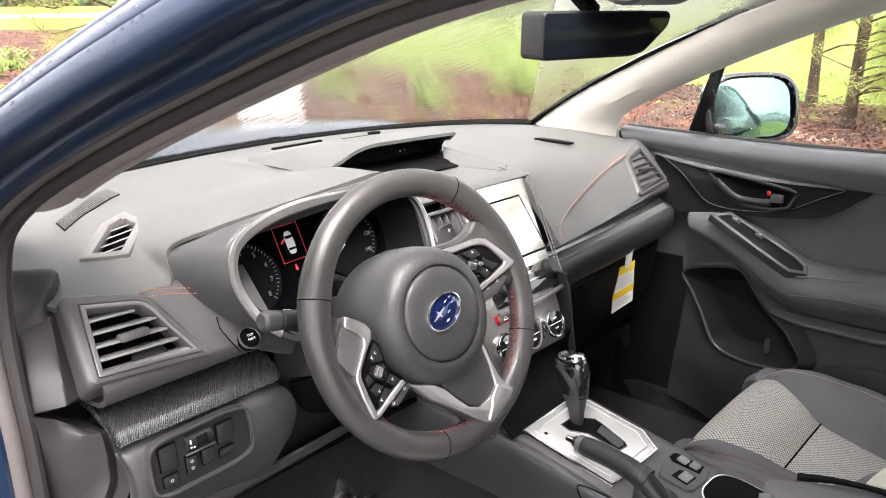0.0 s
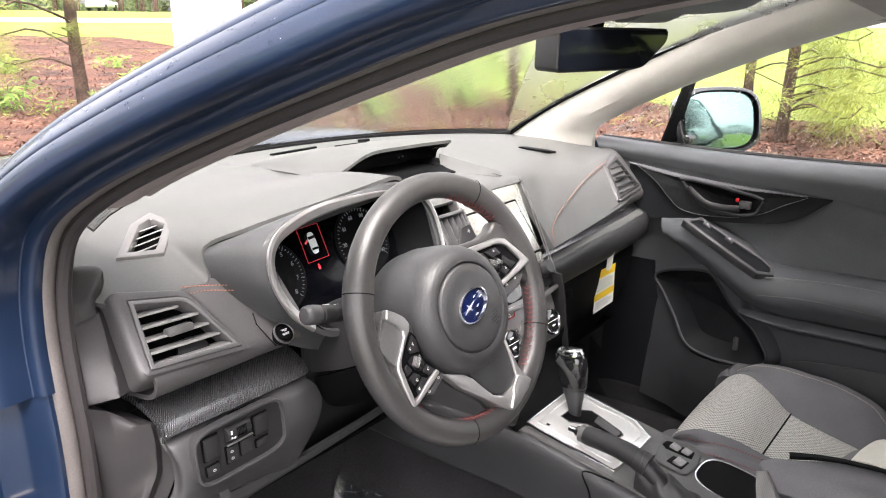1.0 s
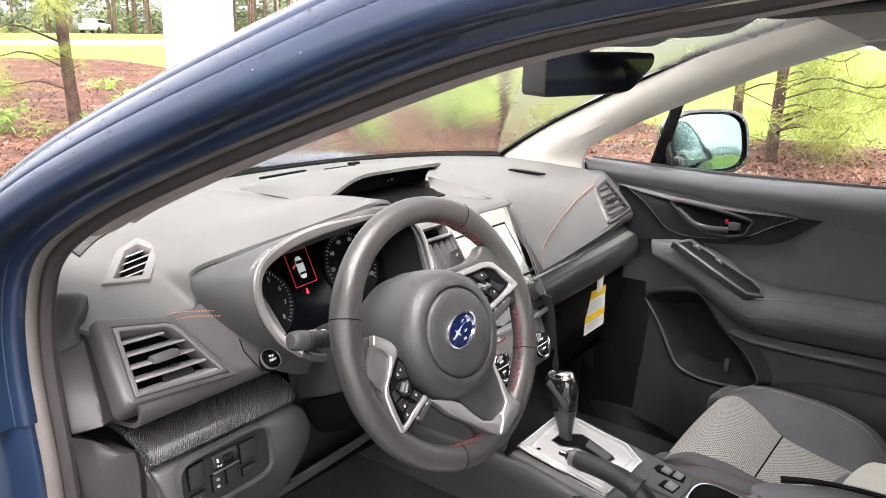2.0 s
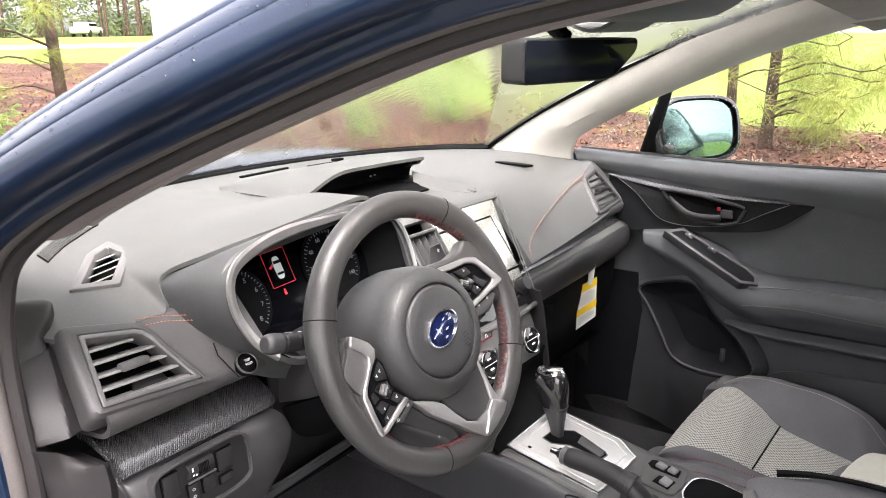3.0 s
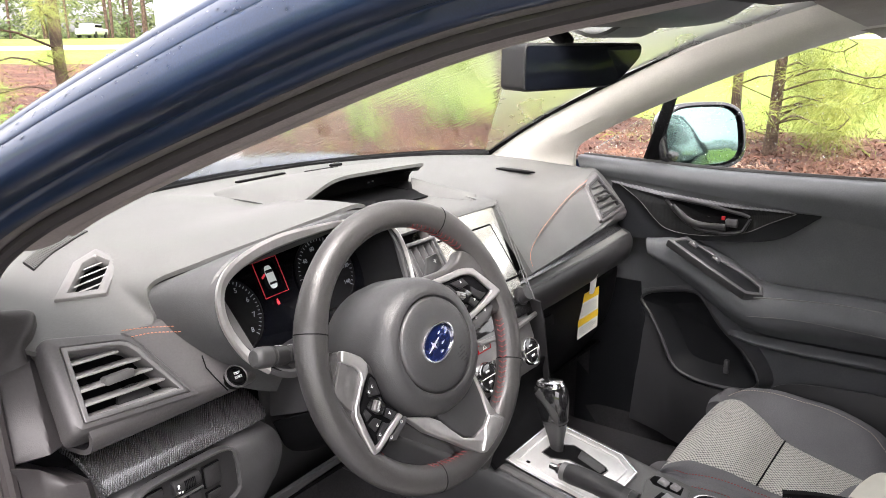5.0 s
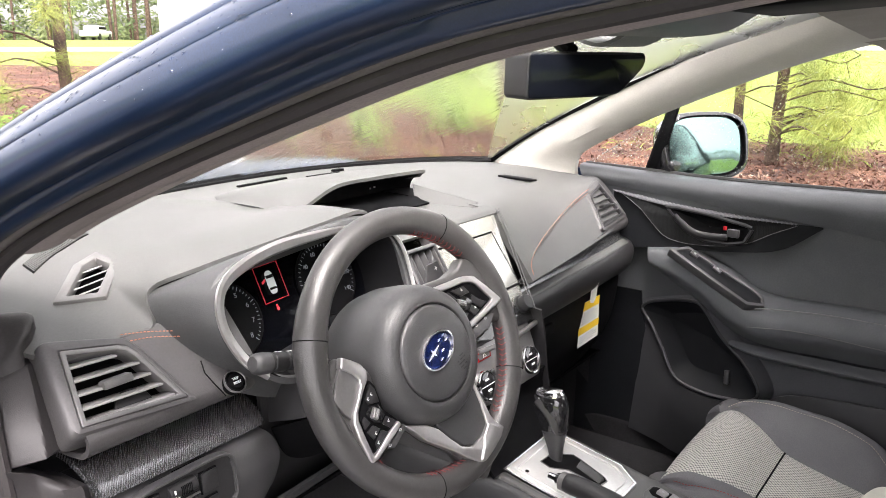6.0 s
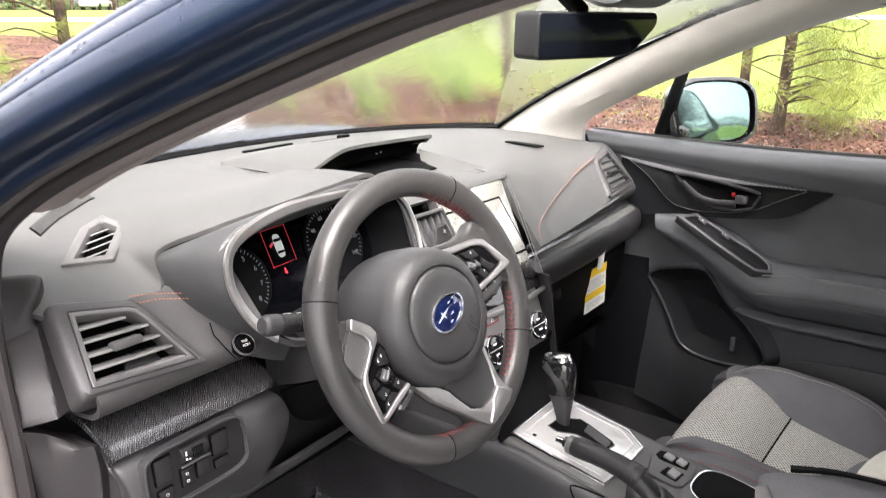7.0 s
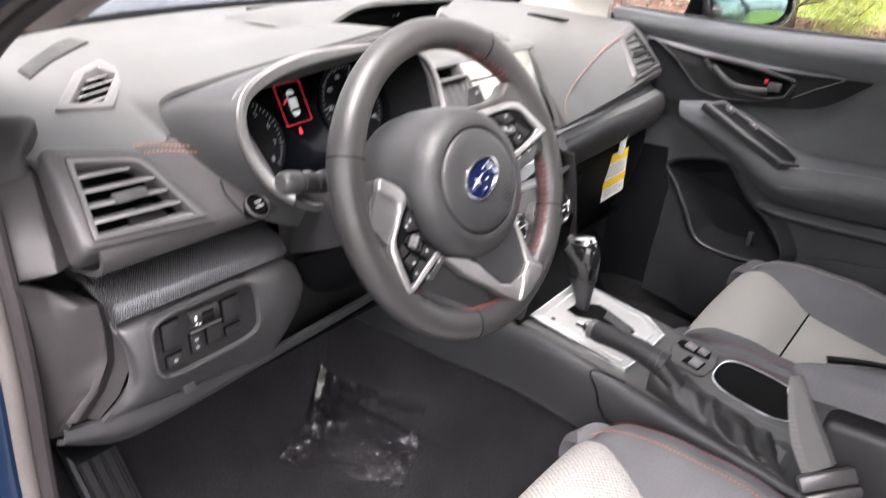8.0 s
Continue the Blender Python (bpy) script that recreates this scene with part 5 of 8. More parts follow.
for x, y, w, h in ((-0.040, 0.005, 0.024, 0.032), (0.037, 0.004, 0.025, 0.028), (-0.041, -0.024, 0.021, 0.015), (-0.012, -0.016, 0.017, 0.024), (0.010, -0.015, 0.019, 0.022), (0.036, -0.021, 0.022, 0.012)):
    part("switch_seat", box(w, h, 0.004, SW @ pose(x, y, -0.0055), 0.0012), deep, panel)
    part("blank_switch", box(w - 0.003, h - 0.003, 0.007, SW @ pose(x, y, -0.0048), 0.0012), soft_end, panel)
dimmer = part("dimmer_wheel", lathe([(0.0085, -0.018), (0.0095, -0.017), (0.0095, 0.017), (0.0085, 0.018)], SW @ pose(0.001, 0.011, -0.007, 0, 90), 24), soft_end, panel, "ribbed dimmer wheel")
part("dimmer_rib", joined(*[box(0.0006, 0.012, 0.002, SW @ pose(0.001 + 0.0022 * (k - 2), 0.011, 0.0020), 0) for k in range(7)]), deep, dimmer)
part("chrome_line", box(0.040, 0.0022, 0.003, SW @ pose(0.001, -0.0018, -0.0008), 0.0006), satin, panel)
for x, y, w, h in ((-0.0125, 0.014, 0.0022, 0.0050), (-0.0125, 0.007, 0.0022, 0.0022), (-0.0085, 0.006, 0.0022, 0.0022)):
    part("switch_mark", box(w, h, 0.0006, SW @ pose(x, y, 0.0028), 0), white_mark, panel)
for x, y in ((-0.041, -0.024), (-0.013, -0.012), (-0.013, -0.021)):
    part("switch_mark", border(ellipse(0.0022, 0.0019, 12), ellipse(0.0014, 0.0011, 12), SW @ pose(x, y, -0.0008), 0.0006), grey_print, panel)
part("lower_latch", prism([(-0.007, 0.012), (0.004, 0.012), (0.012, -0.012), (-0.006, -0.012)], basis((-0.590, 0.198, 0.866), (1, 0, 0), (0, -0.93, 0.36)), 0.010, 0.002), plastic, dash, "small pull latch")
part("dark_slot", box(0.13, 0.02, 0.03, pose(-0.36, 0.27, 0.835, 20, -8, 0), 0.006), deep, dash)
# Underside near black: shade below the dash put into its colour.
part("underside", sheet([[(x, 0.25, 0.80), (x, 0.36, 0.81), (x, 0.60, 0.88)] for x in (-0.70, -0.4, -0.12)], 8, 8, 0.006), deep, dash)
# Darker than the knee panel: shade behind the wheel put into its colour.
part("column_panel", sheet([
    [(-0.43, 0.215, 1.035), (-0.425, 0.215, 0.96), (-0.415, 0.225, 0.88), (-0.41, 0.265, 0.80)],
    [(-0.36, 0.215, 1.035), (-0.36, 0.215, 0.96), (-0.35, 0.23, 0.875), (-0.34, 0.28, 0.79)],
    [(-0.25, 0.215, 1.035), (-0.25, 0.215, 0.96), (-0.25, 0.235, 0.87), (-0.24, 0.285, 0.785)],
    [(-0.12, 0.205, 1.035), (-0.12, 0.205, 0.96), (-0.12, 0.22, 0.86), (-0.12, 0.27, 0.78)]], 20, 20, 0.006), soft_end, dash)

# visor of the upper display
visor = part("display_visor", sheet([
    [(-0.165, 0.62, 1.176), (-0.182, 0.56, 1.181), (-0.197, 0.48, 1.186), (-0.197, 0.386, 1.182)],
    [(-0.150, 0.64, 1.180), (-0.156, 0.56, 1.196), (-0.165, 0.47, 1.201), (-0.168, 0.386, 1.194)],
    [(-0.095, 0.66, 1.180), (-0.095, 0.55, 1.203), (-0.095, 0.47, 1.213), (-0.095, 0.386, 1.218)],
    [(0.0, 0.67, 1.180), (0.0, 0.55, 1.203), (0.0, 0.47, 1.214), (0.0, 0.386, 1.219)],
    [(0.105, 0.66, 1.178), (0.106, 0.55, 1.201), (0.107, 0.47, 1.212), (0.108, 0.386, 1.216)],
    [(0.160, 0.64, 1.176), (0.156, 0.55, 1.195), (0.150, 0.47, 1.206), (0.147, 0.386, 1.213)],
    [(0.168, 0.64, 1.170), (0.165, 0.55, 1.176), (0.158, 0.47, 1.185), (0.148, 0.40, 1.198)],
], 44, 22, 0.006), soft_top, dash, "projecting visor over the upper display")
part("visor_recess", sheet([
    [(-0.166, 0.392, 1.190), (-0.140, 0.43, 1.180), (-0.13, 0.44, 1.160)],
    [(-0.095, 0.392, 1.211), (-0.095, 0.455, 1.197), (-0.095, 0.46, 1.158)],
    [(0.10, 0.392, 1.209), (0.10, 0.455, 1.195), (0.10, 0.46, 1.158)],
    [(0.144, 0.394, 1.206), (0.160, 0.43, 1.188), (0.170, 0.445, 1.160)]], 24, 12, 0.003), deep, visor)
part("recess_end", sheet([[(0.10, 0.46, 1.172), (0.10, 0.39, 1.170), (0.098, 0.36, 1.163)], [(0.165, 0.45, 1.172), (0.145, 0.40, 1.172), (0.112, 0.372, 1.166)]], 6, 10, 0.003), deep, visor)
part("sensor_dot", joined(box(0.004, 0.002, 0.003, pose(0.055, 0.4465, 1.184), 0.0005), box(0.004, 0.002, 0.003, pose(0.067, 0.4465, 1.185), 0.0005)), white_mark, visor)
part("visor_wing", sheet([[(0.130, 0.404, 1.187), (0.156, 0.345, 1.171), (0.181, 0.287, 1.157)], [(0.110, 0.385, 1.170), (0.136, 0.332, 1.163), (0.164, 0.280, 1.155)], [(0.092, 0.372, 1.160), (0.120, 0.322, 1.157), (0.148, 0.273, 1.153)]], 12, 12, 0.003), soft_top, visor, "dark side wall of the display recess")
part("visor_floor", sheet([[(x, 0.46, 1.170), (x, 0.38, 1.1685), (x, 0.34, 1.1625)] for x in (-0.15, 0.0, 0.10)], 10, 10, 0.003), deep, visor)
for a, b in (((-0.055, 0.695, 1.1775), (0.075, 0.70, 1.1775)), ((0.115, 0.678, 1.177), (0.20, 0.668, 1.1755))):
    part("demist_slot", box((Vector(b) - Vector(a)).length, 0.010, 0.004, basis((Vector(a) + Vector(b)) / 2, Vector(b) - Vector(a), (0, 0.02, 1)), 0.001), deep, dash)
part("demist_slot", prism([(-0.044, -0.004), (-0.02, -0.010), (0.03, -0.010), (0.044, 0.004), (0.02, 0.010), (-0.03, 0.010)], basis((0.474, 0.377, 1.1578), (0.48, -0.88, 0), (0, -0.13, 0.99)), 0.004, 0.0005), deep, dash)
part("sun_sensor", box(0.03, 0.014, 0.006, pose(0.235, 0.705, 1.174), 0.002), deep, dash)

# centre stack
FACE = (0, -0.845, 0.535)
CP = basis((0.03, 0.1779, 1.0647), (1, 0, 0), FACE)
stack = part("radio_panel", prism(flat(CP, [(-0.050, 0.230, 1.147), (0.150, 0.230, 1.147), (0.112, 0.121, 0.975), (-0.062, 0.121, 0.975)]), CP, 0.04, 0.004), screen_glass, dash, "glossy centre panel")
part("stack_back", prism(flat(CP, [(-0.150, 0.234, 1.150), (0.165, 0.234, 1.150), (0.122, 0.120, 0.972), (-0.140, 0.120, 0.972)]), CP @ pose(0, 0, -0.042), 0.02, 0.004), deep, stack)
scr = flat(CP, [(-0.045, 0.212, 1.1185), (0.112, 0.212, 1.1185), (0.120, 0.158, 1.033), (-0.045, 0.158, 1.033)])
sc = part("touch_screen", prism(scr, CP @ pose(0, 0, 0.0030), 0.004, 0.001), screen_glass, stack, "switched-off touch screen, coloured pale for the sky it reflects")
part("screen_border", border(inset(scr, -0.0035), scr, CP @ pose(0, 0, 0.0022), 0.004, 0.0006), deep, sc)
for x in (-0.040, 0.098):
    p = CP.inverted() @ Vector((x, 0.1385, 1.002))
    part("volume_knob", lathe([(0.0165, 0.0), (0.0165, 0.004), (0.0135, 0.0055), (0.0132, 0.017), (0.012, 0.019), (0.001, 0.0192)], CP @ pose(p.x, p.y, 0.001), 36), soft_end, stack, "round dark knob")
for x in (-0.06, -0.036, -0.012, 0.012, 0.036):
    part("radio_button", box(0.020, 0.007, 0.004, CP @ pose(x, -0.062, 0.001), 0.001), gloss, stack)
part("lower_face", prism(flat(CP, [(-0.060, 0.1400, 1.0040), (0.1215, 0.1400, 1.0050), (0.1125, 0.1215, 0.9755), (-0.062, 0.1215, 0.9755)]), CP @ pose(0, 0, 0.0022), 0.004, 0.001), gloss, stack, "glossy black lower face")
part("disc_slot", box(0.10, 0.0022, 0.002, CP @ pose(0.02, -0.082, 0.0030), 0.0004), chrome, stack)
for pts, w in (([(0.157, 0.233, 1.150), (0.150, 0.205, 1.108), (0.136, 0.165, 1.044), (0.118, 0.118, 0.971)], 0.0022), ([(0.169, 0.236, 1.151), (0.161, 0.206, 1.106), (0.146, 0.165, 1.041), (0.127, 0.118, 0.968)], 0.0020), ([(-0.136, 0.222, 1.140), (-0.137, 0.205, 1.112), (-0.137, 0.180, 1.072), (-0.130, 0.150, 1.024)], 0.0025)):
    part("stack_rail", strip([p + Vector((0, -0.004, 0.003)) for p in spline(pts, 24)], w, 0.002, FACE), satin, stack, "satin silver edge rail")
part("stack_chin", tube(spline([(-0.066, 0.116, 0.970), (0.03, 0.112, 0.966), (0.116, 0.116, 0.970)], 16), 0.0045, 8), satin, stack)
va = basis((-0.092, 0.196, 1.099), (1, 0, 0), FACE)
op = [(-0.036, -0.036), (0.038, -0.036), (0.038, 0.034), (-0.030, 0.034)]
cv = part("centre_vent", border(inset(op, -0.004), op, va @ pose(0, 0, 0.004), 0.04, 0.001), plastic, stack, "upright centre air vent with silver rim")
part("vent_rim", joined(strip([va @ Vector(p) for p in ((-0.040, -0.040, 0.004), (-0.034, 0.037, 0.004))], 0.004, 0.004, FACE), strip([va @ Vector(p) for p in ((-0.034, 0.038, 0.004), (0.041, 0.038, 0.004))], 0.003, 0.003, FACE)), satin, cv)
part("throat", prism(op, va @ pose(0, 0, -0.036), 0.003), deep, cv)
for k in range(4):
    part("slat", box(0.0025, 0.068, 0.020, va @ pose(-0.022 + 0.016 * k, -0.001, -0.012, 0, 20), 0.0008), plastic, cv)
part("tab", box(0.026, 0.008, 0.012, va @ pose(0.010, -0.012, 0.000), 0.002), plastic, cv)
part("vent_panel", prism(flat(CP, [(-0.056, 0.229, 1.146), (-0.052, 0.229, 1.146), (-0.050, 0.17, 1.05), (-0.056, 0.17, 1.05)]), CP @ pose(0, 0, 0.003), 0.02, 0.001), satin, stack)
part("stack_brow", sheet([[(x, 0.262, 1.156), (x, 0.240, 1.153), (x, 0.229, 1.147)] for x in (-0.145, -0.05, 0.05, 0.168)], 20, 8, 0.006), soft_top, dash)

# heater panel
HP = basis((-0.008, 0.1075, 0.937), (1, 0, 0), (0, -0.93, 0.36))
heater = part("heater_panel", prism([(-0.112, 0.048), (0.108, 0.048), (0.108, 0.0), (0.100, -0.052), (-0.105, -0.052), (-0.112, 0.0)], HP, 0.06, 0.005), satin, dash, "grey heater control panel")
for x in (-0.067, 0.0, 0.067):
    k = part("dial_knob", lathe([(0.0245, -0.002), (0.0245, 0.010), (0.0232, 0.013), (0.0215, 0.012), (0.0208, 0.009), (0.001, 0.009)], HP @ pose(x, -0.018, 0.001), 40), chrome if x else satin, heater, "chrome-rimmed round heater dial")
    part("dial_face", lathe([(0.0208, 0.0), (0.0208, 0.0095), (0.019, 0.0105), (0.001, 0.0105)], HP @ pose(x, -0.018, 0.002), 36), gloss, k)
    part("dial_mark", joined(box(0.036, 0.0012, 0.0006, HP @ pose(x, -0.018, 0.0127), 0), box(0.010, 0.003, 0.0006, HP @ pose(x, -0.009, 0.0127), 0), box(0.010, 0.003, 0.0006, HP @ pose(x, -0.026, 0.0127), 0)), white_mark, k)
for x in (-0.034, 0.034):
    part("heater_button", box(0.014, 0.034, 0.004, HP @ pose(x, -0.018, 0.001), 0.002), gloss, heater)
part("hazard_switch", prism([(-0.018, -0.007), (0.018, -0.007), (0.022, 0.007), (-0.022, 0.007)], HP @ pose(-0.046, 0.026, 0.004), 0.006, 0.001), red_plastic, heater, "red hazard light switch")
part("hazard_face", prism([(-0.0145, -0.0048), (0.0145, -0.0048), (0.0175, 0.0048), (-0.0175, 0.0048)], HP @ pose(-0.046, 0.026, 0.0048), 0.002, 0.0006), vent_grey, heater, "grey face of the hazard switch")
part("hazard_mark", border([(-0.0050, -0.0030), (0.0050, -0.0030), (0.0, 0.0042)], [(-0.0034, -0.0020), (0.0034, -0.0020), (0.0, 0.0028)], HP @ pose(-0.046, 0.026, 0.0056), 0.0006), white_mark, heater)
part("stack_base", sheet([
    [(-0.115, 0.115, 0.99), (-0.118, 0.115, 0.93), (-0.11, 0.105, 0.86), (-0.105, 0.095, 0.78)],
    [(-0.118, 0.30, 0.99), (-0.12, 0.30, 0.93), (-0.118, 0.30, 0.86), (-0.115, 0.30, 0.70)]], 14, 12, 0.004), plastic, dash)
part("stack_base", sheet([
    [(0.112, 0.105, 0.995), (0.116, 0.098, 0.95), (0.120, 0.092, 0.88), (0.118, 0.075, 0.785)],
    [(0.125, 0.20, 1.00), (0.126, 0.20, 0.94), (0.126, 0.20, 0.86), (0.122, 0.20, 0.70)],
    [(0.128, 0.34, 1.00), (0.13, 0.34, 0.94), (0.13, 0.34, 0.86), (0.126, 0.34, 0.62)]], 16, 14, 0.004), soft_end, dash, "dark padded side of the centre stack")
# Shade at the stack's foot is put into its near-black colour.
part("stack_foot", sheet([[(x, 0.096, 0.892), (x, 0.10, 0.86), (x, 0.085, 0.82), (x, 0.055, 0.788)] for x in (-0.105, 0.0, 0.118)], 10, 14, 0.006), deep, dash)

# passenger side: trim strip, rounded bar, glovebox
part("carbon_strip", sheet([[(0.135, 0.158, 1.034), (0.135, 0.178, 1.012), (0.135, 0.165, 0.992)], [(0.40, 0.178, 1.034), (0.40, 0.195, 1.012), (0.40, 0.182, 0.992)], [(0.66, 0.206, 1.045), (0.66, 0.215, 1.012), (0.66, 0.195, 0.992)], [(0.705, 0.22, 1.05), (0.705, 0.23, 1.012), (0.705, 0.21, 0.992)]], 20, 10, 0.005), carbon_foil, dash, "carbon-patterned trim strip")
# Bar in dark trim, the shade on its lower part put into colour.
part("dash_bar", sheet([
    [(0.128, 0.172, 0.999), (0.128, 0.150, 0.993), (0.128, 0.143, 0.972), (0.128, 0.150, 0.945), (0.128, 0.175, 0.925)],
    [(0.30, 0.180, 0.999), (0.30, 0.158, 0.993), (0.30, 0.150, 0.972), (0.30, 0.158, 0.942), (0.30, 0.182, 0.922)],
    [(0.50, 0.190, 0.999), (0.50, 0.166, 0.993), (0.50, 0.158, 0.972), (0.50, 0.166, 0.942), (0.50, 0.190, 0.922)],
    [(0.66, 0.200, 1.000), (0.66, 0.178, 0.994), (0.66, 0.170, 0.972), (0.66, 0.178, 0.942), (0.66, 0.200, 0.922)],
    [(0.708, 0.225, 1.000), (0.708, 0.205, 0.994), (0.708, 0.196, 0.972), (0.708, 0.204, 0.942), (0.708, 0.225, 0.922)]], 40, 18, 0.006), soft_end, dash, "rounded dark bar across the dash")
# Paler strip added for the light along the bar's top edge.
part("bar_lit_edge", strip(spline([(0.130, 0.160, 1.0015), (0.30, 0.168, 1.0015), (0.50, 0.177, 1.0015), (0.66, 0.189, 1.0025)], 24), 0.020, 0.004, (0, -0.5, 0.85)), soft_top, dash, "paler strip drawn for the lit top edge of the bar")
# Lid, latch and underside near black: shade under the bar put into colour.
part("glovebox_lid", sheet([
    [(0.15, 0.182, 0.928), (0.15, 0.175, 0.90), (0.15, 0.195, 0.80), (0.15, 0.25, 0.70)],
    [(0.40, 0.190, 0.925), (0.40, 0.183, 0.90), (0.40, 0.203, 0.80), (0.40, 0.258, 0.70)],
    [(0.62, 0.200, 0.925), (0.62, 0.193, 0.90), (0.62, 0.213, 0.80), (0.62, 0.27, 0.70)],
    [(0.69, 0.225, 0.925), (0.69, 0.220, 0.90), (0.69, 0.24, 0.80), (0.69, 0.29, 0.70)]], 26, 20, 0.008), deep, dash, "closed glovebox lid, coloured near black for the shade under the bar")
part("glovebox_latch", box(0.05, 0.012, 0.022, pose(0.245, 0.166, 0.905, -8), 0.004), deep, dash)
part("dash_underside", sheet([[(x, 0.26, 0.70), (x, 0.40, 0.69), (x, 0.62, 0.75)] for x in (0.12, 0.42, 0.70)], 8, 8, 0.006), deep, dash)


# ---- hang tag on the glovebox ----
def hang_tag():
    t = thing("hang_tag", "white paper tag with yellow bands hanging from a strap", "tag")
    corners = [Vector(p) for p in ((0.4431, 0.1909, 0.8999), (0.4667, 0.1594, 0.9222), (0.4667, 0.1594, 0.8303), (0.4406, 0.1942, 0.7981))]
    m = basis((0.4543, 0.1760, 0.8626), (0.60, -0.80, 0.0), (-0.8, -0.6, 0.0))

    def band(v0, v1, u0=0.0, u1=1.0):
        """A strip of the card between two heights (0 at the top) and two sides."""
        tl, tr, br, bl = corners
        quad = [tl.lerp(bl, v0).lerp(tr.lerp(br, v0), u) for u in (u0, u1)] + [tl.lerp(bl, v1).lerp(tr.lerp(br, v1), u) for u in (u1, u0)]
        return flat(m, quad)

    card = part("card", prism(band(0, 1), m, 0.0012), paper, t, "white card")
    part("yellow_band", prism(band(0.0, 0.20, -0.01, 1.01), m @ pose(0, 0, 0.0004), 0.0014), yellow, t)
    part("yellow_band", prism(band(0.55, 0.72, -0.01, 1.01), m @ pose(0, 0, 0.0004), 0.0014), yellow, t)
    part("print_line", joined(*[prism(band(v, v + 0.018, 0.10, 0.90 if k % 3 else 0.75), m @ pose(0, 0, 0.0003), 0.0004) for k, v in enumerate((0.25, 0.295, 0.34, 0.385, 0.43, 0.475, 0.77, 0.815, 0.86, 0.905))]), grey_print, card)["kind"] = "stuff"
    strap = spline([(0.440, 0.166, 0.974), (0.446, 0.160, 0.972), (0.452, 0.160, 0.962), (0.456, 0.166, 0.940), (0.4585, 0.1695, 0.905)], 18)
    part("strap", strip(strap, 0.014, 0.0008, (-0.6, -0.7, 0.3)), paper, t, "white strap")
    return t


hang_tag()

# ---- steering wheel, turned a little to the left ----
WH = basis((-0.340, 0.016, 1.0846), (1, 0, 0), (-0.097, -0.935, 0.341)) @ pose(0, 0, 0, 0, 0, 17)
wheel = thing("steering_wheel", "black leather steering wheel with red stitching and silver spokes", "steering wheel")
R, TUBE = 0.1612, 0.0174


def fatness(d):
    """Radius of the rim at an angle: thumb swells beside the upper spokes."""
    return TUBE * (1.0 + 0.10 * math.exp(-((d - 38) / 14) ** 2) + 0.10 * math.exp(-((d - 142) / 14) ** 2))


def rim():
    bm = bmesh.new()
    rings = []
    n, sides = 144, 22
    for i in range(n):
        a = i / n * math.tau
        fat = fatness(math.degrees(a))
        rings.append([WH @ Vector(((R + math.cos(b) * fat) * math.cos(a), (R + math.cos(b) * fat) * math.sin(a), math.sin(b) * fat * 0.95)) for b in (k / sides * math.tau for k in range(sides))])
    weave_grid(bm, rings, True, True)
    return bm


part("rim", rim(), leather, wheel, "leather-wrapped rim")
for deg in (41, 142, 240, 317):
    a = radians(deg)
    fat = fatness(deg)
    ringpts = [WH @ Vector(((R + math.cos(b) * fat * 1.002) * math.cos(a), (R + math.cos(b) * fat * 1.002) * math.sin(a), math.sin(b) * fat * 0.952)) for b in (k / 24 * math.tau for k in range(24))]
    part("seam", tube(ringpts, 0.0007, 5, closed=True), deep, wheel)


def cross_stitch(a0, a1):
    """Slanting pairs of thread along the inner side of the rim, like a row of arrowheads."""
    out = []
    n = int(abs(a1 - a0) * (R - TUBE) / 0.0066)
    for k in range(n):
        a = a0 + (a1 - a0) * k / n
        da = 0.0034 / R
        for s in (-1, 1):
            d0, d1 = radians(167), radians(167 - s * 20)
            fat = fatness(math.degrees(a)) * 1.012
            p = WH @ Vector(((R + math.cos(d0) * fat) * math.cos(a), (R + math.cos(d0) * fat) * math.sin(a), math.sin(d0) * fat * 0.95))
            q = WH @ Vector(((R + math.cos(d1) * fat) * math.cos(a + da), (R + math.cos(d1) * fat) * math.sin(a + da), math.sin(d1) * fat * 0.95))
            out.append(tube([p, p.lerp(q, 0.5) + (WH.to_3x3() @ Vector((-math.cos(a), -math.sin(a), 0.5))) * 0.0005, q], 0.00052, 5))
    return joined(*out)


for a0, a1 in ((-68, -21), (24, 60), (200, 206), (234, 262)):
    part("stitching", cross_stitch(radians(a0), radians(a1)), thread_red, wheel, "red cross stitching")


def hub():
    """The padded airbag cover: a deep rounded drum with a round groove in its face."""
    bm = bmesh.new()
    prof = [(0.070, -0.080), (0.086, -0.074), (0.0895, -0.050), (0.0885, -0.015), (0.0855, 0.008), (0.0800, 0.022), (0.0730, 0.0295), (0.0665, 0.0325), (0.0625, 0.0335), (0.0606, 0.0331), (0.0596, 0.0312), (0.0588, 0.0290), (0.0580, 0.0312), (0.0568, 0.0334), (0.0545, 0.0350), (0.0450, 0.0372), (0.0200, 0.0388), (0.0010, 0.0390)]
    rings = []
    n = 72
    for r, z in prof:
        ring = []
        for k in range(n):
            a = k / n * math.tau
            c, d = math.cos(a), math.sin(a)
            grow = 1.0 + (0.045 * max(0, -d) ** 2 + 0.06 * c * c * max(0.0, -z * 14) if r > 0.062 else 0)
            ring.append(WH @ Vector((-0.006 + r * c * grow, -0.001 + r * d * grow * 0.97, z)))
        rings.append(ring)
    vs = weave_grid(bm, rings, wrap_v=True)
    bm.faces.new(vs[0][::-1]), bm.faces.new(vs[-1])
    return bm


hub_ob = part("airbag_cover", hub(), airbag, wheel, "grained airbag cover")
EM = WH @ pose(-0.0088, 0.0025, 0.0396, 0, 0, 5)
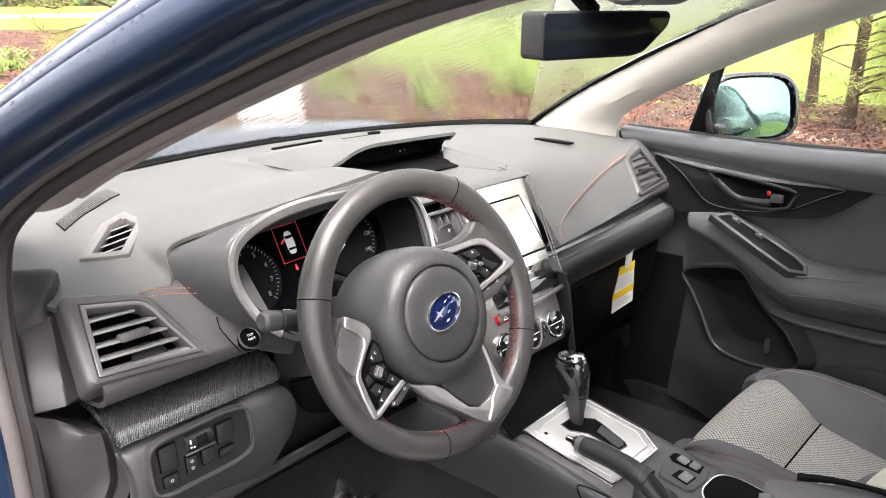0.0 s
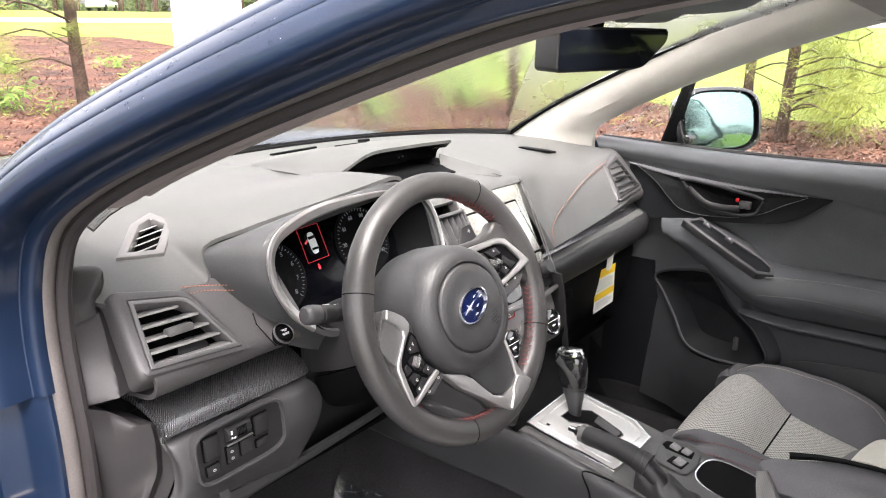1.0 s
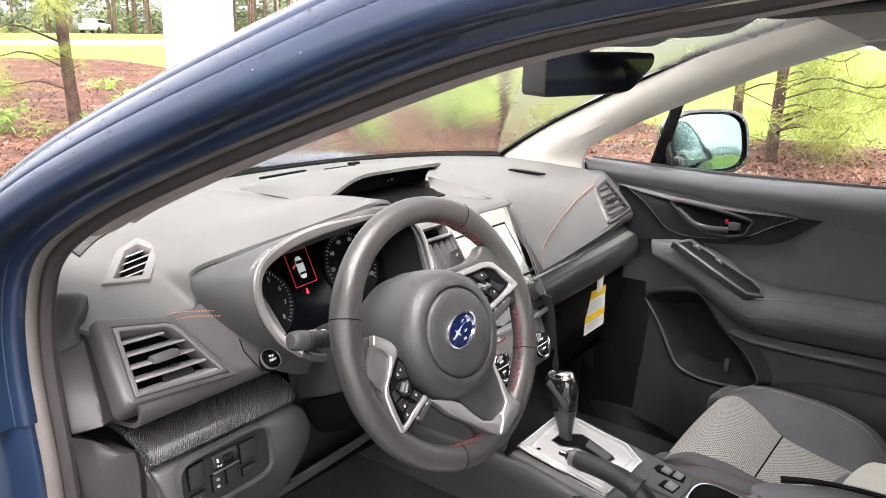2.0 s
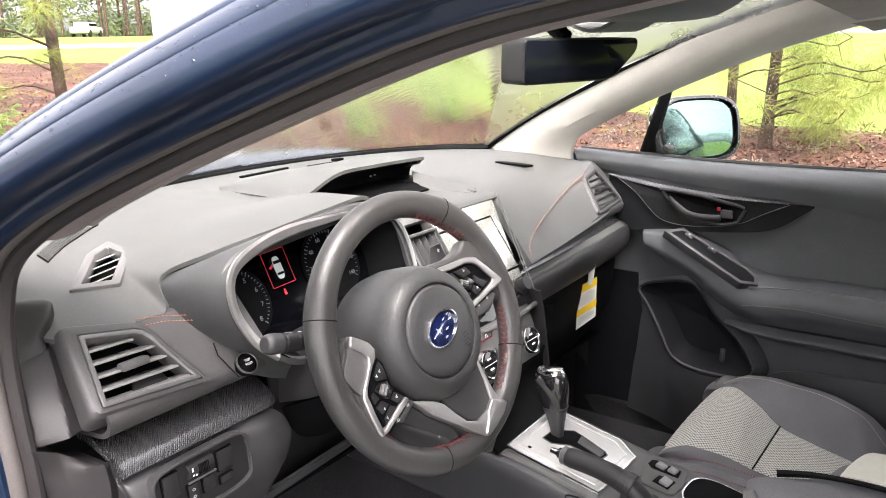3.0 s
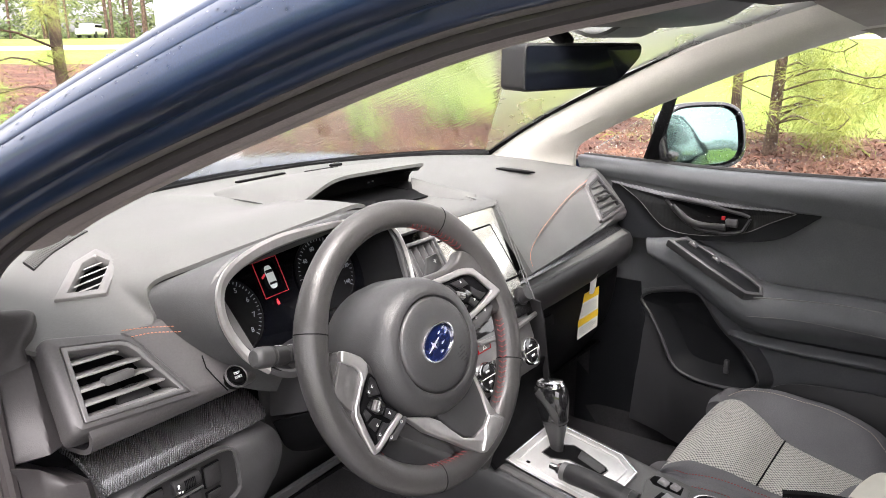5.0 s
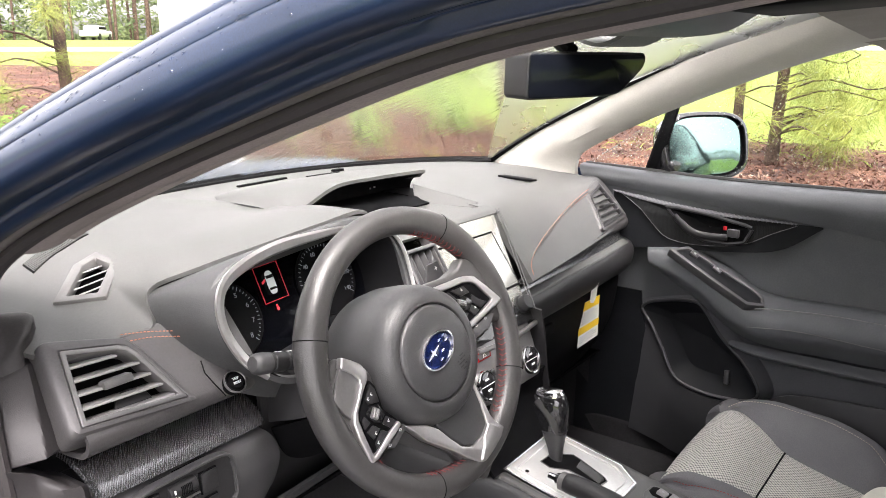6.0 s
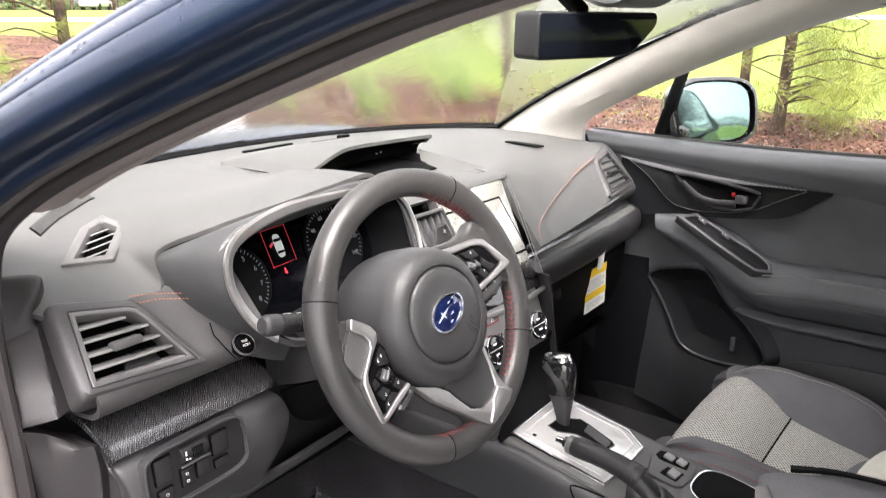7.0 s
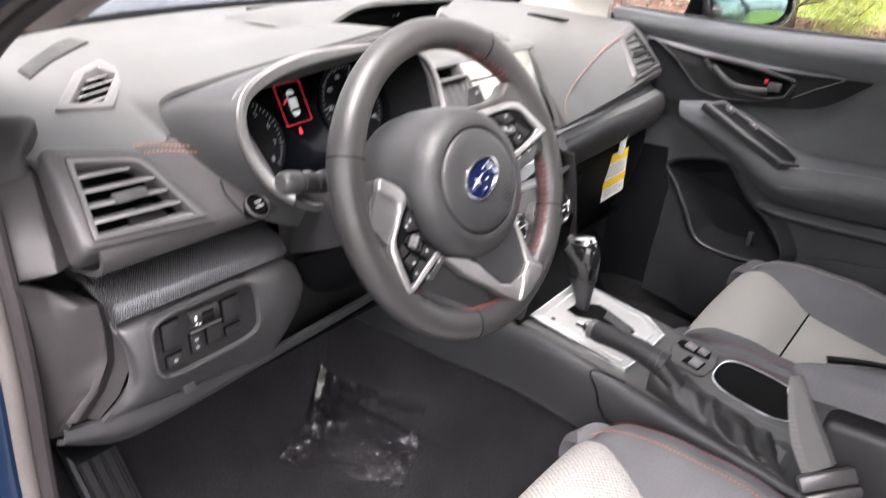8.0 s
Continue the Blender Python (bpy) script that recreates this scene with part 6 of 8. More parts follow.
badge = part("emblem", prism(ellipse(0.0272, 0.0178, 44), EM, 0.003, 0.0008), badge_blue, wheel, "oval blue emblem in a silver ring")
part("emblem_ring", border(ellipse(0.0300, 0.0204, 44), ellipse(0.0270, 0.0176, 44), EM @ pose(0, 0, 0.0022), 0.006, 0.0009), chrome, badge)
for x, y, s in ((-0.008, 0.002, 0.0125), (0.009, 0.0080, 0.0030), (0.018, 0.0015, 0.0027), (0.006, -0.0045, 0.0030), (0.018, 0.0085, 0.0024), (-0.002, -0.0115, 0.0026)):
    star = []
    for k in range(8):
        r = s if k % 4 == 0 else s * 0.55 if k % 2 == 0 else s * 0.17
        star.append((x + r * math.cos(k * math.tau / 8 + 0.2), y + r * 0.8 * math.sin(k * math.tau / 8 + 0.2)))
    part("emblem_star", prism(star, EM @ pose(0, 0, 0.0014), 0.0014), bright, badge)
marks = [box(w, 0.0016, 0.0005, WH @ pose(0.016 + dx, -0.030 + dy, 0.0378), 0) for dx, dy, w in ((-0.004, 0.006, 0.006), (0.005, 0.006, 0.008), (-0.005, 0.002, 0.004), (0.002, 0.002, 0.005), (0.008, 0.002, 0.003), (0, -0.002, 0.012), (-0.002, -0.006, 0.007), (0.006, -0.006, 0.004), (0.001, -0.010, 0.006))]
part("embossed_mark", joined(*marks), soft_end, hub_ob)


def plate(poly, z, depth, bevel=0.0015, seg=2):
    """A flat plate in the plane of the wheel, its face at height z over the rim's middle."""
    return prism(poly, WH @ pose(0, 0, z), depth, bevel, seg)


def key_pad(parent, pad, keys, surround, centre, turn, marks):
    """A black pad of thin keys round a ribbed thumb roller."""
    p = part("button_pad", plate(pad, 0.0118, 0.010, 0.002), deep, parent, "black button pad")
    for poly in keys:
        part("button", plate(inset(poly, 0.0006), 0.0142, 0.003, 0.0009), soft_end, p)
    part("roller_surround", plate(surround, 0.0154, 0.004, 0.0012), gloss, p)
    r = part("rocker", lathe([(0.0042, -0.0062), (0.0052, -0.0055), (0.0052, 0.0055), (0.0042, 0.0062)], WH @ pose(centre[0], centre[1], 0.0148, 0, 90, turn), 20), satin, p, "ribbed thumb roller")
    part("roller_rib", joined(*[box(0.0100, 0.0007, 0.0012, WH @ pose(centre[0], centre[1], 0.0148, 0, 0, turn) @ pose(0, 0.0053 * math.sin(a), 0.0053 * math.cos(a), -math.degrees(a)), 0) for a in (-0.9, -0.45, 0, 0.45, 0.9)]), chrome, r)
    for x, y in marks:
        part("button_mark", joined(box(0.0030, 0.0006, 0.0004, WH @ pose(x, y + 0.0010, 0.0144, 0, 0, turn), 0), box(0.0006, 0.0024, 0.0004, WH @ pose(x - 0.0010, y, 0.0144, 0, 0, turn), 0), box(0.0018, 0.0006, 0.0004, WH @ pose(x + 0.0003, y - 0.0010, 0.0144, 0, 0, turn), 0)), white_mark, p)


# outlines in the plane of the wheel
RSKIN = [(0.0042, 0.0766), (0.0515, 0.0618), (0.0899, 0.0502), (0.1140, 0.0496), (0.1288, 0.0567), (0.1573, 0.0335), (0.1686, -0.0009), (0.1639, -0.0402), (0.1321, -0.0475), (0.1213, -0.0310), (0.0698, -0.0254), (0.0718, 0.0019)]
RSTRIP = [(-0.0048, 0.0786), (0.0212, 0.0687), (0.0456, 0.0567), (0.0819, 0.0460), (0.1073, 0.0391), (0.1153, 0.0355), (0.1261, 0.0284), (0.1393, 0.0040), (0.1509, -0.0199), (0.1507, -0.0235), (0.1401, -0.0250), (0.1046, -0.0228), (0.0702, -0.0213), (0.0680, -0.0144), (0.1037, -0.0158), (0.1328, -0.0147), (0.1364, -0.0125), (0.1226, 0.0180), (0.1149, 0.0255), (0.1035, 0.0317), (0.0760, 0.0392), (0.0425, 0.0501), (0.0175, 0.0644)]
RPAD = [(0.0371, 0.0514), (0.0783, 0.0390), (0.1049, 0.0303), (0.1164, 0.0241), (0.1231, 0.0172), (0.1369, -0.0134), (0.1052, -0.0156), (0.0690, -0.0148), (0.0676, 0.0038), (0.0576, 0.0305)]
RKEYS = [[(0.0502, 0.0428), (0.0745, 0.0360), (0.0815, 0.0210), (0.0664, 0.0177), (0.0604, 0.0276)],
    [(0.0767, 0.0355), (0.1019, 0.0284), (0.1072, 0.0153), (0.0883, 0.0193)],
    [(0.1080, 0.0131), (0.1149, 0.0015), (0.1272, -0.0109), (0.1116, -0.0118), (0.1012, 0.0039)],
    [(0.0676, 0.0160), (0.0759, 0.0053), (0.0894, -0.0045), (0.0720, -0.0099), (0.0714, 0.0003)],
    [(0.0988, 0.0028), (0.1082, -0.0123), (0.0954, -0.0138), (0.0884, 0.0006)]]
RHUB = [(0.0689, 0.0220), (0.0924, 0.0192), (0.1031, 0.0043), (0.0910, -0.0012), (0.0749, 0.0058), (0.0683, 0.0136)]
RKEY = [(0.0747, -0.0247), (0.0711, -0.0367), (0.0900, -0.0397), (0.1123, -0.0411), (0.1309, -0.0323), (0.1244, -0.0261)]
LSKIN = [(-0.1101, 0.0671), (-0.0893, 0.0459), (-0.0842, 0.0261), (-0.0953, -0.0228), (-0.0791, -0.0482), (-0.0910, -0.0555), (-0.1234, -0.0512), (-0.1395, -0.0574), (-0.1475, -0.0440), (-0.1514, -0.0061), (-0.1618, 0.0298), (-0.1539, 0.0469), (-0.1410, 0.0448), (-0.1250, 0.0561)]
LFACE = [(-0.1207, 0.0593), (-0.1080, 0.0438), (-0.1052, 0.0346), (-0.1102, 0.0272), (-0.1368, 0.0097), (-0.1408, 0.0049), (-0.1448, 0.0160), (-0.1484, 0.0360), (-0.1351, 0.0475)]
LBEZ = [(-0.1139, 0.0688), (-0.1038, 0.0576), (-0.0962, 0.0466), (-0.0937, 0.0369), (-0.0981, 0.0290), (-0.1109, 0.0211), (-0.1304, 0.0075), (-0.1353, 0.0003), (-0.1397, -0.0240), (-0.1423, -0.0461), (-0.1483, -0.0483), (-0.1496, -0.0423), (-0.1471, -0.0179), (-0.1431, 0.0019), (-0.1369, 0.0095), (-0.1243, 0.0187), (-0.1116, 0.0279), (-0.1084, 0.0343), (-0.1108, 0.0439), (-0.1218, 0.0590)]
LARM = [(-0.1483, -0.0483), (-0.1389, -0.0498), (-0.1151, -0.0460), (-0.0886, -0.0412), (-0.0908, -0.0344), (-0.1179, -0.0388), (-0.1383, -0.0439), (-0.1450, -0.0430)]
LPAD = [(-0.0935, 0.0244), (-0.0910, 0.0144), (-0.0969, -0.0136), (-0.0869, -0.0364), (-0.1363, -0.0454), (-0.1322, -0.0034), (-0.1267, 0.0033), (-0.1063, 0.0180)]
LKEYS = [[(-0.0967, 0.0218), (-0.0944, 0.0129), (-0.0979, -0.0031), (-0.1134, 0.0041), (-0.1133, 0.0120)],
    [(-0.1245, -0.0017), (-0.1217, -0.0136), (-0.1336, -0.0152), (-0.1316, -0.0040)],
    [(-0.1210, -0.0166), (-0.1144, -0.0268), (-0.1299, -0.0312), (-0.1335, -0.0177)],
    [(-0.0997, -0.0197), (-0.0907, -0.0343), (-0.1030, -0.0368), (-0.1102, -0.0244)],
    [(-0.1146, -0.0283), (-0.1066, -0.0372), (-0.1340, -0.0425), (-0.1303, -0.0342)]]
LHUB = [(-0.1231, -0.0012), (-0.1151, 0.0021), (-0.1012, -0.0031), (-0.1009, -0.0172), (-0.1118, -0.0224), (-0.1194, -0.0147)]
LKEY = [(-0.1335, -0.0511), (-0.1232, -0.0491), (-0.1120, -0.0568), (-0.0944, -0.0521), (-0.0822, -0.0486), (-0.0858, -0.0432), (-0.1122, -0.0491)]
LOWSKIN = [(0.0524, -0.0651), (0.0463, -0.1440), (0.0560, -0.1632), (-0.0109, -0.1905), (-0.0299, -0.1646), (-0.0386, -0.1260), (-0.0640, -0.0879), (-0.0800, -0.0533), (-0.0592, -0.0511)]
LOWPLATE = [(0.0374, -0.0767), (0.0332, -0.1017), (0.0247, -0.1300), (0.0097, -0.1355), (-0.0113, -0.1355), (-0.0251, -0.1250), (-0.0370, -0.1026), (-0.0459, -0.0778), (-0.0318, -0.0646)]
FORK = [(0.0383, -0.0634), (0.0354, -0.0947), (0.0344, -0.1242), (0.0370, -0.1374), (0.0451, -0.1513), (0.0327, -0.1582), (0.0083, -0.1622), (-0.0095, -0.1629), (-0.0160, -0.1592), (-0.0305, -0.1386), (-0.0444, -0.1170), (-0.0588, -0.0970), (-0.0714, -0.0789), (-0.0794, -0.0604), (-0.0862, -0.0464), (-0.0728, -0.0555), (-0.0579, -0.0675), (-0.0472, -0.0822), (-0.0398, -0.1014), (-0.0302, -0.1218), (-0.0155, -0.1340), (0.0071, -0.1353), (0.0224, -0.1294), (0.0299, -0.1023), (0.0339, -0.0745)]
FORKFACE = [(0.0233, -0.1284), (0.0304, -0.1350), (0.0397, -0.1490), (0.0266, -0.1551), (0.0034, -0.1581), (-0.0126, -0.1585), (-0.0153, -0.1552), (0.0002, -0.1444), (0.0070, -0.1354)]
LROLL, RROLL = (-0.1131, -0.0078), (0.0817, 0.0139)
LMARKS = [(-0.1101, 0.0094), (-0.1032, 0.0114), (-0.1012, -0.0268), (-0.1238, -0.0265), (-0.1271, -0.0368)]
RMARKS = [(0.0707, 0.0287), (0.0948, 0.0265), (0.1020, -0.0048), (0.0747, -0.0038)]
LKMARKS = [(-0.1158, -0.0495), (-0.0934, -0.0455)]
RKMARKS = [(0.0908, -0.0253), (0.1111, -0.0271)]
# spoke with the lower button pad: leather root, satin face, silver bezel in a V round the pad
left_spoke = part("spoke", plate(LSKIN, 0.0085, 0.022, 0.006, 3), leather, wheel, "side spoke with buttons")
part("spoke_face", plate(LFACE, 0.0135, 0.006, 0.0015), satin, left_spoke, "satin grey spoke face")
part("spoke_bracket", plate(LBEZ, 0.0172, 0.010, 0.0022, 3), silver, left_spoke, "satin silver spoke bracket")
part("spoke_bracket", plate(LARM, 0.0165, 0.008, 0.0018, 3), silver, left_spoke, "satin silver spoke bracket")
key_pad(left_spoke, LPAD, LKEYS, LHUB, LROLL, 34, LMARKS)
low_key = part("lower_key", plate(LKEY, 0.0135, 0.008, 0.002), plastic, left_spoke)
part("key_mark", joined(*[border(ellipse(0.0020, 0.0017, 16), ellipse(0.0014, 0.0011, 16), WH @ pose(x, y, 0.0139), 0.0005) for x, y in LKMARKS]), white_mark, low_key)
# spoke with the upper button pad
right_spoke = part("spoke", plate(RSKIN, 0.0085, 0.022, 0.006, 3), leather, wheel, "side spoke with buttons")
part("spoke_bracket", plate(RSTRIP, 0.0150, 0.008, 0.0018, 3), silver, right_spoke, "satin silver spoke bracket")
key_pad(right_spoke, RPAD, RKEYS, RHUB, RROLL, -40, RMARKS)
up_key = part("lower_key", plate(RKEY, 0.0115, 0.008, 0.002), plastic, right_spoke)
part("key_mark", joined(*[border(ellipse(0.0020, 0.0017, 16), ellipse(0.0014, 0.0011, 16), WH @ pose(x, y, 0.0119), 0.0005) for x, y in RKMARKS]), white_mark, up_key)
# lower spoke: grey plate in a silver fork
low = part("lower_spoke", plate(LOWSKIN, 0.0045, 0.016, 0.005, 3), leather, wheel, "lower spoke")
part("lower_plate", plate(LOWPLATE, 0.0135, 0.012, 0.003, 3), airbag, low, "grained grey plate")
part("fork", plate(FORK, 0.0165, 0.014, 0.0022, 3), silver, low, "satin silver fork")
part("fork_face", plate(FORKFACE, 0.0190, 0.006, 0.0022, 3), silver, low, "satin silver end of the fork")
for s in (-1, 1):
    part("shift_paddle", prism([(s * x, y) for x, y in ((0.070, 0.030), (0.104, 0.066), (0.124, 0.062), (0.122, 0.030), (0.072, 0.006))][:: -s], WH @ pose(0, 0, -0.030), 0.004, 0.001), plastic, wheel, "black shift paddle")
writing("+", 0.012, WH @ pose(0.114, 0.055, -0.0293), white_mark, wheel)

# ---- steering column ----
column = thing("steering_column", "black plastic steering column cover with stalks", "steering column")
CO = basis((-0.340, 0.016, 1.0846), (1, 0, 0), (0, -0.940, 0.341)) @ pose(0, -0.012, -0.065)
part("column_cover", sheet([[CO @ Vector((x * k, y * k2, z)) for x, y in ((-0.062, -0.03), (-0.05, 0.026), (0, 0.042), (0.05, 0.026), (0.062, -0.03))] for z, k, k2 in ((0.0, 0.9, 0.9), (-0.04, 1.05, 1.05), (-0.10, 1.2, 1.2), (-0.16, 1.25, 1.2))], 16, 24, 0.004), soft_end, column)
# Lower half blacker than the upper: shade under the column coloured in.
part("column_cover", sheet([[CO @ Vector((x * k, y * k2, z)) for x, y in ((0.062, -0.03), (0.05, -0.06), (0, -0.072), (-0.05, -0.06), (-0.062, -0.03))] for z, k, k2 in ((0.0, 0.9, 0.9), (-0.04, 1.05, 1.05), (-0.10, 1.2, 1.3), (-0.16, 1.25, 1.5))], 16, 24, 0.004), deep, column)


def stalk(points, tip):
    s = part("stalk", tube(spline(points, 16), [0.007] * 6 + [0.0085] * 10, 14), soft_end, column, "light and wiper stalk")
    a, b = Vector(points[-2]), Vector(points[-1])
    d = (b - a).normalized()
    m = basis(b, d.orthogonal(), d)
    part("stalk_grip", lathe([(0.0085, -0.046), (0.0108, -0.043), (0.0112, -0.029), (0.0106, -0.0282), (0.0106, -0.0268), (0.0114, -0.026), (0.0117, -0.009), (0.0111, -0.0082), (0.0111, -0.0068), (0.0119, -0.006), (0.0120, 0.008), (0.0110, 0.014), (0.007, 0.0165), (0.001, 0.0172)], m @ pose(0, 0, 0.004), 28), soft_end, s, "ribbed twist grip")
    part("stalk_tip", lathe([(0.0121, -0.004), (0.0124, 0.002), (0.0123, 0.010), (0.0114, 0.0150), (0.0085, 0.0180), (0.001, 0.0192)], m @ pose(0, 0, 0.0045), 28), plastic, s)
    mk = []
    for k in range(5):
        an = radians(150 + 22 * k)
        for zz in (-0.034, -0.018, -0.012):
            mk.append(box(0.0006, 0.0024, 0.0034, m @ pose(0.0117 * math.cos(an), 0.0117 * math.sin(an), zz, 0, 0, math.degrees(an)), 0))
    part("grip_mark", joined(*mk), white_mark, s)


stalk([(-0.400, 0.108, 1.076), (-0.44, 0.109, 1.084), (-0.498, 0.110, 1.098)], True)
stalk([(-0.29, 0.085, 1.080), (-0.265, 0.085, 1.081), (-0.238, 0.088, 1.082)], True)
# ---- floor ----
def floor_z(x, y):
    """Height of the carpet: level pans, climbing to the middle tunnel and up the toe board."""
    return 0.455 + 0.15 * math.exp(-max(0.0, abs(x) - 0.125) / 0.055) + max(0.0, y - 0.42) * 0.9


part("floor", shell([[Vector((-0.735 + 1.47 * i / 60, y, floor_z(-0.735 + 1.47 * i / 60, y))) for y in (0.80, 0.7, 0.6, 0.55, 0.5, 0.46, 0.43, 0.40, 0.3, 0.2, 0.1, 0.0, -0.2, -0.5, -1.0, -1.7, -2.4)] for i in range(61)], 0.03), carpet, None)
tagged(bpy.data.objects["floor"], "black carpeted car floor", "floor", kind="structure")
part("tunnel_side", joined(*[shell([[Vector((s * (0.112 + 0.05 * ((0.69 - z) / 0.14) ** 2), y, z)) for z in (0.69, 0.66, 0.63, 0.59, 0.55)] for y in (0.62, 0.4, 0.2, 0.0, -0.2, -0.5)], 0.01) for s in (-1, 1)]), carpet, bpy.data.objects["floor"], "carpeted sides of the middle tunnel")


def crumpled_film():
    """A thin clear protective sheet lying loosely on the carpet, up against the tunnel."""
    rows = []
    c = [Vector(p) for p in ((-0.152, 0.435, 0), (-0.134, 0.200, 0), (-0.225, 0.180, 0), (-0.290, 0.395, 0))]
    n = 84
    for i in range(n):
        r = []
        for j in range(n):
            u, v = i / (n - 1), j / (n - 1)
            p = c[0].lerp(c[1], u).lerp(c[3].lerp(c[2], u), v)
            p += Vector((-0.012, 0.02, 0)) * noise.noise((u * 4, v * 3, 7.0)) * 0.6
            edge = max(0, 0.14 - v) / 0.14 + max(0, 0.10 - u) / 0.10
            h = 0.005 + 0.014 * abs(noise.noise((u * 3.1, v * 2.7, 1.0))) + 0.009 * abs(noise.noise((u * 9, v * 8, 3.0))) + 0.005 * abs(noise.noise((u * 22, v * 19, 8.0))) + edge * (0.010 + 0.012 * noise.noise((u * 16, v * 11, 5.0)))
            r.append(Vector((p.x - 0.25 * h, p.y, floor_z(p.x, p.y) + h)))
        rows.append(r)
    f = solo("floor_film", shell(rows, 0.0004), film_clear, "crumpled clear plastic film on the black carpet", "plastic film")
    f.visible_shadow = False


crumpled_film()
rest = thing("foot_rest", "ribbed black plastic foot rest on the carpet", "foot rest")
FR = basis((-0.560, 0.50, 0.585), (1, 0, 0), (0.05, -0.80, 0.60))
part("plate", box(0.075, 0.24, 0.02, FR, 0.006), plastic, rest)
for k in range(4):
    part("rib", box(0.006, 0.21, 0.006, FR @ pose(-0.027 + 0.018 * k, 0, 0.011), 0.002), rubber, rest)

# ---- centre console ----
console = thing("centre_console", "dark centre console between the seats with a silver shift plate", "console")


def con_z(y):
    return 0.786 + 0.19 * (y - 0.05) if y < 0.05 else 0.786 + 0.05 * (y - 0.05)


ST = [(0.50, 0.120, 0.0), (0.35, 0.120, 0.0), (0.24, 0.119, 0.0), (0.16, 0.118, 0.0), (0.08, 0.112, 0.0), (0.0, 0.108, 0.0), (-0.10, 0.108, 0.0), (-0.20, 0.110, 0.0), (-0.32, 0.112, 0.0), (-0.50, 0.112, 0.0)]


def console_body():
    rows = []
    for y, w, d in ST:
        z = con_z(y)
        rows.append([(-w - 0.002, y, z - 0.105), (-w - 0.016, y, z - 0.100), (-w - 0.014, y, z - 0.085), (-w - 0.004, y, z - 0.020), (-w + 0.014, y, z - 0.002), (-0.04, y, z), (0.04, y, z), (w - 0.014, y, z - 0.002), (w + 0.004, y, z - 0.020), (w + 0.014, y, z - 0.085), (w + 0.016, y, z - 0.100), (w + 0.002, y, z - 0.105)])
    return sheet(rows, 40, 48, 0.004)


part("console_body", console_body(), console_skin, console, "dark grained console shell")
part("top_panel", sheet([[(x * w, y, con_z(y) + dz) for x, dz in ((-1, -0.0015), (-0.8, 0.0022), (0.8, 0.0022), (1, -0.0015))] for y, w in ((0.10, 0.098), (0.02, 0.096), (-0.08, 0.095), (-0.20, 0.096), (-0.335, 0.098))], 24, 14, 0.003), console_top, console, "grey moulded top panel")
PM = basis((-0.005, -0.03, con_z(-0.03) + 0.003), (1, 0, 0), (0, -0.19, 1))
plate = [(-0.078, 0.082), (0.050, 0.084), (0.078, 0.060), (0.078, -0.045), (0.052, -0.082), (-0.078, -0.078)]
plate_ob = part("shift_plate", prism(plate, PM @ pose(0, 0, 0.007), 0.008, 0.002), plate_silver, console, "brushed silver gear shift plate")
part("plate_edge", border(inset(plate, -0.004), plate, PM @ pose(0, 0, 0.0075), 0.010, 0.001), chrome, plate_ob)
ridge = inset(plate, 0.010)
part("plate_ridge", border(ridge, inset(ridge, 0.003), PM @ pose(0, 0, 0.0092), 0.004, 0.0012), plate_silver, plate_ob, "raised ridge on the plate")
gate = flat(PM, [(x, y, con_z(y)) for x, y in ((-0.0230, 0.0215), (0.0090, 0.0205), (0.0350, -0.0060), (0.0330, -0.0200), (0.0200, -0.0700), (0.0140, -0.0765), (-0.0050, -0.0745), (-0.0080, -0.0200), (-0.0260, 0.0040))])
part("gate_rim", border(inset(gate, -0.0016), inset(gate, 0.0004), PM @ pose(0, 0, 0.0084), 0.003, 0.0006), satin, plate_ob)
part("shift_gate", prism(gate, PM @ pose(0, 0, 0.0078), 0.003), deep, plate_ob, "dark gear gate")
part("gate_cover", prism(flat(PM, [(x, y, con_z(y)) for x, y in ((0.0080, -0.026), (0.0300, -0.022), (0.0180, -0.069), (0.0120, -0.073), (-0.0030, -0.071))]), PM @ pose(0, 0, 0.0092), 0.003, 0.0010), plastic, plate_ob, "grey sliding gate cover")
part("plate_mark", box(0.006, 0.006, 0.0005, PM @ pose(-0.058, 0.055, 0.0074), 0), deep, plate_ob)

shifter = thing("gear_shifter", "black leather gear knob with a chrome cap", "gear shifter")
SH = basis((0.004, 0.006, con_z(0.0)), (1, 0, 0), (0.03, 0.12, 1))


def knob_ring(rx, ry, z, sx=0.0, sy=0.0, n=24):
    return [SH @ Vector((sx + rx * math.copysign(abs(math.cos(k * math.tau / n)) ** 0.8, math.cos(k * math.tau / n)), sy + ry * math.copysign(abs(math.sin(k * math.tau / n)) ** 0.8, math.sin(k * math.tau / n)), z)) for k in range(n)]


def loft(rings):
    bm = bmesh.new()
    vs = weave_grid(bm, rings, wrap_v=True)
    bm.faces.new(vs[0][::-1]), bm.faces.new(vs[-1])
    return bm


part("stem", loft([knob_ring(*r) for r in ((0.0075, 0.009, -0.006), (0.0085, 0.010, 0.012), (0.0105, 0.013, 0.030), (0.0135, 0.018, 0.050), (0.0165, 0.022, 0.062), (0.016, 0.022, 0.066))]), console_skin, shifter, "tapered dark stem")
part("knob", loft([knob_ring(*r) for r in ((0.0155, 0.021, 0.058), (0.0180, 0.025, 0.074, 0, 0.001), (0.0200, 0.028, 0.092, 0, 0.002), (0.0205, 0.029, 0.106, 0, 0.003), (0.0190, 0.027, 0.118, 0, 0.004), (0.0140, 0.021, 0.1245, 0, 0.004))]), gloss, shifter, "glossy black knob")
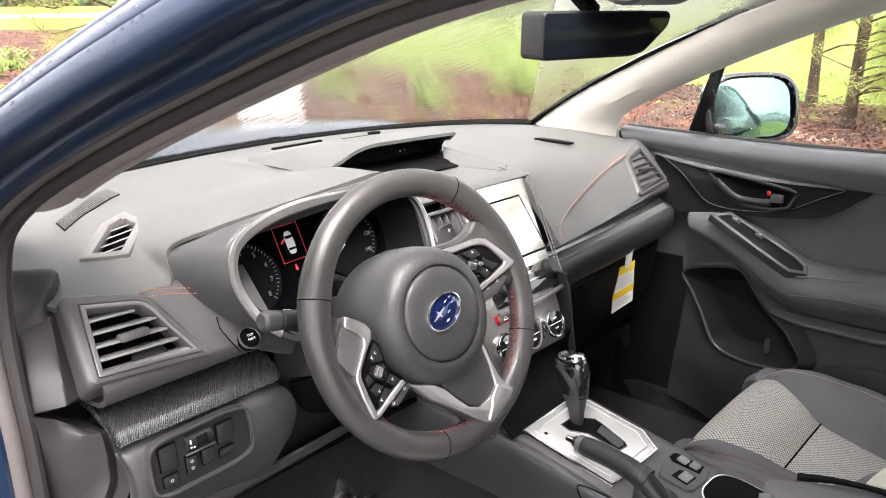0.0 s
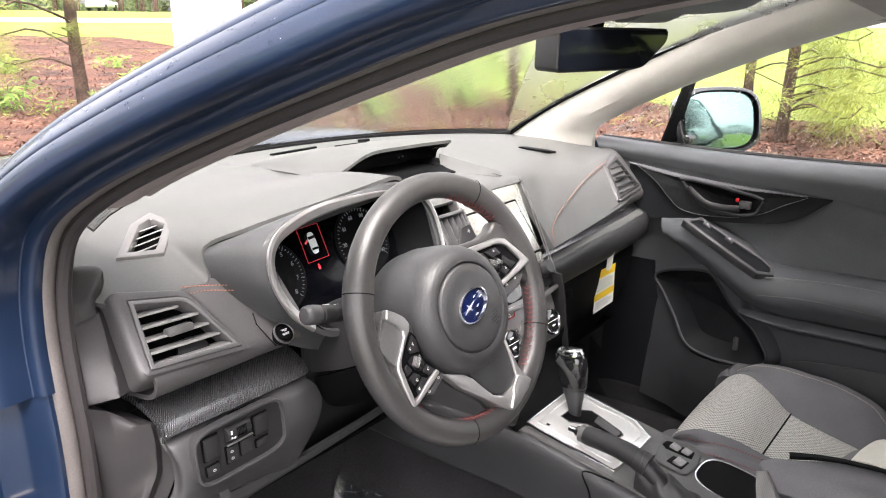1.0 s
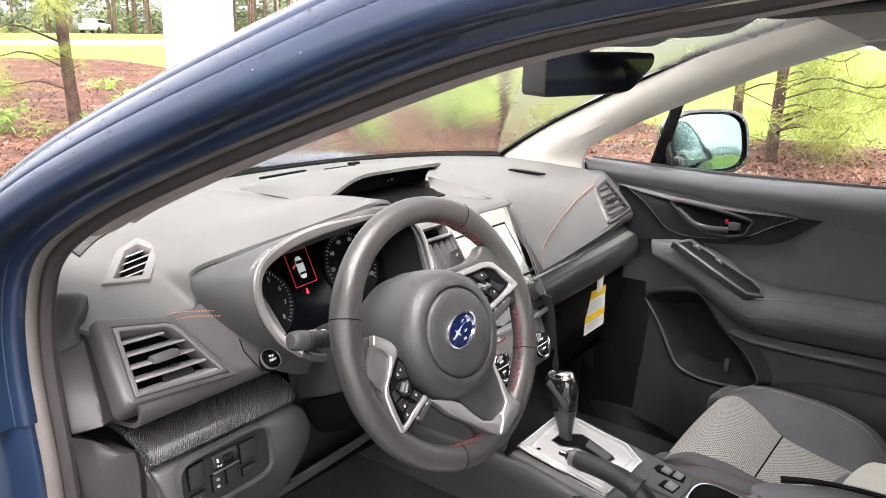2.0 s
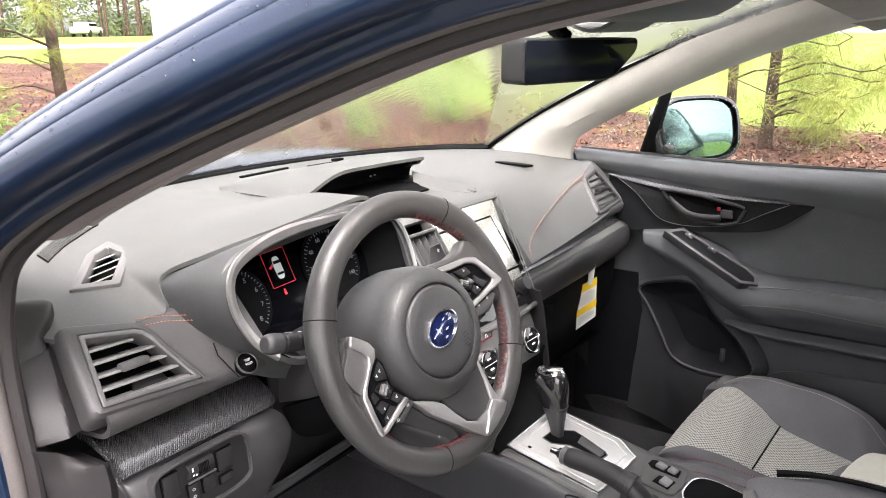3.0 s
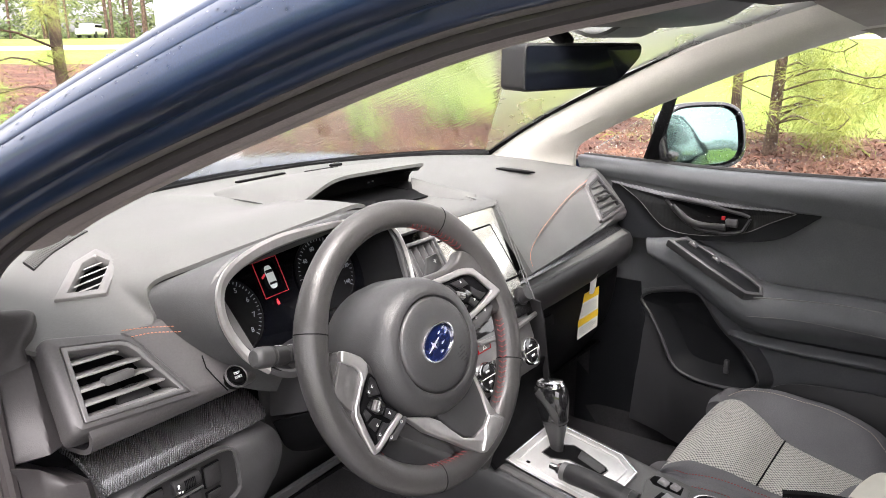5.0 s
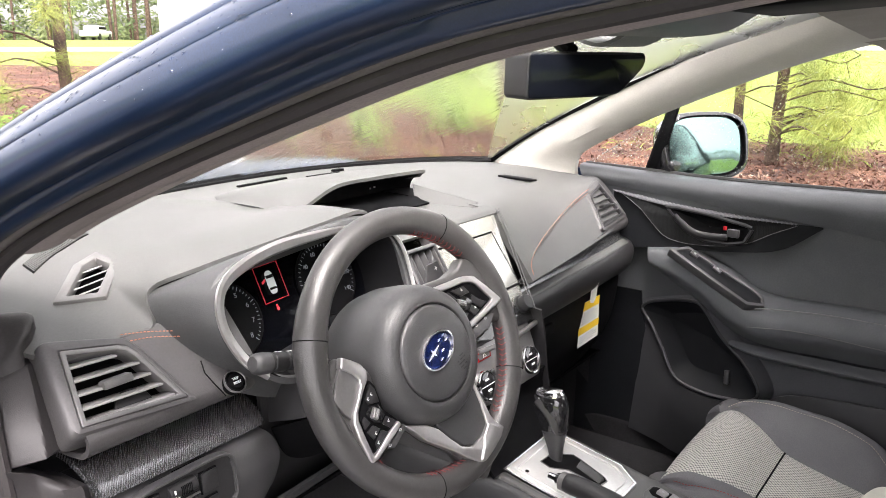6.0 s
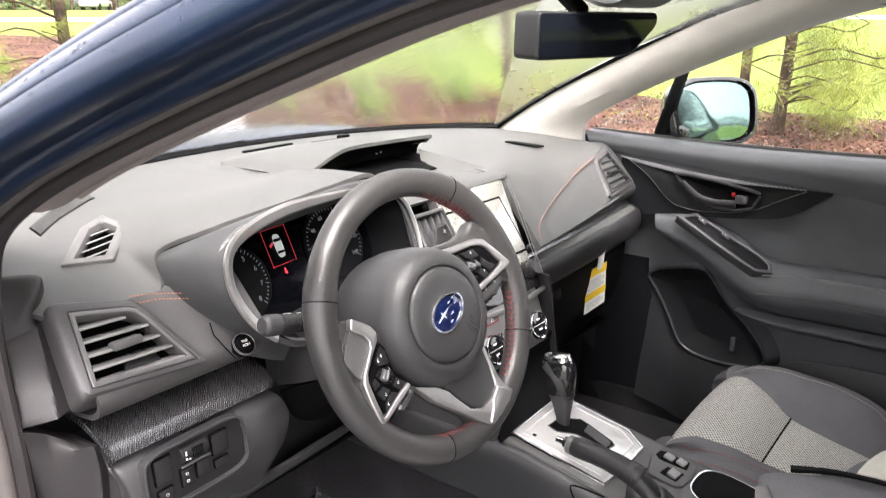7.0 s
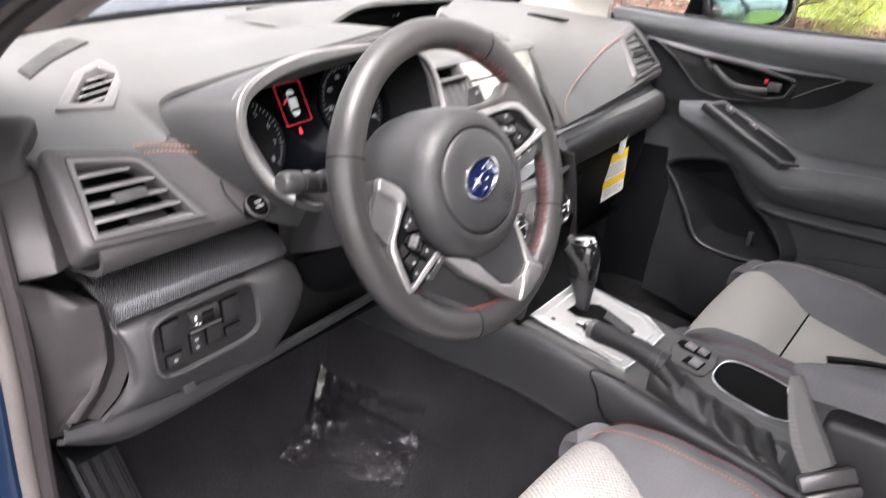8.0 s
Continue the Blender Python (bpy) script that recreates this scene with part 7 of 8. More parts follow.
part("knob_cap", loft([knob_ring(*r) for r in ((0.0172, 0.024, 0.119, 0, 0.004), (0.0172, 0.0245, 0.1235, 0, 0.004), (0.0150, 0.0215, 0.1285, 0, 0.004), (0.008, 0.012, 0.1305, 0, 0.004))]), chrome, shifter, "chrome cap")
for s in (-1, 1):
    part("side_blade", strip([SH @ Vector(p) for p in spline([(s * 0.0205, 0.018, 0.116), (s * 0.0212, 0.004, 0.104), (s * 0.0202, -0.008, 0.086), (s * 0.0178, -0.012, 0.070), (s * 0.0150, -0.013, 0.058)], 16)], [0.012, 0.014] + [0.015] * 8 + [0.013, 0.011, 0.009, 0.007, 0.005, 0.003], 0.003, tuple(SH.to_3x3() @ Vector((s, -0.45, 0.1)))), gaiter_skin, shifter, "satin side blade")

brake = thing("hand_brake", "black leather hand brake lever with a chrome button", "hand brake")
hb = [(-0.070, -0.048, 0.800), (-0.0705, -0.08, 0.7995), (-0.0715, -0.115, 0.796), (-0.0725, -0.150, 0.787), (-0.0730, -0.185, 0.760)]
part("lever", tube(spline(hb, 24), [0.0135, 0.0152] + [0.0158] * 10 + [0.0164] * 12, 18), soft_end, brake, "leather-covered lever")
HBM = basis((-0.0695, -0.046, 0.800), (1, 0, 0), (0.03, 0.99, 0.05))
part("release_button", lathe([(0.0100, -0.010), (0.0100, 0.010), (0.0088, 0.0125), (0.0060, 0.0130), (0.0050, 0.026), (0.001, 0.028)], HBM, 20), chrome, brake, "chrome button")
part("grip_end", lathe([(0.0145, -0.004), (0.0145, 0.004), (0.012, 0.006), (0.001, 0.006)], HBM, 20), satin, brake)


def gaiter():
    """Soft leather from the lever's collar, spreading and sinking in creases on to the console."""
    rows = []
    for i in range(46):
        u = i / 45
        y = -0.146 - 0.200 * u
        row = []
        for k in range(31):
            v = k / 30
            a = math.pi * v
            w, h = 0.0190 + 0.021 * u ** 0.8, 0.048 * (1 - u) ** 1.15 + 0.005
            fold = (0.0026 * math.sin(u * 34 + v * 9 + 3.0 * noise.noise((u * 5, v * 3, 8.0))) + 0.0046 * noise.noise((u * 9, v * 6, 2.0))) * math.sin(a) ** 0.7 * min(1, u * 6) * min(1, (1 - u) * 7)
            row.append(Vector((-0.0725 + 0.008 * u - math.cos(a) * (w + 0.35 * fold), y, con_z(y) - 0.004 + math.sin(a) * h + fold)))
        rows.append(row)
    return shell(rows, 0.002)


part("gaiter", gaiter(), gaiter_skin, brake, "creased black leather gaiter")
part("gaiter_collar", tube([(-0.0725, -0.140, 0.7915), (-0.0728, -0.153, 0.7880), (-0.0728, -0.160, 0.7860)], [0.0172, 0.0186, 0.0190], 20), gaiter_skin, brake, "stitched leather collar")
part("stitching", stitches([(-0.0725 + 0.0196 * math.cos(a), -0.154, 0.7880 + 0.0196 * math.sin(a)) for a in (k * math.pi / 14 for k in range(15))], 0.0042, 0.0026, 0.0006), vent_grey, brake)
part("stitching", stitches([(-0.0560 + 0.040 * u, -0.152 - 0.18 * u, con_z(-0.152 - 0.18 * u) + 0.020 - 0.016 * u) for u in (k / 11 for k in range(12))], 0.0046, 0.0028, 0.0005), vent_grey, brake)

TR = basis((0.040, -0.163, con_z(-0.163)), (1, 0, 0), (0, -0.19, 1))


def on_top(pts):
    return flat(TR, [(x, y, con_z(y)) for x, y in pts])


pad = part("switch_tray", prism(on_top([(0.046, -0.1285), (0.066, -0.1300), (0.0755, -0.1390), (0.0790, -0.1850), (0.0730, -0.1935), (0.0400, -0.1985), (0.0080, -0.1950), (0.0000, -0.1870), (-0.0030, -0.1450), (0.0040, -0.1400)]), TR @ pose(0, 0, 0.0062), 0.006, 0.0022, 3), console_top, console, "moulded switch tray")
for pts, keys in (([(0.0520, -0.1330), (0.0680, -0.1345), (0.0715, -0.1400), (0.0735, -0.1820), (0.0500, -0.1850), (0.0440, -0.1420)], ((0.0600, -0.1530, 0.015, 0.016), (0.0620, -0.1720, 0.015, 0.014))), ([(0.0110, -0.1560), (0.0360, -0.1590), (0.0380, -0.1860), (0.0090, -0.1830)], ((0.0240, -0.1740, 0.020, 0.016),))):
    well = part("tray_well", prism(on_top(pts), TR @ pose(0, 0, 0.0066), 0.002, 0.0006), deep, pad)
    for x, y, w, h in keys:
        k = flat(TR, [(x, y, con_z(y))])[0]
        part("heater_switch", box(w, h, 0.006, TR @ pose(k[0], k[1], 0.0078, 6, 0, -6), 0.0016), slat_grey, well, "pale grey rocker switch")
        part("switch_mark", box(0.0030, 0.0036, 0.0006, TR @ pose(k[0], k[1], 0.0112, 6, 0, -6), 0), grey_print, well)
CU = basis((0.046, -0.264, con_z(-0.264) + 0.001), (1, 0, 0), (0, -0.19, 1))
cup = part("cup_holder", border(ellipse(0.052, 0.066, 40, 0, 3.0), ellipse(0.0485, 0.0625, 40, 0, 3.0), CU @ pose(0, 0, 0.004), 0.008, 0.0015), chrome, console, "oval cup holder with a bright rim")
part("well", prism(ellipse(0.049, 0.063, 40, 0, 3.0), CU @ pose(0, 0, 0.0035), 0.003), deep, cup, "deep black well")
for x, y in ((0.036, -0.040), (0.004, -0.055)):
    part("cup_tab", box(0.016, 0.012, 0.006, CU @ pose(x, y, 0.005, 0, 0, 20), 0.002), paper, cup, "small pale tab")
part("side_seam", tube(spline([(-0.117, -0.125, 0.766), (-0.122, -0.075, 0.768), (-0.126, -0.088, 0.740), (-0.126, -0.098, 0.712), (-0.128, -0.13, 0.697), (-0.129, -0.3, 0.680)], 24), 0.0014, 6), deep, console)
bx = thing("armrest_box", "dark padded armrest box behind the cup holders", "armrest")
part("lid", sheet([[(x, -0.345 - c, z0 - 0.06), (x, -0.326 - c, z0 - 0.012), (x, -0.336 - c, z0 + 0.004), (x, -0.40 - c, z0 + 0.008), (x, -0.66, z0 + 0.008)] for x, z0, c in ((-0.098, 0.822, 0.010), (-0.088, 0.846, 0.002), (-0.07, 0.856, 0.0), (-0.03, 0.858, 0.070), (0.03, 0.858, 0.095), (0.070, 0.850, 0.120), (0.084, 0.822, 0.125))], 44, 30, 0.01), seat_side, bx, "padded lid")
part("lid_slit", strip(spline([(-0.052, -0.352, 0.866), (-0.040, -0.40, 0.872), (-0.034, -0.46, 0.874), (-0.030, -0.60, 0.872)], 16), [0.018 - 0.0008 * k for k in range(16)], 0.002, (0, 0, 1)), deep, bx, "dark gap along the lid")
part("box", box(0.176, 0.30, 0.10, pose(-0.008, -0.52, 0.757), 0.012, 3), plastic, bx)
solo("cover_sheet", sheet([[(x, -0.425 - c, z), (x, -0.46 - c, z + 0.003), (x, -0.54, z + 0.003), (x, -0.66, z + 0.002)] for x, z, c in ((-0.026, 0.8715, 0.0), (0.01, 0.8725, 0.006), (0.05, 0.871, 0.016), (0.078, 0.864, 0.024))], 16, 16, 0.002), cream, "cream protective sheet lying on the armrest lid", "sheet")
belt_ob = thing("seat_belt_buckle", "grey seat belt strap with its buckle beside the console", "seat belt")
part("webbing", strip(spline([(-0.096, -0.330, 0.852), (-0.112, -0.343, 0.832), (-0.126, -0.362, 0.80), (-0.138, -0.387, 0.765)], 14), [0.016 + 0.028 * min(1, k / 10) for k in range(14)], 0.0015, (-0.75, -0.5, 0.45)), belt, belt_ob, "grey woven strap")
BU = basis((-0.142, -0.396, 0.757), (0.25, -0.80, 0.42), (-0.75, -0.35, 0.55))
part("buckle", joined(box(0.066, 0.020, 0.018, BU, 0.004), box(0.066, 0.012, 0.024, BU @ pose(0, -0.018, 0), 0.003)), satin, belt_ob, "grey plastic buckle")
part("buckle_button", box(0.03, 0.004, 0.010, BU @ pose(0, -0.026, 0), 0.001), red_plastic, belt_ob, "red release button")


# ---- seats ----
def spline_rows(rows, n):
    """Stations spread evenly along a smooth curve through the given ones."""
    a = spline([r[:3] for r in rows], n)
    b = spline([(r[3], 0, 0) for r in rows], n)
    return [(p.x, p.y, p.z, q.x) for p, q in zip(a, b)]


def seat(sign, label):
    cx = 0.375 if sign > 0 else -0.345
    t = thing("front_seat", label, "seat", "front seats")

    def S(x, y, z):
        return (cx + x * 1.0, y, z)

    part("base", sheet([[S(x, -0.12, 0.62), S(x, -0.10, 0.52), S(x, -0.13, 0.42)] for x in (-0.24, 0, 0.24)], 8, 8, 0.02), seat_side, t)
    # stations: y, height of the bolster, height of the insert's edge, half width of the insert
    table = spline_rows([(-0.100, 0.640, 0.630, 0.162), (-0.088, 0.668, 0.660, 0.162), (-0.100, 0.694, 0.690, 0.160), (-0.135, 0.722, 0.706, 0.152), (-0.168, 0.731, 0.702, 0.136), (-0.205, 0.734, 0.689, 0.116), (-0.245, 0.731, 0.669, 0.098), (-0.31, 0.725, 0.655, 0.088), (-0.38, 0.701, 0.640, 0.086), (-0.42, 0.668, 0.628, 0.086), (-0.46, 0.635, 0.618, 0.086), (-0.52, 0.61, 0.605, 0.086)], 56)
    cush = []
    for y, r, e, w in table:
        lo = r - 0.034 * min(1, max(0, (-0.09 - y) / 0.05))
        cush.append([S(-0.252, y - 0.012, 0.575), S(-0.246, y - 0.01, lo - 0.055), S(-0.214, y - 0.006, lo - 0.012), S(-0.185, y - 0.003, lo), S(-0.166, y, lo - 0.004), S(-w - 0.004, y, e + 0.004), S(-w * 0.5, y, e), S(0.0, y + 0.003, e), S(w * 0.5, y, e), S(w + 0.004, y, e + 0.004), S(0.166, y, r - 0.004), S(0.185, y - 0.003, r), S(0.214, y - 0.006, r - 0.012), S(0.246, y - 0.01, r - 0.055), S(0.252, y - 0.012, 0.575)])
    part("cushion", sheet(cush, 56, 72, 0.02), seat_side, t, "dark cloth cushion with raised bolsters")

    def patch(k0, k1, up):
        rows = []
        for k in range(k0, k1 + 1):
            y, r, e, w = table[k]
            v = (k - k0) / (k1 - k0)
            row = []
            for j in range(17):
                u = j / 16
                puff = up * math.sin(math.pi * u) ** 0.4 * math.sin(math.pi * v) ** 0.4
                row.append(Vector(S(-w + 2 * w * u, y + 0.003 * math.sin(math.pi * u), e + 0.004 + puff)))
            rows.append(row)
        return shell(rows, 0.006)

    part_row = min(range(56), key=lambda k: abs(table[k][0] + 0.25))
    part("seat_insert", patch(6, part_row, 0.009), fabric, t, "grey mesh fabric insert")
    part("seat_insert", patch(part_row, 50, 0.009), fabric, t, "grey mesh fabric insert")
    y, r, e, w = table[part_row]
    part("insert_seam", tube([Vector(S(w * (j / 8 - 1), y, e + 0.0045)) for j in range(17)], 0.0017, 6), deep, t)
    for s in (-1, 1):
        pipe = []
        for y, r, e, w in table[9:52]:
            lo = r - (0.034 * min(1, max(0, (-0.09 - y) / 0.05)) if s < 0 else 0)
            pipe.append(Vector(S(s * (0.166 if y > -0.38 else 0.166 - 0.5 * (-0.38 - y)), y - 0.001, lo + 0.001)))
        part("stitching", stitches([p + Vector((0, 0, 0.002)) for p in pipe], 0.0055, 0.004, 0.0009), thread_orange if s * sign < 0 and sign < 0 else thread_red if s * sign < 0 else thread_pale, t, "contrast thread")
        if s * sign < 0:
            part("stitching", stitches([p + Vector((s * 0.034, 0, -0.004)) for p in pipe], 0.0055, 0.004, 0.0009), thread_red, t, "red thread")
    back = []
    for z, y, w in ((0.66, -0.50, 0.20), (0.80, -0.545, 0.235), (1.00, -0.61, 0.245), (1.20, -0.68, 0.215), (1.27, -0.715, 0.15)):
        back.append([S(-w, y - 0.05, z), S(-w + 0.02, y + 0.05, z), S(-w + 0.07, y + 0.035, z), S(0, y, z), S(w - 0.07, y + 0.035, z), S(w - 0.02, y + 0.05, z), S(w, y - 0.05, z)])
    part("backrest", sheet(back, 24, 36, 0.05), seat_side, t, "dark cloth backrest")
    part("headrest", box(0.25, 0.09, 0.17, pose(cx, -0.755, 1.40, -10), 0.04, 4), seat_side, t)
    for s in (-0.06, 0.06):
        part("headrest_post", tube([(cx + s, -0.735, 1.24), (cx + s, -0.75, 1.36)], 0.006, 8), chrome, t)
    return t


seat(1, "grey mesh and black passenger seat with orange stitching")
seat(-1, "grey mesh and black driver seat with orange stitching")


ribbed = carbon("pale_ribbed_strip", 5.0, 0.5, 0.3, 48.0)


# ---- far door ----
door = thing("passenger_door", "closed black passenger door with armrest and pocket", "car door")


def D(y, z, x):
    return (x, y, z)


card = part("door_card", sheet([
    [D(0.335, 1.135, 0.712), D(0.335, 1.05, 0.720), D(0.335, 0.95, 0.735), D(0.335, 0.80, 0.748), D(0.335, 0.65, 0.745), D(0.335, 0.45, 0.735)],
    [D(0.20, 1.130, 0.728), D(0.20, 1.05, 0.732), D(0.20, 0.95, 0.742), D(0.20, 0.80, 0.752), D(0.20, 0.65, 0.750), D(0.20, 0.45, 0.738)],
    [D(0.0, 1.125, 0.742), D(0.0, 1.05, 0.744), D(0.0, 0.95, 0.752), D(0.0, 0.80, 0.755), D(0.0, 0.65, 0.752), D(0.0, 0.45, 0.742)],
    [D(-0.25, 1.125, 0.750), D(-0.25, 1.03, 0.756), D(-0.25, 0.95, 0.765), D(-0.25, 0.80, 0.757), D(-0.25, 0.65, 0.752), D(-0.25, 0.45, 0.744)],
    [D(-0.60, 1.13, 0.752), D(-0.60, 1.03, 0.758), D(-0.60, 0.95, 0.766), D(-0.60, 0.80, 0.757), D(-0.60, 0.65, 0.752), D(-0.60, 0.45, 0.744)],
    [D(-0.95, 1.13, 0.752), D(-0.95, 1.03, 0.758), D(-0.95, 0.95, 0.764), D(-0.95, 0.80, 0.757), D(-0.95, 0.65, 0.752), D(-0.95, 0.45, 0.744)]], 190, 150, 0.02), door_skin, door, "black door trim panel")
part("door_cap", sheet([
    [D(0.345, 1.165, 0.735), D(0.34, 1.162, 0.706), D(0.33, 1.145, 0.694), D(0.325, 1.125, 0.706)],
    [D(0.20, 1.156, 0.758), D(0.20, 1.152, 0.728), D(0.20, 1.135, 0.714), D(0.20, 1.112, 0.724)],
    [D(0.0, 1.148, 0.772), D(0.0, 1.143, 0.742), D(0.0, 1.122, 0.724), D(0.0, 1.092, 0.735)],
    [D(-0.22, 1.148, 0.782), D(-0.22, 1.142, 0.750), D(-0.22, 1.115, 0.727), D(-0.22, 1.072, 0.742)],
    [D(-0.45, 1.152, 0.784), D(-0.45, 1.146, 0.752), D(-0.45, 1.105, 0.728), D(-0.45, 1.045, 0.745)],
    [D(-0.95, 1.165, 0.784), D(-0.95, 1.155, 0.752), D(-0.95, 1.10, 0.728), D(-0.95, 1.03, 0.745)]], 40, 18, 0.006), door_skin, door, "padded window ledge")
TRIM = [D(0.225, 1.105, 0.708), D(0.10, 1.086, 0.722), D(-0.03, 1.074, 0.732), D(-0.12, 1.071, 0.738), D(-0.167, 1.070, 0.742), D(-0.118, 1.046, 0.738), D(-0.071, 1.020, 0.732), D(-0.022, 1.007, 0.727), D(0.03, 1.002, 0.722), D(0.075, 1.003, 0.717), D(0.113, 1.013, 0.712), D(0.140, 1.036, 0.709), D(0.175, 1.072, 0.707)]
inner_c = Vector((0.731, 0.02, 1.045))
part("trim_wedge", sheet([
    [D(0.245, 1.108, 0.704), D(0.244, 1.04, 0.702), D(0.244, 0.974, 0.700)],
    [D(0.11, 1.090, 0.724), D(0.12, 1.03, 0.716), D(0.113, 0.984, 0.712)],
    [D(-0.05, 1.076, 0.735), D(-0.04, 1.03, 0.730), D(-0.05, 0.996, 0.724)],
    [D(-0.13, 1.072, 0.741), D(-0.13, 1.04, 0.739), D(-0.14, 1.013, 0.736)],
    [D(-0.215, 1.070, 0.750), D(-0.215, 1.068, 0.750), D(-0.215, 1.066, 0.750)]], 40, 16, 0.01), door_black, door, "raised wedge of the door trim")
tl = line([Vector(p) for p in TRIM] + [Vector(TRIM[0])], 79)
part("carbon_panel", shell([[p + Vector((-0.004, 0, 0)), p.lerp(inner_c, 0.35) + Vector((-0.004, 0, 0)), p.lerp(inner_c, 0.7) + Vector((-0.004, 0, 0)), inner_c.lerp(p, 0.02) + Vector((-0.004, 0, 0))] for p in tl], 0.005), door_foil, door, "carbon-patterned handle panel")
part("silver_line", tube([Vector(p) + Vector((-0.005, 0, 0)) for p in spline(TRIM[4:] + TRIM[:1], 60)], 0.0006, 6), satin, door, "thin silver edging")
part("carbon_ledge", strip([Vector(p) + Vector((-0.006, 0, 0.002)) for p in spline([D(0.245, 1.110, 0.704), D(0.173, 1.098, 0.712), D(0.10, 1.087, 0.720), D(-0.03, 1.076, 0.732), D(-0.165, 1.072, 0.742)], 30)], [0.004 + 0.008 * min(1, k / 6, (29 - k) / 8) for k in range(30)], 0.004, (-0.6, -0.1, 0.8)), ribbed, door, "pale ribbed strip")
cupo = [D(0.114, 1.084, 0.708), D(0.085, 1.084, 0.710), D(0.02, 1.076, 0.716), D(-0.063, 1.060, 0.724), D(-0.078, 1.054, 0.726), D(-0.063, 1.021, 0.722), D(-0.03, 1.014, 0.719), D(0.025, 1.016, 0.714), D(0.060, 1.030, 0.711), D(0.09, 1.058, 0.708)]
handle = part("handle_cup", tube(line([Vector(p) + Vector((-0.003, 0, 0)) for p in cupo] + [Vector(cupo[0]) + Vector((-0.003, 0, 0))], 60)[:-1], 0.0042, 8, closed=True), soft_end, door, "recessed door pull cup")
cc = Vector((0.737, 0.015, 1.047))
cl = line([Vector(p) for p in cupo] + [Vector(cupo[0])], 61)
part("cup_recess", shell([[p + Vector((-0.0065, 0, 0)), p.lerp(cc, 0.2) + Vector((-0.002, 0, 0)), p.lerp(cc, 0.6) + Vector((-0.004, 0, 0)), cc.lerp(p, 0.03) + Vector((-0.012, 0, 0))] for p in cl], 0.002), deep, handle)
part("lever", tube(spline([D(0.092, 1.068, 0.703), D(0.075, 1.052, 0.701), D(0.048, 1.034, 0.702), D(0.015, 1.028, 0.706), D(-0.028, 1.029, 0.711)], 18), [0.0035 + 0.0018 * min(1, k / 5) for k in range(18)], 10, flat=1.5), soft_end, handle, "black door lever")
part("lock_tab", box(0.012, 0.026, 0.018, pose(0.713, -0.040, 1.040), 0.003), plastic, handle)
part("lock_mark", box(0.004, 0.008, 0.009, pose(0.711, -0.022, 1.050), 0.001), red_plastic, handle, "red lock mark")

arm = part("armrest", sheet([
    [D(0.150, 0.975, 0.735), D(0.152, 0.982, 0.712), D(0.148, 0.976, 0.694), D(0.142, 0.950, 0.690), D(0.138, 0.935, 0.715)],
    [D(0.060, 0.984, 0.740), D(0.060, 0.988, 0.715), D(0.055, 0.972, 0.690), D(0.035, 0.915, 0.682), D(0.027, 0.872, 0.712)],
    [D(-0.04, 0.948, 0.745), D(-0.04, 0.950, 0.715), D(-0.045, 0.928, 0.682), D(-0.055, 0.86, 0.672), D(-0.060, 0.815, 0.712)],
    [D(-0.12, 0.905, 0.755), D(-0.118, 0.905, 0.718), D(-0.118, 0.882, 0.678), D(-0.13, 0.835, 0.670), D(-0.140, 0.796, 0.712)],
    [D(-0.28, 0.905, 0.762), D(-0.28, 0.906, 0.720), D(-0.28, 0.892, 0.680), D(-0.28, 0.845, 0.670), D(-0.28, 0.797, 0.712)],
    [D(-0.60, 0.905, 0.762), D(-0.60, 0.906, 0.720), D(-0.60, 0.892, 0.680), D(-0.60, 0.845, 0.670), D(-0.60, 0.80, 0.712)],
    [D(-0.90, 0.91, 0.762), D(-0.90, 0.91, 0.720), D(-0.90, 0.896, 0.680), D(-0.90, 0.845, 0.670), D(-0.90, 0.80, 0.712)]], 60, 30, 0.006), door_skin, door, "moulded armrest")
WS = basis((0.700, -0.012, 0.941), (0.02, -0.88, -0.46), (-0.45, -0.40, 0.80))
sw_poly = flat(WS, [(0.694, 0.092, 0.955), (0.706, 0.060, 0.980), (0.704, -0.090, 0.916), (0.700, -0.112, 0.898), (0.694, -0.112, 0.880), (0.684, -0.080, 0.872), (0.690, 0.0, 0.905)])
sw = part("window_switch", prism(sw_poly, WS @ pose(0, 0, 0.0165), 0.022, 0.003), door_black, door, "window switch panel")
part("switch_rim", border(inset(sw_poly, -0.0075), inset(sw_poly, 0.0015), WS @ pose(0, 0, 0.0195), 0.024, 0.003), plastic, sw)
for x in (-0.062, -0.002):
    part("rocker", box(0.020, 0.013, 0.008, WS @ pose(x, 0.002, 0.0185, 0, 12), 0.003), plastic, sw)
    part("switch_mark", box(0.005, 0.004, 0.0006, WS @ pose(x, 0.002, 0.0231, 0, 12), 0), grey_print, sw)
part("pull_lip", tube(spline([D(-0.110, 0.888, 0.676), D(-0.158, 0.894, 0.678), D(-0.273, 0.902, 0.680), D(-0.40, 0.900, 0.682)], 20), [0.0022 * (1 - k / 24) for k in range(20)], 6), satin, arm, "thin edge of the pull grip")
part("arm_seam", tube(spline([D(-0.100, 0.846, 0.668), D(-0.128, 0.850, 0.667), D(-0.222, 0.858, 0.667), D(-0.40, 0.852, 0.667), D(-0.7, 0.85, 0.667)], 24), 0.0008, 5), satin, arm, "pale seam")
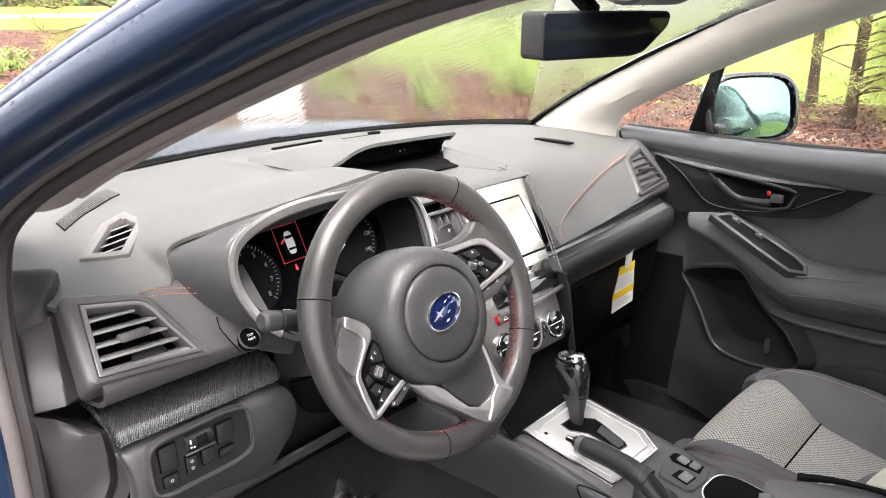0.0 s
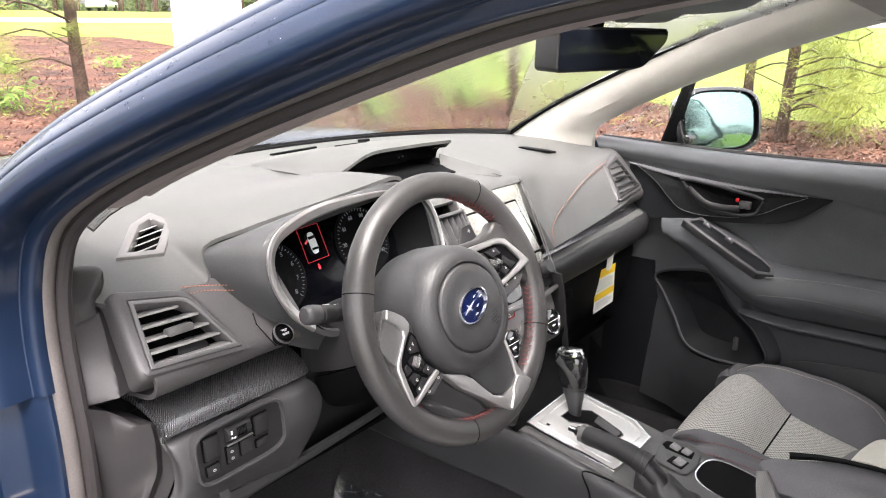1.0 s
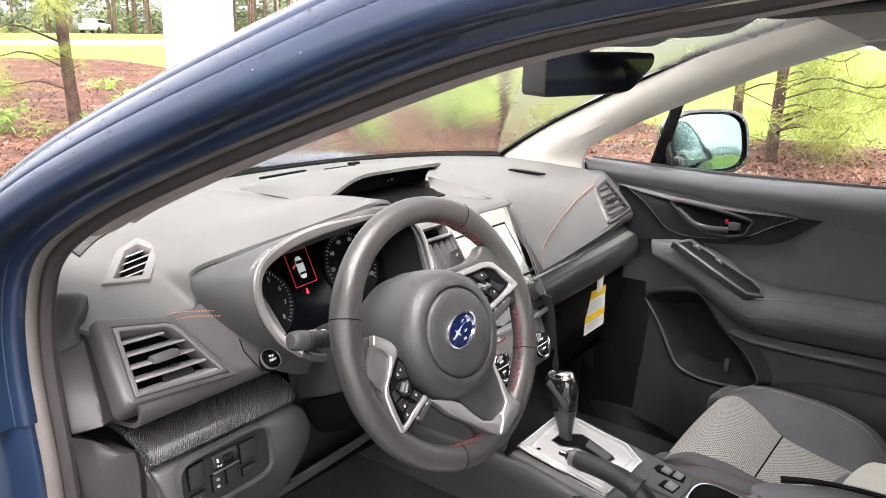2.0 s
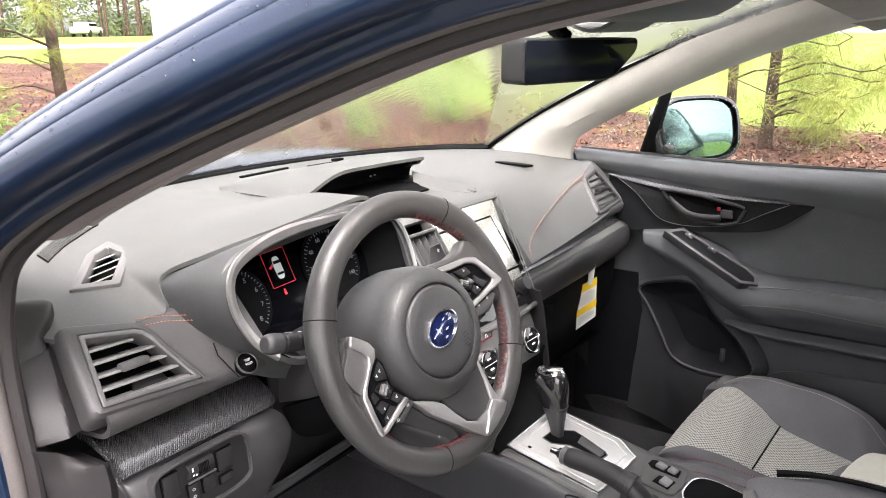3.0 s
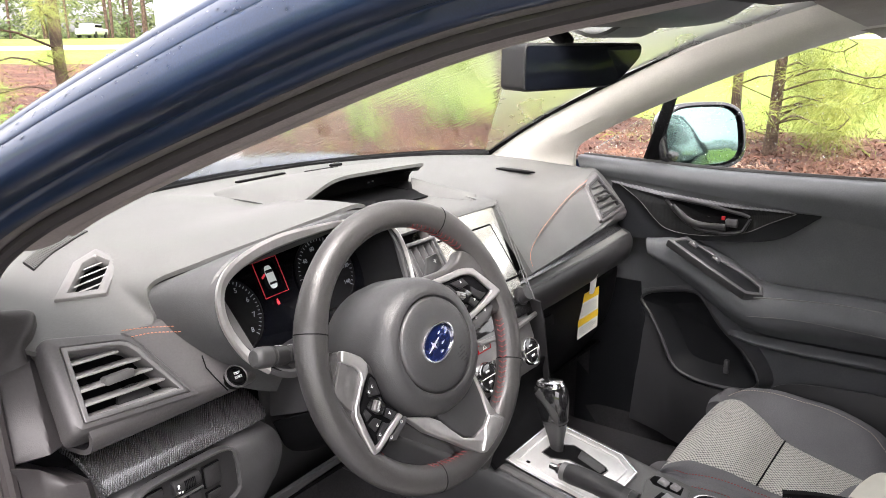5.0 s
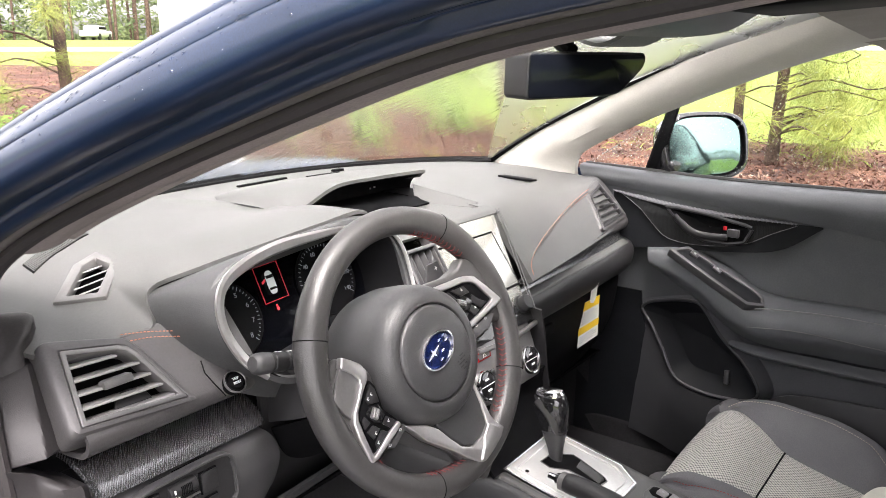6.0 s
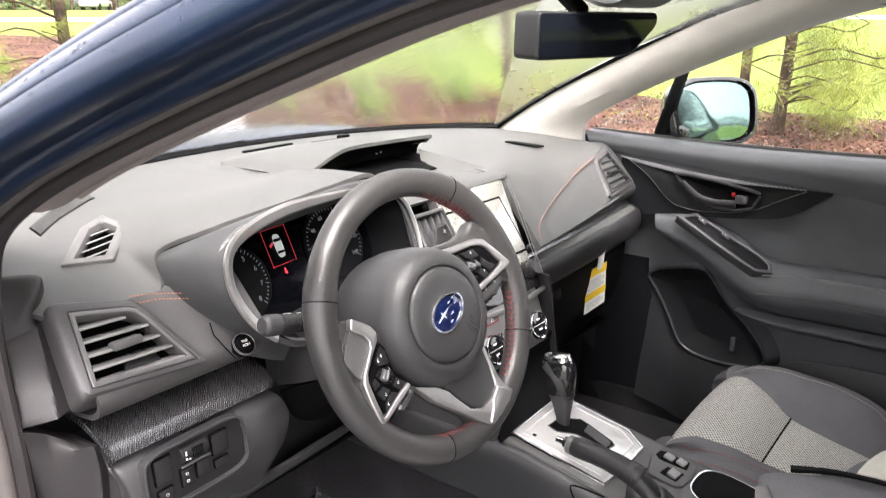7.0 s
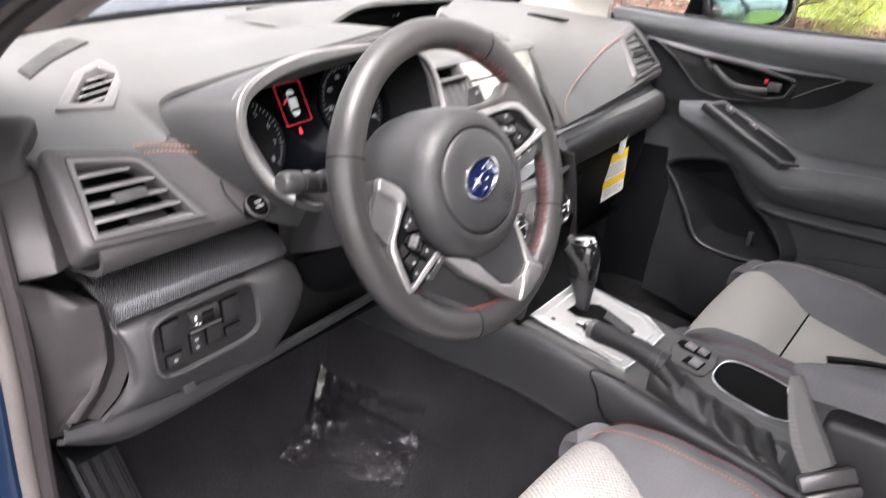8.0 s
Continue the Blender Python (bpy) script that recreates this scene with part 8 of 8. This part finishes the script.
part("lower_bar", sheet([[D(-0.055, 0.792, 0.716), D(-0.055, 0.786, 0.700), D(-0.055, 0.778, 0.716)], [D(-0.12, 0.792, 0.710), D(-0.12, 0.778, 0.690), D(-0.12, 0.764, 0.712)], [D(-0.25, 0.792, 0.710), D(-0.25, 0.776, 0.688), D(-0.25, 0.760, 0.712)], [D(-0.6, 0.795, 0.710), D(-0.6, 0.778, 0.688), D(-0.6, 0.762, 0.712)], [D(-0.9, 0.795, 0.712), D(-0.9, 0.778, 0.690), D(-0.9, 0.762, 0.714)]], 40, 12, 0.004), door_skin, door, "rounded bar under the armrest")
POCK = [D(0.171, 0.815, 0.742), D(0.155, 0.835, 0.744), D(0.11, 0.848, 0.746), D(0.058, 0.856, 0.746), D(0.023, 0.848, 0.742), D(-0.029, 0.790, 0.728), D(-0.096, 0.742, 0.706), D(-0.13, 0.69, 0.700), D(-0.115, 0.664, 0.694), D(-0.05, 0.656, 0.692), D(0.018, 0.659, 0.696), D(0.068, 0.677, 0.704), D(0.107, 0.735, 0.720), D(0.145, 0.785, 0.735)]
PKM = basis((0.75, 0.0, 0.75), (0, -1, 0), (-1, 0, 0))
cut(card, PKM, inset(flat(PKM, [tuple(p) for p in spline(POCK, 40, closed=True)]), 0.002), 0.06)
pk = part("door_pocket", tube(spline(POCK, 60, closed=True), 0.0040, 10, closed=True), console_skin, door, "moulded door pocket")
pl = spline(POCK, 48, closed=True)
pc = Vector((0.768, 0.0, 0.765))
# Pocket inside darkened: its shade is put into the colour.
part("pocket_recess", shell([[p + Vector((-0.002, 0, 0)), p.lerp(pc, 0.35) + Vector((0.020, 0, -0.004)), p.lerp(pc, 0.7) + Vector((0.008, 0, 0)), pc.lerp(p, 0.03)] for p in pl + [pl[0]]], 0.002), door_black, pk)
flank = []
for p in pl + [pl[0]]:
    out = Vector((0, p.y - pc.y, p.z - pc.z)).normalized()
    flank.append([p, p + out * 0.010 + Vector(((0.760 - p.x) * 0.35, 0, 0)), p + out * 0.030 + Vector((0.764 - p.x, 0, 0))])
part("pocket_flank", shell([[a.copy() for a in r[::-1]] for r in flank], 0.002), door_skin, pk, "moulded flank round the pocket")
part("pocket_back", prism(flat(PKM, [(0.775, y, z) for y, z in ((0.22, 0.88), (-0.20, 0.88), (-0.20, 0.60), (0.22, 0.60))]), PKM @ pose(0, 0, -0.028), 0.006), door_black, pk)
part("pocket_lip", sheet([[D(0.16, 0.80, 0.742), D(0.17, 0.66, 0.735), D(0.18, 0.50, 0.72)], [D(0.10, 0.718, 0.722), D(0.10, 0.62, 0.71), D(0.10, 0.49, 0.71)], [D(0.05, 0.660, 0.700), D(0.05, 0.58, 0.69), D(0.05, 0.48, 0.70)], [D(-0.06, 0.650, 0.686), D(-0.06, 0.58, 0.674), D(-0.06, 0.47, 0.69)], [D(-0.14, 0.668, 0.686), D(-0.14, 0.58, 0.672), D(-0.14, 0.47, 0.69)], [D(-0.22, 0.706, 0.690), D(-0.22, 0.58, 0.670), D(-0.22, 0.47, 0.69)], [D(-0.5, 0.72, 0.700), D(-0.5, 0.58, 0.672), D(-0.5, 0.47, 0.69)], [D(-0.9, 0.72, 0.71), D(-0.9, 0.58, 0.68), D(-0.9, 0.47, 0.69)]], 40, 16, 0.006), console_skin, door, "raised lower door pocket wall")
# Footwell shade on the door's front, put into this insert's colour.
part("lower_insert", sheet([[D(0.334, z, x - 0.012), D(0.25, z, x - 0.007), D(y1, z, x - 0.006)] for z, x, y1 in ((0.86, 0.748, 0.176), (0.80, 0.746, 0.168), (0.72, 0.744, 0.145), (0.62, 0.738, 0.140), (0.46, 0.730, 0.140))], 12, 10, 0.004), door_black, door, "lower front of the door, darkened in colour for footwell shade")
part("pocket_hook", box(0.010, 0.012, 0.034, pose(0.712, -0.055, 0.700), 0.003), plastic, pk)
pane_rows = []
for a, b in zip(spline([D(0.34, 1.165, 0.755), D(0.1, 1.15, 0.782), D(-0.3, 1.148, 0.795), D(-0.95, 1.16, 0.795)], 20), spline([D(0.30, 1.19, 0.752), D(0.02, 1.36, 0.728), D(-0.36, 1.475, 0.695), D(-0.95, 1.48, 0.685)], 20)):
    pane_rows.append([a.lerp(b, k / 6) for k in range(7)])
pane = part("window_pane", shell(pane_rows, 0.003), side_glass, door, "clear side window spotted with rain")
pane.visible_shadow = False
part("window_bar", strip([D(0.188, 1.130, 0.768), D(0.156, 1.225, 0.757), D(0.122, 1.325, 0.742)], [0.034, 0.030, 0.026], 0.008, (-0.98, -0.2, 0)), deep, door, "black window divider")
part("window_gasket", tube(spline([D(0.34, 1.163, 0.742), D(0.2, 1.156, 0.762), D(0.0, 1.149, 0.775), D(-0.3, 1.149, 0.786), D(-0.95, 1.16, 0.788)], 24), 0.006, 6), rubber, door)
part("outer_skin", sheet([[D(y, 1.14, 0.80), D(y, 0.95, 0.865), D(y, 0.70, 0.875), D(y, 0.42, 0.84)] for y in (0.42, 0.0, -0.5, -0.95)], 12, 12, 0.003), paint, door)
spots = bmesh.new()
random.seed(55)
for _ in range(1500):
    i, v = random.randint(0, 16), random.random()
    p = pane_rows[i][0].lerp(pane_rows[i][6], v * 0.98 + 0.01).lerp(pane_rows[i + 1][0].lerp(pane_rows[i + 1][6], v * 0.98 + 0.01), random.random())
    r = random.choice((0.0007, 0.0009, 0.0012, 0.0015, 0.0019))
    dome(spots, basis(p + Vector((-0.0005, 0, 0)), (0, 1, 0), (-1, 0, 0.1)), r * 0.9, 0.5)
rain = part("raindrops", spots, drop_water, door, "raindrops on the glass")
rain.visible_shadow = False
rain["kind"] = "stuff"

# near door, swung wide open
open_door = thing("driver_door", "dark blue driver door standing wide open", "car door")
OD = pose(-0.835, 0.36, 0.0, 0, 0, -64)
part("outer_skin", sheet([[OD @ Vector(p) for p in ((-0.01, y, 1.12), (-0.055, y, 0.95), (-0.06, y, 0.70), (-0.03, y, 0.40))] for y in (0.0, -0.35, -0.7, -1.02)], 14, 14, 0.003), paint, open_door, "dark blue outer skin")
part("inner_panel", sheet([[OD @ Vector(p) for p in ((0.015, y, 1.12), (0.060, y, 1.08), (0.055, y, 0.92), (0.085, y, 0.86), (0.060, y, 0.78), (0.060, y, 0.55), (0.01, y, 0.42))] for y in (-0.02, -0.3, -0.7, -1.00)], 14, 30, 0.01), door_black, open_door, "black inner trim")
part("window_frame", joined(tube([OD @ Vector(p) for p in ((0.0, -0.08, 1.11), (0.06, -0.34, 1.28), (0.12, -0.62, 1.42), (0.13, -0.95, 1.45), (0.05, -1.00, 1.28), (0.0, -1.01, 1.11))], 0.020, 8)), deep, open_door)
near_pane = part("window_pane", shell([[OD @ Vector(p) for p in r] for r in (((0.0, -0.10, 1.11), (0.0, -0.40, 1.11), (0.0, -1.0, 1.11)), ((0.10, -0.55, 1.39), (0.11, -0.70, 1.42), (0.125, -0.94, 1.44)))], 0.003), side_glass, open_door, "clear window")
near_pane.visible_shadow = False

# far wing mirror
wm = thing("wing_mirror", "black wing mirror wet with rain", "wing mirror")
WM = basis((0.885, 0.062, 1.212), (0.80, -0.60, 0), (-0.60, -0.80, 0.20)) @ pose(-0.036, 0, 0)
part("housing", sheet([[WM @ Vector((k * x, k * y, z)) for x, y in ellipse(0.114, 0.078, 24, 0.0, 3.4) + ellipse(0.114, 0.078, 24, 0.0, 3.4)[:1]] for k, z in ((0.93, 0.006), (1.0, 0.003), (1.02, -0.01), (0.98, -0.045), (0.80, -0.075), (0.4, -0.088), (0.02, -0.09))], 22, 50, 0.003), gloss, wm, "black housing")
part("glass", prism(ellipse(0.098, 0.069, 36, 0, 3.4), WM @ pose(-0.004, 0, 0.004), 0.003, 0.0005), mirror_face, wm, "mirror glass")
part("bracket", box(0.10, 0.05, 0.05, pose(0.815, 0.135, 1.158, 0, 0, -20), 0.012, 3), gloss, wm)
wet = bmesh.new()
for _ in range(120):
    x, y = random.choice(ellipse(1, 1, 40))
    f = random.uniform(0.55, 1.0)
    dome(wet, WM @ Matrix.Translation((x * 0.103 * f, y * 0.066 * f, 0.0055 if f > 0.9 else 0.0042)), random.choice((0.0008, 0.0012, 0.0016)), 0.5)
wetob = part("raindrops", wet, drop_water, wm, "raindrops on the mirror")
wetob["kind"] = "stuff"

# ---- inner mirror and overhead parts ----
im = thing("rear_view_mirror", "black rear view mirror hanging from the windscreen", "mirror")
IM = basis((-0.030, -0.052, 1.405), (0.936, -0.35, 0.03), (-0.35, -0.93, -0.02)) @ pose(0.012, 0, 0)
mo = rounded([(-0.1335, 0.0345), (0.0815, 0.0260), (0.0790, 0.0070), (0.0350, -0.0265), (0.0130, -0.0305), (-0.1365, -0.0270)], 0.009)
part("housing", prism(mo, IM, 0.050, 0.004, 3), soft_end, im, "rounded black housing")
part("mirror_glass", prism(inset(mo, 0.0028), IM @ pose(0, 0, 0.0015), 0.003, 0.0006), dark_mirror, im, "dimmed mirror glass, the dark cabin's reflection put into its colour")
part("stem", tube(spline([(-0.01, 0.0, 1.435), (0.0, 0.04, 1.465), (0.0, 0.06, 1.50)], 8), 0.012, 10), deep, im)
cams = thing("camera_unit", "dark twin camera unit below the roof lining", "camera unit")
part("unit_cover", sheet([[(x, -0.155, 1.508), (x, -0.10, 1.478), (x, -0.02, 1.470), (x, 0.04, 1.472)] for x in (-0.10, 0.0, 0.24, 0.34)], 16, 14, 0.012), soft_end, cams)
part("lens_shade", sheet([[(x, -0.03, 1.468), (x, 0.02, 1.448), (x, 0.07, 1.462)] for x in (0.12, 0.2, 0.28)], 10, 10, 0.006), soft_top, cams)
lamp = thing("map_light", "dark overhead console at the front of the roof", "overhead console")
part("console_cover", box(0.24, 0.20, 0.035, pose(0.0, -0.33, 1.505, -4), 0.012, 3), deep, lamp)
solo("sun_visor", box(0.42, 0.16, 0.022, pose(0.36, -0.36, 1.490, -8, 4, 0), 0.009, 3), roof_cloth, "pale cloth sun visor folded up", "sun visor")
